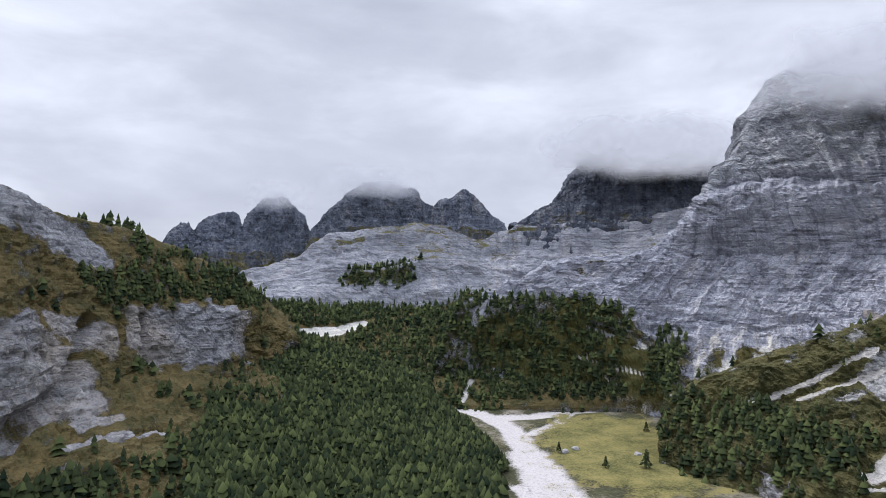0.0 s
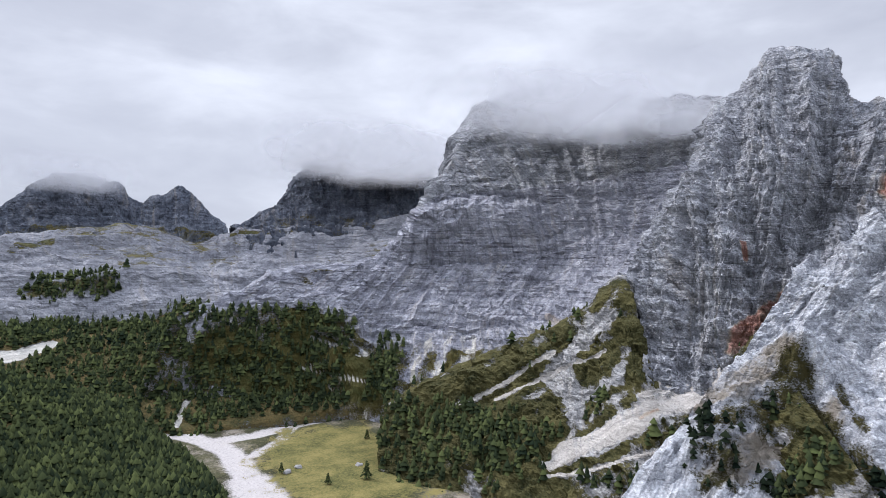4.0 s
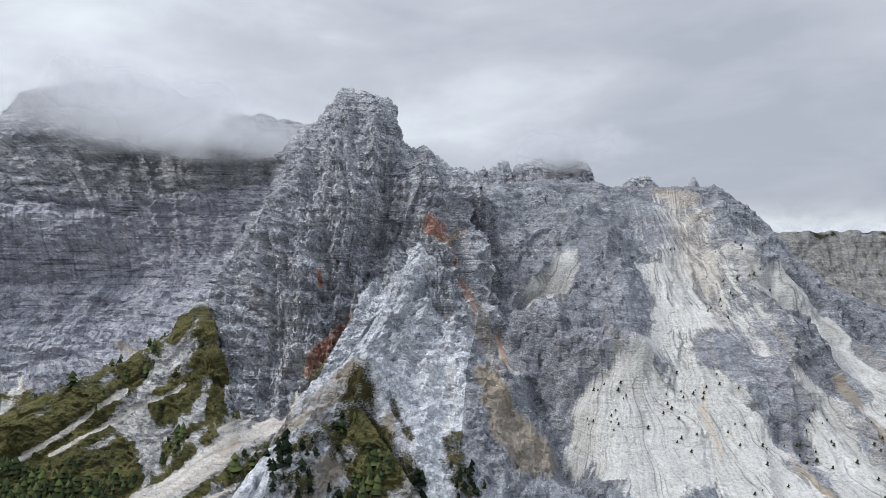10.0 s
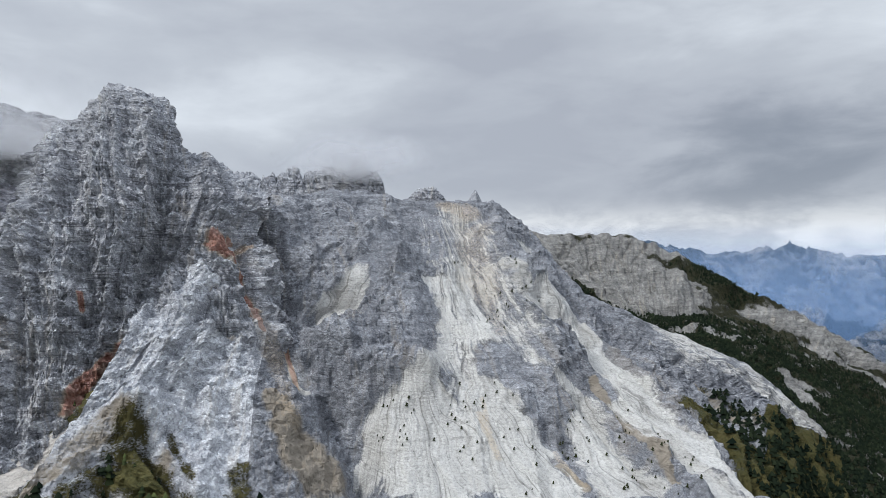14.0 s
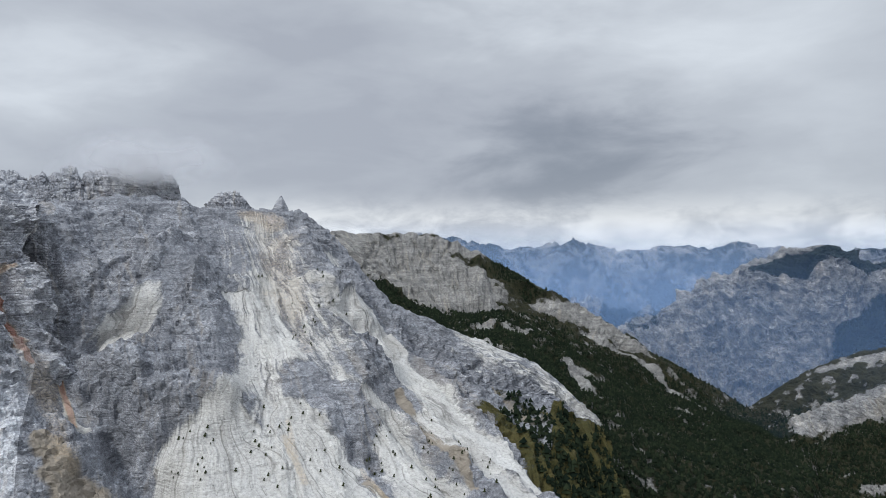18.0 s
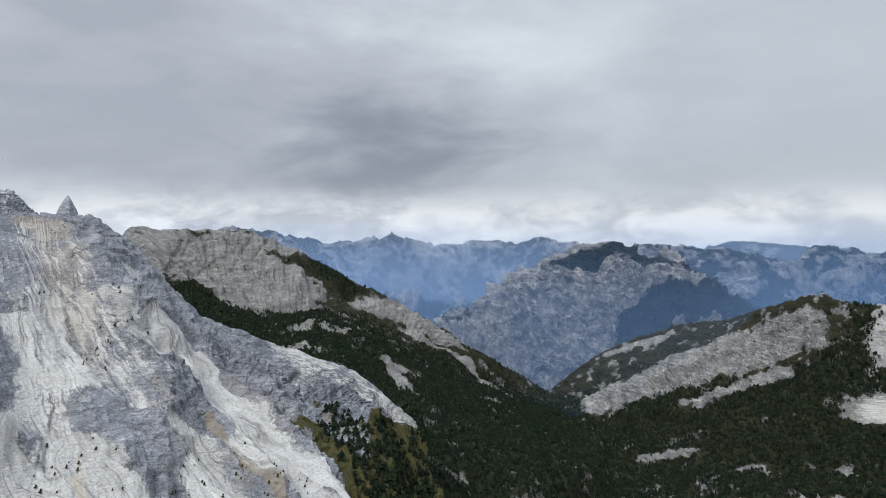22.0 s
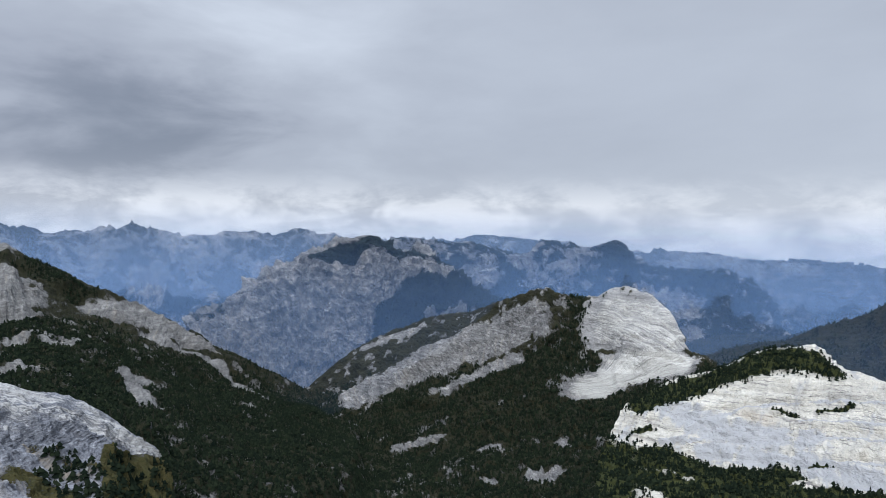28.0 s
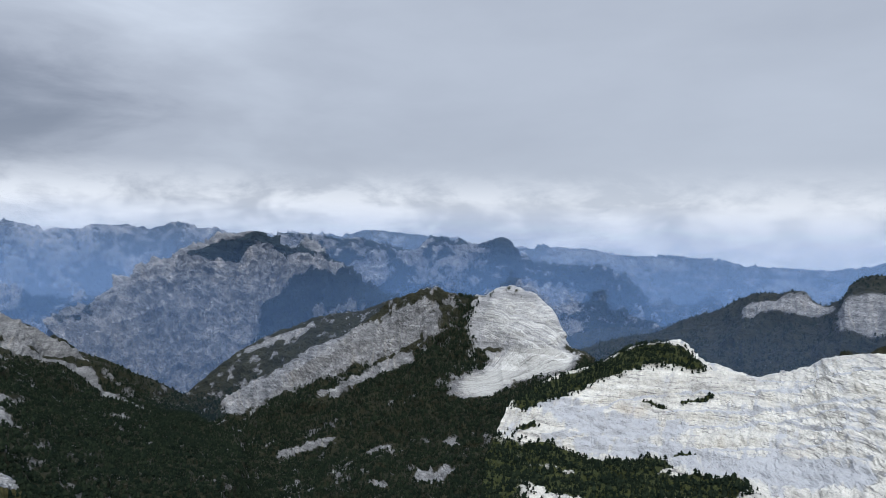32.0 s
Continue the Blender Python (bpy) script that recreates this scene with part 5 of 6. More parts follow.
mark("limestone_ridge", "rock", 78.9, 1.2, (836, -1240, -224), (802, -1349, -195), (703, -1405, -166))
mark("limestone_ridge", "rock", 126, 1.2, (895, -1424, -83), (818, -1435, -94), (761, -1427, -123))
mark("limestone_ridge", "rock", 44.7, 1.1, (1244, -1141, -305), (1185, -1172, -277), (1139, -1253, -222), (1064, -1287, -187))
mark("limestone_ridge", "rock", 21.9, 1.1, (1207, -991, -397), (1087, -1049, -351))
mark("limestone_ridge", "rock", 42.8, 1.2, (750, -966, -323), (718, -971, -315))
mark("limestone_ridge", "rock", 20.1, 0.9, (965, -1036, -346), (930, -1059, -328))
mark("limestone_ridge", "rock", 15.4, 1, (843, -920, -349), (811, -915, -345))
mark("limestone_ridge", "rock", 16.1, 1, (779, -1081, -303), (742, -1071, -296))
mark("limestone_ridge", "rock", 29.2, 1.1, (1681, -1245, -242), (1517, -1354, -164))
mark("limestone_ridge", "wood", 52.8, 1.5, (923, -1447, -45), (984, -1352, -131))
mark("limestone_ridge", "wood", 97.6, 1.5, (982, -1284, -172), (984, -1208, -233))
mark("limestone_ridge", "up", 82.9, 14, (1540, -1117, -347), (1426, -1235, -256), (1265, -1330, -165))
mark("limestone_ridge", "clear", 33, 0.8, (1063, -1125, -297), (1012, -1186, -256))
mark("limestone_ridge", "clear", 60.6, 0.8, (1072, -1400, -37), (1014, -1375, -91))
mark("limestone_ridge", "up", 126, 26, (862, -1456, -54), (765, -1426, -122))
mark("limestone_ridge", "pale", 92, 0.9, (821, -1263, -219), (802, -1349, -195), (697, -1395, -170))
mark("limestone_ridge", "pale", 125, 0.55, (873, -1425, -89), (801, -1437, -97), (755, -1431, -123))
mark("white_slab", "wood", 69.1, 1.3, (659, -1193, -205), (564, -1328, -155), (455, -1430, -111), (404, -1439, -123))
mark("white_slab", "wood", 141, 1.2, (628, -985, -276), (633, -994, -275), (575, -891, -286))
mark("white_slab", "wood", 55.2, 1.2, (540, -982, -271), (440, -969, -268), (360, -1019, -250), (243, -1003, -236))
mark("white_slab", "wood", 8.89, 1.2, (365, -1289, -181), (322, -1322, -173))
mark("white_slab", "wood", 15.6, 1.2, (620, -1100, -241), (602, -1119, -234))
mark("white_slab", "wood", 8.96, 1.2, (433, -1263, -186), (397, -1266, -187))
mark("white_slab", "wood", 7.68, 1.2, (324, -1105, -228), (289, -1129, -222))
mark("white_slab", "warm", 37.9, 1, (473, -1229, -195), (429, -1232, -197))
mark("white_slab", "warm", 45.6, 0.8, (161, -1174, -196), (139, -1161, -196))
mark("white_slab", "dn", 17.1, 8, (492, -1190, -208), (356, -1237, -196), (176, -1300, -161))
mark("white_slab", "dn", 13.9, 8, (512, -1080, -249), (371, -1128, -232), (234, -1131, -220))
mark("white_slab", "slab_shade", 46.8, 1, (480, -1103, -240), (345, -1132, -226), (208, -1123, -219), (70, -1071, -195))
mark("white_slab", "up", 53, 10, (328, -1347, -167), (189, -1368, -145), (43, -1342, -97))
mark("white_slab", "slab_shade", 7.75, 1.3, (542, -1165, -217), (473, -1257, -185), (365, -1327, -170), (250, -1341, -162), (150, -1355, -137))
mark("white_slab", "slab_shade", 7.11, 1.3, (566, -1094, -245), (458, -1168, -218), (345, -1199, -206), (241, -1248, -188), (104, -1279, -141), (37, -1258, -122))
mark("white_slab", "slab_shade", 7.23, 1.3, (384, -1255, -191), (276, -1283, -181), (177, -1306, -159), (57, -1295, -117))
mark("white_slab", "slab_shade", 6.78, 1.3, (496, -1044, -256), (419, -1118, -238), (307, -1142, -219), (198, -1173, -203), (81, -1191, -162))
mark("white_slab", "slab_shade", 7.69, 1.3, (277, -1472, -153), (155, -1412, -125), (50, -1392, -85))
mark("white_slab", "slab_shade", 6.16, 1.3, (263, -1075, -228), (166, -1134, -210), (47, -1135, -167))
mark("white_slab", "slab_shade", 6.53, 1.3, (182, -1264, -173), (106, -1223, -163), (35, -1201, -139))
mark("far_twin", "rock", 242, 0.9, (2579, -1191, -330), (2514, -1392, -259), (2305, -1497, -392))
mark("far_twin", "rock", 130, 1.1, (2638, -1438, -123), (2543, -1597, -55), (2379, -1731, -71), (2373, -1818, -1), (2244, -1998, -38))
mark("far_twin", "rock", 85.8, 1, (2079, -1900, -231), (1978, -2096, -206))
mark("far_twin", "up", 147, 40, (2405, -1667, -113), (2414, -1516, -257), (2197, -1489, -514))
mark("far_twin", "up", 124, 30, (2628, -1474, -98), (2544, -1224, -341))
mark("far_twin", "dn", 122, 30, (2389, -1632, -164), (2327, -1419, -432))
mark("far_twin", "dn", 123, 30, (2231, -1817, -164), (2190, -1607, -387))
mark("far_twin", "wood2", 145, 1, (2174, -1743, -279), (2161, -1597, -426))
mark("far_green", "rock", 148, 1, (2376, -2330, -153), (2293, -2452, -124))
mark("far_green", "rock", 137, 0.9, (1595, -2889, -184), (1400, -2957, -222))
mark("far_green", "up", 117, 40, (2106, -2774, 30), (2277, -2435, -152), (2220, -2182, -411))
mark("far_green", "up", 111, 40, (1822, -2977, 34), (1594, -2842, -227), (1471, -2718, -420))
mark("far_green", "up", 108, 30, (1346, -3207, -80), (1247, -2878, -358))
mark("dark_hill", "rock", 61.7, 1.1, (415, -2205, -93), (320, -2183, -66), (226, -2146, -69))
mark("dark_hill", "rock", 129, 1, (93, -1975, -59), (24, -1983, -26))
mark("dark_hill", "up", 68.7, 20, (307, -2205, -47), (439, -2076, -179))
mark("dark_hill", "up", 89.8, 25, (115, -2101, 2), (159, -1913, -149))
mark("far_twin", "ridge", 220, 30, (2334, -1745, -88), (2304, -1692, -236), (1708, -1187, -285))
mark("far_twin", "groove", 179, 25, (2476, -1717, 38), (2375, -1556, -134), (2352, -1426, -320))
mark("far_twin", "ridge", 191, 25, (2577, -1561, -16), (2524, -1382, -162), (2360, -1403, -368), (1738, -1097, -353))
mark("far_twin", "groove", 138, 22, (2217, -1882, -86), (2191, -1732, -276), (1632, -1200, -274))
mark("far_twin", "groove", 115, 17, (2540, -1362, -238), (2342, -1364, -361), (1773, -1098, -360))
mark("far_twin", "ridge", 122, 20, (2132, -1976, -33), (1427, -1396, -121), (1394, -1341, -165))
mark("far_twin", "rock", 279, 1.2, (2607, -1397, -144), (2381, -1501, -231), (2248, -1591, -321))
mark("far_twin", "rock", 199, 1.2, (2569, -1157, -252), (2494, -1282, -302), (2326, -1383, -409))
mark("far_twin", "rock", 154, 1.2, (2419, -1525, -110), (2258, -1752, -109), (2293, -1843, -11))
mark("far_twin", "rock", 63.2, 1.2, (2040, -1860, -220), (1407, -1377, -135))
mark("far_twin", "rock", 65.3, 1.1, (2149, -1891, -132), (2184, -2095, -39))
mark("far_twin", "wood2", 153, 1.5, (2184, -1790, -230), (2149, -1891, -132), (2001, -2094, -156))
mark("far_twin", "wood2", 80.5, 1.5, (2545, -1604, 11), (2434, -1752, 65), (2407, -1934, 64))
mark("bald_dome", "groove", 31.3, 14, (2060, -71, 124), (1866, -104, 9))
mark("bald_dome", "groove", 28.3, 12, (2092, -198, 125), (1893, -106, 16))
mark("bald_dome", "groove", 24.3, 12, (2041, -19, 115), (1883, 29, 42))
mark("bald_dome", "groove", 25.4, 12, (2127, -257, 125), (1952, -168, 29))
mark("bald_dome", "groove", 21.3, 10, (2074, -125, 125), (1939, -113, 30))
mark("bald_dome", "groove", 17.9, 10, (2076, -161, 119), (1954, -117, 47))
mark("bald_dome", "ridge", 98.2, 24, (1909, -316, 29), (1742, -272, -57))
mark("bald_dome", "ridge", 95.7, 18, (1801, -93, -11), (1786, -216, -44))
mark("bald_dome", "groove", 33.5, 16, (2011, -351, 43), (1713, -330, -56))
mark("bald_dome", "veg", 71.4, 1.6, (1993, -384, 25), (1909, -438, -42), (1978, -566, -49))
mark("bald_dome", "wood", 70.5, 1.2, (2017, -407, 24), (1920, -476, -43), (1870, -499, -74))
mark("bald_dome", "rock", 95.9, 1.2, (1837, -158, -31), (1742, -272, -57))
mark("bald_dome", "rock", 45.5, 1.2, (1870, -499, -74), (1906, -637, -99))
mark("limestone_ridge", "groove", 37.8, 14, (1232, -1315, -157), (1122, -1348, -100), (1038, -1402, -50))
mark("limestone_ridge", "ridge", 49.4, 16, (1490, -1138, -310), (1336, -1242, -229), (1175, -1342, -137))
mark("limestone_ridge", "groove", 23.3, 12, (846, -1422, -61), (759, -1437, -78), (720, -1462, -101))
mark("limestone_ridge", "groove", 20.1, 10, (891, -1377, -144), (775, -1374, -151), (685, -1417, -153))
mark("limestone_ridge", "wood", 88.5, 1.6, (973, -1404, -73), (950, -1307, -173), (905, -1333, -195))
mark("limestone_ridge", "wood", 88.8, 1.3, (1313, -1060, -356), (1103, -1159, -266), (971, -1250, -197))
mark("limestone_ridge", "wood", 78.9, 1.3, (1014, -1067, -324), (884, -1140, -267), (730, -1171, -235))
mark("limestone_ridge", "veg", 92, 1.4, (1014, -1067, -324), (884, -1140, -267), (730, -1171, -235))
mark("limestone_ridge", "veg", 88.8, 1.4, (1313, -1060, -356), (1103, -1159, -266), (971, -1250, -197))
mark("green_flank", "wood", 34, 0.9, (189, 526, -126), (199, 464, -150))
mark("green_flank", "wood", 34, 0.9, (234, 523, -112), (257, 466, -113), (273, 414, -121))
mark("green_flank", "veg", 63.1, 1, (234, 523, -112), (257, 466, -113), (273, 414, -121))
mark("green_flank", "veg", 53.8, 1, (189, 526, -126), (199, 464, -150))
mark("green_flank", "pale", 13.5, 1.2, (276, 405, -122), (316, 366, -90), (383, 362, -58))
mark("green_flank", "rock", 14, 0.7, (312, 467, -70), (314, 427, -80), (300, 414, -94))
mark("green_flank", "veg", 29.1, 1, (329, 440, -57), (344, 422, -46), (361, 408, -36))
mark("pinnacle", "rust", 7.32, 1.4, (526, 299, 86), (513, 285, 70), (514, 277, 52))
mark("pinnacle", "rust", 6.12, 1.4, (514, 277, 52), (515, 269, 32), (507, 256, 13))
mark("pinnacle", "rust", 20.9, 1.0, (510, 301, 83), (514, 295, 78))
mark("scree_mountain", "warm", 20, 1.0, (512, 264, 27), (506, 247, -2), (499, 236, -24))
mark("scree_mountain", "warm", 14, 0.9, (496, 237, -24), (449, 203, -46))
mark("pinnacle", "groove", 31, 12, (524, 294, 84), (517, 275, 47), (508, 254, 10))
mark("white_slab", "slab_shade", 71.2, 1.0, (660, -1209, -200), (492, -1170, -216), (365, -1195, -205))
mark("white_slab", "slab_shade", 72.6, 1.0, (289, -1098, -221), (172, -1113, -213), (92, -1093, -194))
mark("white_slab", "wood", 53.3, 1.4, (555, -1043, -252), (434, -1035, -250), (350, -1064, -236))
mark("white_slab", "wood", 59.8, 1.4, (446, -976, -264), (303, -1004, -242), (225, -1036, -226))
mark("white_slab", "veg", 42.6, 1.2, (555, -1043, -252), (434, -1035, -250), (350, -1064, -236))
mark("white_slab", "groove", 19.6, 9, (579, -1178, -202), (450, -1289, -177), (325, -1334, -152), (169, -1350, -127))
mark("white_slab", "groove", 16, 8, (585, -1075, -246), (453, -1155, -225), (326, -1229, -194), (122, -1233, -161))
mark("white_slab", "groove", 15.3, 8, (345, -1135, -226), (226, -1190, -202), (100, -1167, -175))
mark("white_slab", "ridge", 53.2, 12, (405, -1428, -123), (280, -1452, -154))
mark("scree_mountain", "rust", 7.32, 1.4, (526, 299, 86), (513, 285, 70), (514, 277, 52))
mark("scree_mountain", "rust", 6.12, 1.4, (514, 277, 52), (515, 269, 32), (507, 256, 13))
mark("scree_mountain", "rust", 20.9, 1.0, (510, 301, 83), (514, 295, 78))
mark("pinnacle", "warm", 20, 1.0, (512, 264, 27), (506, 247, -2), (499, 236, -24))
mark("pinnacle", "warm", 14, 0.9, (496, 237, -24), (449, 203, -46))
mark("bald_dome", "rock", 69.5, 1.3, (1885, -533, -61), (1832, -631, -119), (1799, -739, -182))
mark("bald_dome", "rock", 37.6, 1.3, (1406, -434, -163), (1234, -414, -176))
mark("bald_dome", "rock", 44.4, 1.2, (1192, -171, -86), (1249, -224, -86))
mark("bald_dome", "rock", 26.2, 1.2, (1748, -634, -166), (1700, -767, -237), (1509, -811, -301))
mark("bald_dome", "rock", 41.3, 1.2, (1488, -312, -89), (1518, -355, -109))
mark("bald_dome", "ridge", 69.7, 22, (1941, -423, -11), (1918, -609, -85), (1799, -739, -182), (1637, -843, -300))
mark("bald_dome", "groove", 36.4, 18, (1512, -428, -141), (1261, -401, -168), (1057, -375, -183))
mark("bald_dome", "ridge", 47.2, 20, (1513, -366, -109), (1278, -384, -169), (970, -326, -154))
mark("scree_mountain", "stain", 24, 1.0, (304, 283, -98), (356, 281, -85), (379, 260, -65))
mark("green_flank", "veg", 31.5, 1.0, (344, 261, -101), (358, 249, -80))
mark("green_flank", "wood", 23.5, 0.9, (343, 257, -100), (357, 248, -83))
mark("scree_mountain", "veg", 15.3, 1.0, (299, 275, -104), (335, 269, -99))
mark("scree_mountain", "rust", 8.1, 0.8, (338, 286, -78), (370, 274, -61))
mark("bald_dome", "veg", 31.2, 1.5, (1825, -32, 4), (1644, -99, -44), (1498, -181, -80), (1382, -241, -87))
mark("bald_dome", "wood", 28.2, 1.2, (1793, -32, -2), (1516, -91, -40), (1448, -175, -80))
mark("bald_dome", "groove", 34.3, 18, (639, 40, 69), (1542, -27, -20), (1553, -160, -65), (1393, -230, -88))
mark("bald_dome", "veg", 70.5, 1.3, (1993, -384, 25), (1908, -438, -42), (1909, -546, -44))
mark("bald_dome", "wood", 52.7, 1.0, (2008, -405, 24), (1909, -474, -42), (1872, -500, -75))
mark("green_flank", "rock", 13, 1.0, (350, 451, -29), (329, 456, -52), (315, 444, -78))
mark("green_flank", "rock", 9.47, 1.0, (351, 414, -44), (329, 401, -63), (321, 413, -78))
mark("green_flank", "pale", 4.99, 1.1, (273, 491, -92), (316, 462, -66), (340, 431, -45))
mark("green_flank", "pale", 6.29, 1.1, (271, 409, -125), (302, 380, -103), (335, 364, -80))
mark("green_flank", "veg", 31.1, 1.0, (296, 484, -72), (265, 505, -86), (239, 537, -93))
mark("green_flank", "clear", 28.9, 1.0, (316, 445, -69), (338, 397, -59), (374, 404, -45))
mark("green_flank", "clear", 26.1, 1.0, (277, 508, -73), (246, 530, -87))

# summit clouds: middle, width, height, strength
CAPS = (
    ((434, 610, 221), 408, 129, 1.00),
    ((339, 1078, 223), 424, 141, 1.40),
    ((-316, 1222, 136), 146, 67, 0.40),
    ((-135, 1251, 170), 247, 78, 0.50),
    ((788, 273, 205), 223, 74, 0.70),
    ((535, 534, 189), 149, 54, 0.80),
)
TOOTH = (881, 128, 144)
RIVERS = (
    ([(322, 802), (261, 720), (195, 688), (137, 674), (115, 630), (85, 592)], 12),
    ([(27, 685), (48, 656), (66, 613), (73, 558), (76, 513)], 22),
    ([(76, 528), (79, 481), (82, 446), (86, 417), (90, 385)], 34),
    ([(53, 650), (94, 657), (132, 674)], 20),
    ([(56, 457), (61, 436), (65, 400)], 10),
)
MEADOW = (154, 553, 52, 88)
MEADOW_TREES = [(100, 536), (129, 497), (193, 600), (210, 591), (160, 496), (42, 703), (113, 705), (147, 704), (190, 705), (205, 713)]
MEADOW_STONES = [(116, 544), (164, 530), (105, 536)]

# ---------------------------------------------------------------- ground
RNG = np.random.default_rng(7)
VALLEY_LINES = (
    (0.06, (-60, -300, -190), (50, 250, -160), (65, 420, -152), (160, 600, -147), (200, 720, -142)),
    (0.45, (150, 100, -200), (400, -400, -300), (800, -800, -400), (1560, -1170, -450), (2300, -1700, -600), (4500, -3000, -700)),
)


def ground_height(x, y):
    """Valley floors: heights of the valley lines, weighted by nearness, rising gently away from them."""
    total, weight, least = 0.0, 0.0, np.full(x.shape, 1e9)
    for rise, *line in VALLEY_LINES:
        for (ax, ay, az), (bx, by, bz) in zip(line[:-1], line[1:]):
            dx, dy = bx - ax, by - ay
            t = np.clip(((x - ax) * dx + (y - ay) * dy) / (dx * dx + dy * dy), 0, 1)
            d = np.hypot(x - ax - t * dx, y - ay - t * dy)
            w = 1 / (d + 20.0) ** 4
            total, weight, least = total + w * (az + t * (bz - az)), weight + w, np.minimum(least, d)
    return total / weight + 0.02 * np.maximum(least - 120, 0)


def build_ground():
    n = 240
    s = np.linspace(-1, 1, n)
    s = 4800 * np.sign(s) * (0.08 * np.abs(s) + 0.92 * np.abs(s) ** 4)
    x, y = np.meshgrid(s + 130, s + 560, indexing="ij")
    p = np.stack([x, y, ground_height(x, y)], -1)
    p[..., 2] += 1.2 * fbm(p / 40.0, 4, 5)
    river = np.maximum.reduce([near_line(x, y, r, w) for r, w in RIVERS])
    meadow = blob(x, y, *MEADOW)
    p[..., 2] -= 2.0 * np.clip(river * 1.6, 0, 1)
    zone = np.zeros((n, n, 4))
    zone[..., 0] = 1.5 * meadow + 0.5 * fbm(p / 18.0, 4, 12)
    zone[..., 1] = 1.3 * river
    zone[..., 3] = 0.35 + 0.3 * fbm(p / 25.0, 3, 8)
    return tagged(new("ground", grid_mesh("ground", p, zone, VALLEY)), "valley floor with yellow-green meadow and white gravel river bed", "ground", kind="structure")


build_ground()
FOREST, SHRUBS = [], []


def grow(loft, weight, spacing, label, east=False):
    """Notes the places of one stand of firs; the stands are built later."""
    weight = np.clip((weight + loft.on("wood")) * (1 + 0.9 * loft.grain) - 1.5 * loft.on("clear") - 1.5 * loft.on("rock") - 2 * loft.on("pale"), 0, 1)
    FOREST.append((loft.places(weight, spacing, RNG), label, east))


def form(rails, key, nu, nv, **kw):
    return Loft(rails, nu, nv, marks=MARKS.get(key, ()), **kw)


# ---------------------------------------------------------------- valley and its head
L = form(LEFT_HILL, "left_hill", 260, 180, amp=8, size=55, seed=11, fine=0.5, chunk=2.5, lean=(1, 1, 2))
steep = 1 - L.n[..., 2]
tagged(L.make("cliff_hill", ROCK_HILL, veg=1.05 - 0.35 * steep + 0.3 * L.patch + 0.6 * L.grain, rust=0.55 * np.clip(L.patch + 0.5, 0, 1) * (L.v > 0.35),
              parts=(("hilltop", 0, 1, -1, 0.5, None, "grassy hilltop with dark firs"), ("cliff_band", 0, 1, 0.5, 0.75, None, "grey limestone cliff band"), ("hill_foot", 0, 1, 0.75, 2, None, "rusty grass foot slope"))),
       "rounded hill with grey cliff bands and rusty autumn grass", "hill")
grow(L, 0.03 * (L.v > 0.2) + 0.25 * (L.v > 0.9), 4.6, "scattered dark firs on the cliff hill")

L = form(FOREST_SPUR, "forest_spur", 200, 150, amp=6, size=60, seed=12)
tagged(L.make("wooded_spur", ROCK_HILL, veg=1.0 + 0 * L.u), "low mountain spur covered in dense green firs", "hill")
grow(L, 1.0 + 0.4 * L.patch, 3.2, "dense green fir forest on the low valley spur")

L = form(VALLEY_TERRACE, "valley_terrace", 240, 150, amp=5, size=55, seed=13)
tagged(L.make("valley_terrace", ROCK_HILL, veg=1.0 - 0.5 * (1 - L.n[..., 2]), parts=(("upper_terrace", 0, 1, -1, 0.5, None, "wooded upper step with a white gravel flat"), ("terrace_slope", 0, 1, 0.5, 2, None, "wooded slope with pale footpaths"))), "stepped wooded valley terrace with a gravel flat and pale footpaths", "terrace")
grow(L, 1.0 + 0.3 * L.patch, 4.6, "green fir forest on the stepped valley terrace")

L = form(ROCK_BENCH, "rock_bench", 300, 110, amp=12, size=80, seed=14, terrace=2, jag=6, chunk=2.2)
tagged(L.make("rock_bench", ROCK_PALE, veg=0.45 - 0.9 * (1 - L.n[..., 2]) + 0.7 * L.patch, parts=(("west_step", 0, 0.5, -1, 2, None, ""), ("east_step", 0.5, 1, -1, 2, None, ""))), "long pale rock bench with worn rounded steps", "rock bench")
L = form(ROCK_BENCH_FRONT, "rock_bench_front", 220, 90, amp=6, size=55, seed=34, gully=0.8, chunk=1.5)
tagged(L.make("rounded_rock_bench", ROCK_PALE, veg=-0.2 + 0.5 * L.patch, parts=(("bench_top", 0, 1, -1, 0.4, None, ""), ("bench_face", 0, 1, 0.4, 2, None, ""))), "smooth pale rounded rock bench with a fir grove", "rock bench")
grow(L, 0 * L.u, 5, "small fir grove on the pale rock bench")

for rails, label, nu, seed, cuts in ((SPIRES_WEST, "pair of dark rock spires at the valley head", 150, 15, (0, 0.43, 1)), (SPIRE_MIDDLE, "blunt dark rock tower with its top in mist", 130, 16, (0, 1)),
                                     (SPIRES_EAST, "jagged dark rock wall with two horns", 300, 17, (0, 0.54, 0.8, 1))):
    L = Loft(rails, nu, 110, amp=4, size=34, seed=seed, fine=0.5, gully=1.6, crest_keep=0.35, jag=4, chunk=3.2, lean=(1.8, 1.8, 0.5), bed=0.6, bed_step=14)
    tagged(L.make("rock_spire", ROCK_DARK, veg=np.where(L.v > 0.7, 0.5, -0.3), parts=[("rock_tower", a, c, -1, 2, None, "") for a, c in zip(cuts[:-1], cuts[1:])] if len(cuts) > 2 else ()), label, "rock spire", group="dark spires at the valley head")

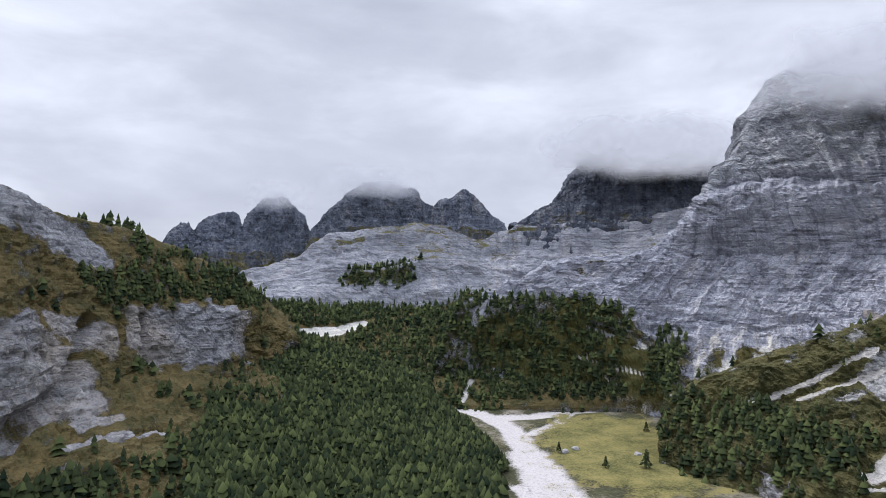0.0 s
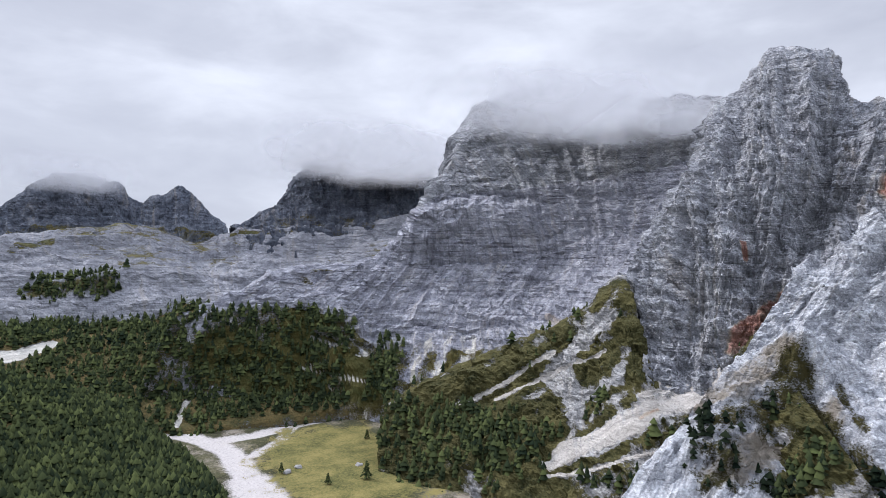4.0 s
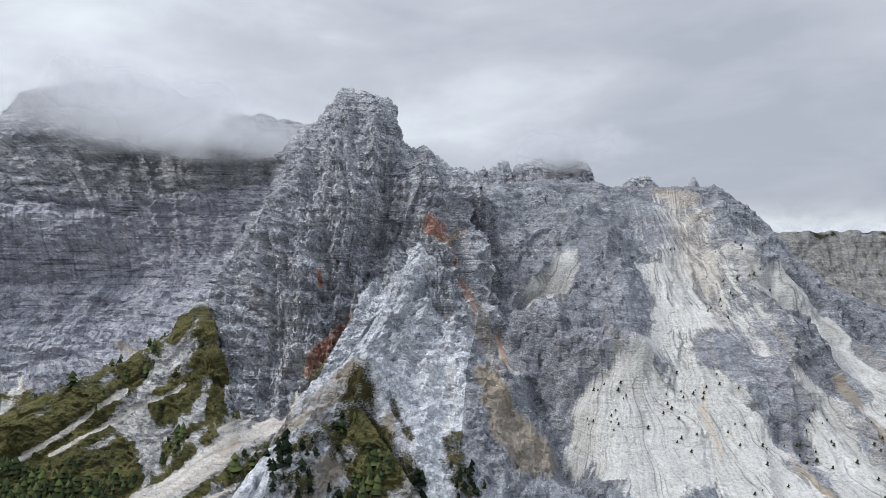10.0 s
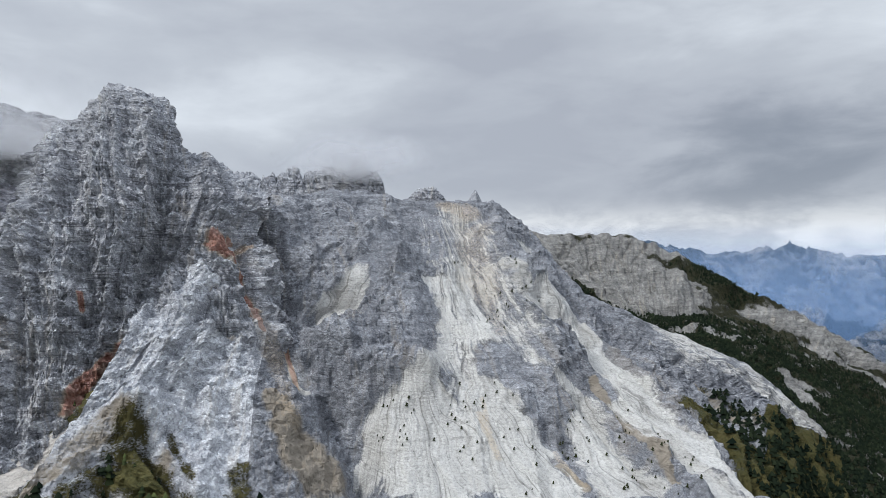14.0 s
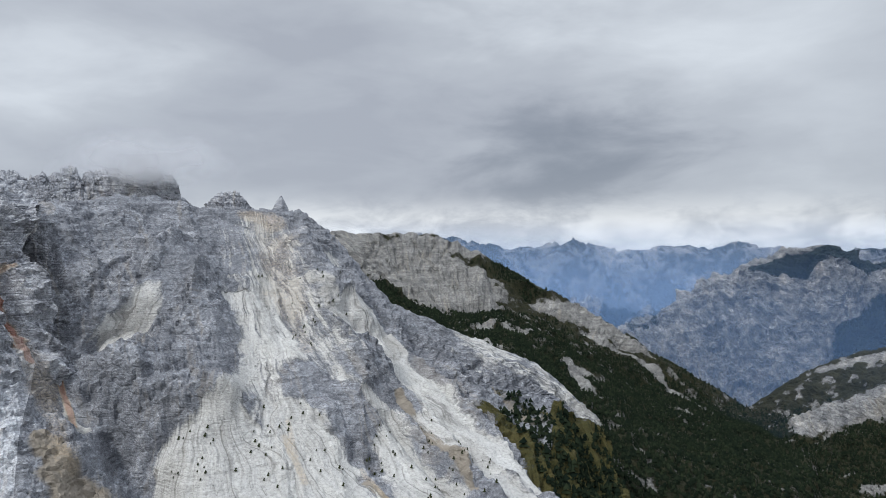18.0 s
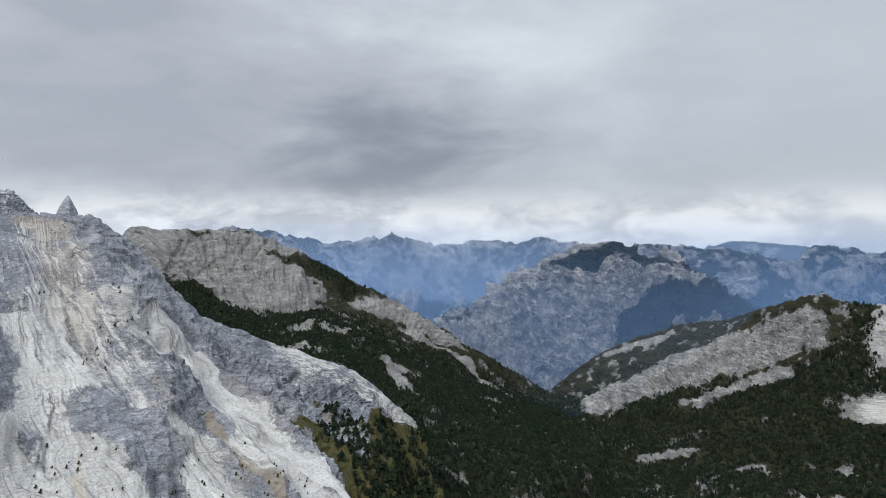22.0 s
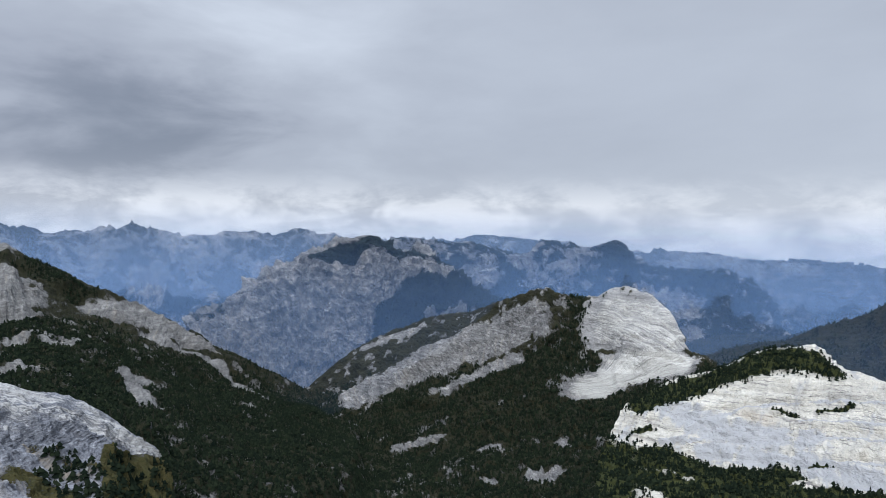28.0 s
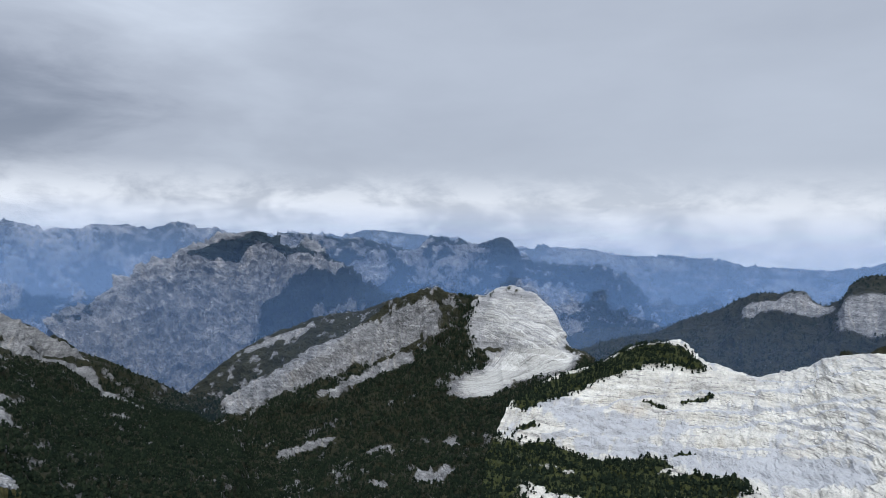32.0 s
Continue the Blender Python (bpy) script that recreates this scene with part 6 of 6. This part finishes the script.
L = form(CLOUD_MASSIF, "cloud_massif", 260, 130, amp=7, size=55, seed=18, terrace=3, step=22, gully=0.8, jag=8, fine=0.5, chunk=4, lean=(1.6, 1.6, 0.7), bed=2, bed_step=20)
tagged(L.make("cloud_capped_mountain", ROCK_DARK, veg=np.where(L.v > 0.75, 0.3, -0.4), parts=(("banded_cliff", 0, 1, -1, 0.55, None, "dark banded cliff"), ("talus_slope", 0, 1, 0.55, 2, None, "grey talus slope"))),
       "dark banded mountain block with its top in cloud", "mountain")

# ---------------------------------------------------------------- the great wall, the pinnacle and the scree mountain
L = form(BIG_WALL, "big_wall", 400, 240, amp=9, size=60, seed=19, terrace=1.2, step=20, gully=1.2, fine=0.6, jag=9, chunk=2.6, lean=(1, 1, 2.4), dip=(0.12, 0), bed=2.2, bed_step=14)
tagged(L.make("rock_wall_mountain", ROCK_WALL, veg=np.where(L.v > 0.82, 0.55 + 0.5 * L.patch, -0.5), pale=np.where(L.v > 0.76, 0.15 + 0.9 * L.flow, -0.1 + 0.45 * L.grain + 0.5 * L.flow), stain=np.where(L.v > 0.8, 0.3, -0.2),
              parts=(("summit_cliff", 0.36, 1, -1, 0.25, ROCK_PEAK, "dark layered summit cliff"), ("rock_shoulder", 0, 0.36, -1, 0.25, None, ""), ("rock_face", 0, 1, 0.25, 0.75, None, "pale grey streaked rock face"), ("debris_apron", 0, 1, 0.75, 2, None, "gravel apron with grass tufts"))),
       "huge layered grey limestone wall with its summit in cloud", "mountain")
grow(L, 1.0 * ((L.v > 0.78) & (L.u < 0.31)), 4.6, "fir stand at the foot of the great wall")

L = form(PINNACLE, "pinnacle", 360, 240, amp=11, size=38, seed=20, terrace=1.5, step=14, gully=1.4, fine=0.7, rear=120, jag=1.5, crest_keep=0.2, chunk=3.0, lean=(1, 1, 1.8), dip=(0.35, -0.1), bed=1.9, bed_step=8)
tagged(L.make("pinnacle_peak", ROCK_PEAK, veg=-0.4 + 0.35 * L.patch,
              parts=(("summit_tower", 0, 1, -1, 0.34, None, "blocky summit tower"), ("buttress", 0, 1, 0.34, 0.67, None, "creased rock buttress"), ("gully_foot", 0, 1, 0.67, 2, None, "broken foot with rust-red gully"))),
       "steep fractured grey limestone peak with rusty gully foot", "mountain")

L = form(SCREE_MOUNTAIN, "scree_mountain", 600, 260, amp=13, size=60, seed=21, gully=1.2, fine=0.6, jag=4, crest_keep=0.3, foot_out=180, foot_drop=150, chunk=3.2, lean=(1, 1, 1), dip=(-0.3, 0.3), bed=1.6, bed_step=9)
tagged(L.make("scree_mountain", ROCK_SCREE, veg=-0.4 + 1.7 * ((L.u > 0.74) & (L.v > 0.985)), pale=-0.1 + 0.35 * L.patch + 0.3 * L.flow + 0.1 * L.grain - 0.35 * (L.v < 0.25) - 1.3 * L.on("rock2") + 0.3 * np.clip(L.u - 0.55, 0, 0.3) / 0.3 + 0.1 * (L.u < 0.2) - 2.0 * ((L.u > 0.74) & (L.v > 0.985)), stain=-0.2 + 0.6 * L.flow * np.clip(L.on("pale"), 0, 1),
              parts=(("front_pyramid", 0, 0.18, -1, 2, ROCK_SPECKLED, "pale grey speckled pyramid buttress"), ("summit_ridge", 0.18, 0.66, -1, 0.34, None, "dark grey summit ridge with orange earth"),
                     ("scree_face", 0.18, 0.66, 0.34, 2, None, "white scree fans under dark crags"), ("slab_tail", 0.66, 1, -1, 2, None, "long pale slab ridge running down to the forest"))),
       "pale broken limestone mountain with white scree fans", "mountain")
grow(L, 1.0 * ((L.u > 0.72) & (L.v > 1.0)), 5, "firs with painted cloud shade along the forest edge of the scree mountain", True)
SHRUBS.append(L.places(np.clip(L.on("shrub"), 0, 1) * np.clip(0.4 + 2.2 * L.grain, 0, 1), 8.0, RNG))

L = form(GREEN_FLANK, "green_flank", 300, 190, amp=8, size=38, seed=22, fine=0.5, chunk=3)
tagged(L.make("green_flank", ROCK_HILL_PALE, veg=0.62 + 0.6 * L.patch + 0.9 * L.grain - 0.5 * L.on("pale"), pale=-0.1 + 0.8 * L.flow,
              parts=(("upper_ledge", 0, 1, -1, 0.5, None, "grassy rock ledges"), ("lower_slope", 0, 1, 0.5, 2, None, "scrubby lower slope with pale gravel runs"))),
       "green mountain flank with pale gravel runs", "slope")
grow(L, 0.02 + 0.2 * L.patch, 5.0, "firs and scrub on the green mountain flank")

L = Loft(COL_SPIRES, 300, 90, amp=5, size=22, seed=35, fine=0.5, gully=0.9, jag=11, jag_size=0.5, crest_keep=0.4, chunk=2)
tagged(L.make("rock_crest", ROCK_PEAK, rust=0.5 * blob(L.u, L.v, 0.82, 0.15, 0.05, 0.3)), "row of small jagged spires behind the col", "rock spire")
L = Loft(SUMMIT_BLOCK, 120, 60, amp=4, size=16, seed=36, fine=0.6, terrace=1.2, step=7, jag=3, crest_keep=0.7, rear=40, chunk=2.5, lean=(1, 1, 2.5))
tagged(L.make("summit_block", ROCK_PEAK), "layered rock block behind the orange summit", "rock")


def rock_tooth(base, height, width, seed):
    """A leaning, pointed rock tooth with flat chipped faces."""
    nu, nv = 40, 40
    a, h = np.meshgrid(np.linspace(0, 2 * math.pi, nu), np.linspace(-0.4, 1, nv), indexing="ij")
    square = 1 / np.maximum(np.abs(np.cos(a + 0.4)), np.abs(np.sin(a + 0.4))) ** 0.6
    r = 0.52 * width * square * np.clip(1 - np.maximum(h, 0) ** 1.6, 0, 1) ** 0.8 * (1 - 0.25 * h)
    p = np.stack([r * np.cos(a) + 0.22 * width * h, 0.7 * r * np.sin(a), h * height], -1) + np.array(base)
    p += (0.10 * r * fbm(p / (0.6 * width), 5, seed))[..., None] * np.stack([np.cos(a), np.sin(a), 0 * a], -1)
    p[-1] = p[0]
    return tagged(new("rock_tooth", grid_mesh("rock_tooth", p, np.zeros((nu, nv, 4)), ROCK_PEAK)), "upright grey rock tooth on the ridge crest", "rock")


rock_tooth(TOOTH, 25, 27, 3)

# ---------------------------------------------------------------- the wooded side valley and the far slopes
BALD_DOME = tuple([tuple(a + 0.9 * (a - b) for a, b in zip(r[0], r[1]))] + list(r) for r in BALD_DOME)
L = form(BALD_DOME, "bald_dome", 300, 200, amp=15, size=90, seed=23, gully=1.0, fine=0.4, jag=10, chunk=5, bed=4, bed_step=22)
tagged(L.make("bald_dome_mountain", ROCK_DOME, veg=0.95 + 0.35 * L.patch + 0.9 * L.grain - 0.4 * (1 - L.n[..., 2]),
              parts=(("bald_dome", 0, 0.5, -1, 0.5, None, "bare grey dome with radiating gullies"), ("wooded_ridge", 0.5, 1, -1, 0.5, None, "wooded ridge with pale crags"), ("forest_slope", 0, 1, 0.5, 2, None, "dark fir slope"))),
       "bald grey mountain with dark fir forest below", "mountain")
grow(L, np.clip((L.v - 0.3) * 5, 0, 1) * np.clip(1.2 + L.patch, 0, 1) + 0.25 * (L.v > 0.05) * np.clip(0.5 + 2 * L.patch, 0, 1), 5.0, "fir forest with painted cloud shade filling the side valley", True)

L = form(LIMESTONE_RIDGE, "limestone_ridge", 320, 180, amp=12, size=80, seed=24, gully=0.8, fine=0.5, jag=8, chunk=5, bed=3.5, bed_step=20, dip=(0.3, 0.1))
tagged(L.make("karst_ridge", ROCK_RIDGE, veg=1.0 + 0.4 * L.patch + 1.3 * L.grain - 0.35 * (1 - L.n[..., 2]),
              parts=(("crag_crest", 0, 0.62, -1, 0.34, None, "long pale crag crest"), ("white_headland", 0.62, 1, -1, 0.34, ROCK_SHADED_HEADLAND, "smooth white rock headland"), ("wooded_flank", 0, 1, 0.34, 2, None, "wooded flank with pale outcrops"))),
       "pale craggy limestone ridge with dark wooded slopes", "ridge")
grow(L, np.clip((L.v - 0.25) * 6, 0, 1) * np.clip(1.2 + 1.0 * L.patch, 0.3, 1), 5.2, "fir forest with painted cloud shade on the slopes of the limestone ridge", True)

L = form(WHITE_SLAB, "white_slab", 320, 180, amp=8, size=70, seed=25, gully=0.6, terrace=5.0, step=13, fine=0.5, jag=5, chunk=2.5, lean=(0.5, 0.5, 2.5))
# grey lower shading and ledge shade lines are painted in as stain
tagged(L.make("white_slab_mountain", ROCK_SUNLIT_SLAB, veg=-0.3 + 0.2 * L.patch + 1.2 * L.on("wood"), stain=0.1 + 0.5 * L.patch + 0.8 * L.flow + 0.9 * L.on("slab_shade"),
              parts=(("slab_crest", 0, 1, -1, 0.34, None, ""), ("slab_face", 0, 1, 0.34, 2, None, "white worn slab face with painted sunlight"))),
       "white limestone slab slope with painted sunlight and fir patches", "mountain")
grow(L, np.clip((L.v - 0.75) * 4, 0, 0.5) * (L.patch > -0.05), 4.8, "fir patches between the white rock slabs", True)

L = form(DARK_HILL, "dark_hill", 280, 110, amp=14, size=110, seed=26, gully=0.9, jag=8)
tagged(L.make("dark_wooded_hill", ROCK_RIDGE, veg=1.0 + 0.3 * L.patch), "dark wooded hill beyond the white slabs", "hill")
grow(L, 0.7 + 0 * L.u, 11, "thin forest with painted cloud shade on the far wooded hill", True)
L = form(FAR_TWIN, "far_twin", 260, 150, amp=46, size=130, seed=27, gully=1.5, fine=0.5, jag=6, crest_keep=0.15, chunk=24)
tagged(L.make("far_twin_mountain", ROCK_FAR, veg=0.35 + 0.9 * L.patch + 0.8 * L.grain - 0.5 * L.ribs + 1.2 * L.on("wood2") + 0.9 * np.clip(L.u - 0.45, 0, 0.2) / 0.2), "large blue hazy mountain with pale crags", "mountain")
L = form(FAR_GREEN, "far_green", 320, 100, amp=24, size=150, seed=28, gully=1.0, fine=0.5, jag=20, jag_size=1.3, chunk=22)
tagged(L.make("far_green_mountain", ROCK_FAR, veg=0.8 + 0.6 * L.patch + 1.0 * L.grain - 0.3 * L.ribs), "hazy blue mountain row with grassy tops", "mountain")
L = form(FAR_RANGE, "far_range", 360, 90, amp=34, size=160, seed=29, gully=1.0, fine=0.5, jag=60, jag_size=1.3, chunk=26)
tagged(L.make("far_range", ROCK_FAR, veg=0.6 + 0.9 * L.patch + 0.6 * L.grain - 0.5 * L.ribs), "long distant blue mountain range under cloud", "mountain")
L = form(FAR_EAST, "far_east", 300, 90, amp=30, size=160, seed=30, gully=1.0, jag=26, jag_size=1.3, chunk=20)
tagged(L.make("far_east_range", ROCK_FAR, veg=0.6 + 0.6 * L.patch), "faint distant mountains in pale haze", "mountain")

for places, label, east in FOREST:
    if east:
        forest("shaded_fir_forest", places, 6.8, RNG, NEEDLES_SHADED, label, tiers=2, sides=4, plump=1.15)
    else:
        forest("fir_forest", places, 9.0, RNG, NEEDLES, label, spread=0.45, plump=0.82)


# ---------------------------------------------------------------- scattered shrubs, meadow trees and stones
def shrubs(places):
    v, f = fir_shape(RNG, 5, 2)
    v = v * (1.6, 1.6, 0.9)
    n = len(places)
    h = 1.5 + 2.2 * RNG.random(n)
    vv = (v[None] * h[:, None, None] + places[:, None]).reshape(-1, 3)
    ff = (f[None] + (np.arange(n) * len(v))[:, None, None]).reshape(-1, 3)
    me = bpy.data.meshes.new("scree_shrubs")
    me.from_pydata(vv.tolist(), [], ff.tolist())
    me.materials.append(SHRUB)
    tagged(new("scree_shrubs", me), "small dark shrubs dotted over the white scree", "shrubs", kind="stuff")


shrubs(np.concatenate(SHRUBS))


def meadow_fir(height):
    """A lone fir: tapered trunk, drooping limbs and a crown of many needle clumps."""
    top = new("fir_tree")
    bm = bmesh.new()
    bmesh.ops.create_cone(bm, segments=7, radius1=0.032 * height, radius2=0.006 * height, depth=height, matrix=Matrix.Translation((0, 0, height / 2)))
    part("trunk", bm, BARK, top)
    bm = bmesh.new()
    for k in range(70):
        z = 0.22 + 0.76 * (k / 70) + 0.03 * random.random()
        r = (0.26 * (1 - z) ** 0.8 + 0.02) * (0.45 + 0.7 * random.random())
        a = 2.4 * k + random.random()
        m = Matrix.Translation((height * r * math.cos(a), height * r * math.sin(a), height * (z - 0.25 * r))) @ Euler((0, 0.5, a)).to_matrix().to_4x4()
        s = height * (0.03 + 0.05 * (1 - z)) * (0.7 + 0.6 * random.random())
        bmesh.ops.create_icosphere(bm, subdivisions=1, radius=s, matrix=m @ Matrix.Diagonal((1.6, 1.0, 0.55, 1)))
    for v in bm.verts:
        v.co += Vector(noise.random_unit_vector()) * 0.012 * height
    part("crown", bm, NEEDLES, top)
    return tagged(top, "lone dark fir standing on the valley meadow", "tree", "firs on the meadow")


first = meadow_fir(13.0)
for k, (x, y) in enumerate(MEADOW_TREES):
    z = float(ground_height(np.array([float(x)]), np.array([float(y)]))[0]) - 0.6
    ob = first if k == 0 else copy_thing(first, Matrix())
    s = (0.7, 0.75, 0.8, 1.15, 1.2, 0.8, 0.7, 0.55, 0.8, 0.7)[k]
    ob.matrix_basis = Matrix.Translation((x, y, z)) @ pose(0, 0, 0, 0, 0, 67 * k) @ Matrix.Scale(s, 4)

for k, (x, y) in enumerate(MEADOW_STONES):
    bm = bmesh.new()
    bmesh.ops.create_icosphere(bm, subdivisions=3, radius=3.2)
    for v in bm.verts:
        v.co = v.co * (1 + 0.35 * noise.fractal(v.co * 0.45 + Vector((9.0 * k, 0, 0)), 1.0, 2.0, 4))
        v.co.z *= 0.6
    me = bpy.data.meshes.new("boulder")
    bm.to_mesh(me)
    bm.free()
    me.materials.append(STONE)
    ob = tagged(new("boulder", me), "pale grey boulder lying in the meadow grass", "boulder", "boulders in the meadow")
    ob.location = (x, y, float(ground_height(np.array([float(x)]), np.array([float(y)]))[0]) + 0.3)


# ---------------------------------------------------------------- mist on the summits and painted blue haze in the distance
def mist_cap(centre, width, height, strength, seed):
    """Low cloud on a summit: a few leaning veils one behind another."""
    c = np.array(centre, float)
    out = c * (1, 1, 0)
    out /= np.linalg.norm(out)
    side = np.array([out[1], -out[0], 0])
    top = new("summit_cloud")
    for k, (depth, share) in enumerate(((-0.10, 0.5), (0.0, 0.8), (0.12, 1.0))):
        nu, nv = 60, 34
        a, b = np.meshgrid(np.linspace(-1, 1, nu), np.linspace(-1, 1, nv), indexing="ij")
        p = c + out * (depth * width) + a[..., None] * side * 0.5 * width + b[..., None] * (np.array([0, 0, 0.5 * height]) + out * 0.35 * height)
        n = fbm(p / (0.2 * width), 5, seed + 9 * k)
        r = np.sqrt(a**2 + b**2) + 0.55 * n
        thick = strength * share * np.clip((1.0 - r) / 0.75, 0, 1) ** 1.3 * np.clip((1 - np.maximum(np.abs(a), np.abs(b))) * 6, 0, 1)
        ob = new("veil", sheet("veil", p, thick, MIST))
        ob.parent = top
    return tagged(top, "soft grey cloud hanging on the summit rocks", "cloud", "clouds on the summits")


for k, (centre, width, height, strength) in enumerate(CAPS):
    mist_cap(centre, width, height, strength, 50 + 7 * k)


# see-through tinted sheets added to paint the blue of distance over far ranges
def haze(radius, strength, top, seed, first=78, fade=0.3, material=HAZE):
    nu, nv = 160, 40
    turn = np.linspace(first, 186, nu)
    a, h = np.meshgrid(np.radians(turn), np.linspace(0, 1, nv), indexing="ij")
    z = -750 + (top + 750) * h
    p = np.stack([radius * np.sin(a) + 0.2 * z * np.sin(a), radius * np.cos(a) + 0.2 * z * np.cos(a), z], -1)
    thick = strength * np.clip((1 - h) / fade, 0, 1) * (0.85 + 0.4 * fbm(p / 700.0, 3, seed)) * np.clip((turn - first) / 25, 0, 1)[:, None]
    return tagged(new("haze_sheet", sheet("haze_sheet", p, thick, material)), "thin tinted sheet standing in for blue haze over the distant valleys", "haze", kind="stuff")


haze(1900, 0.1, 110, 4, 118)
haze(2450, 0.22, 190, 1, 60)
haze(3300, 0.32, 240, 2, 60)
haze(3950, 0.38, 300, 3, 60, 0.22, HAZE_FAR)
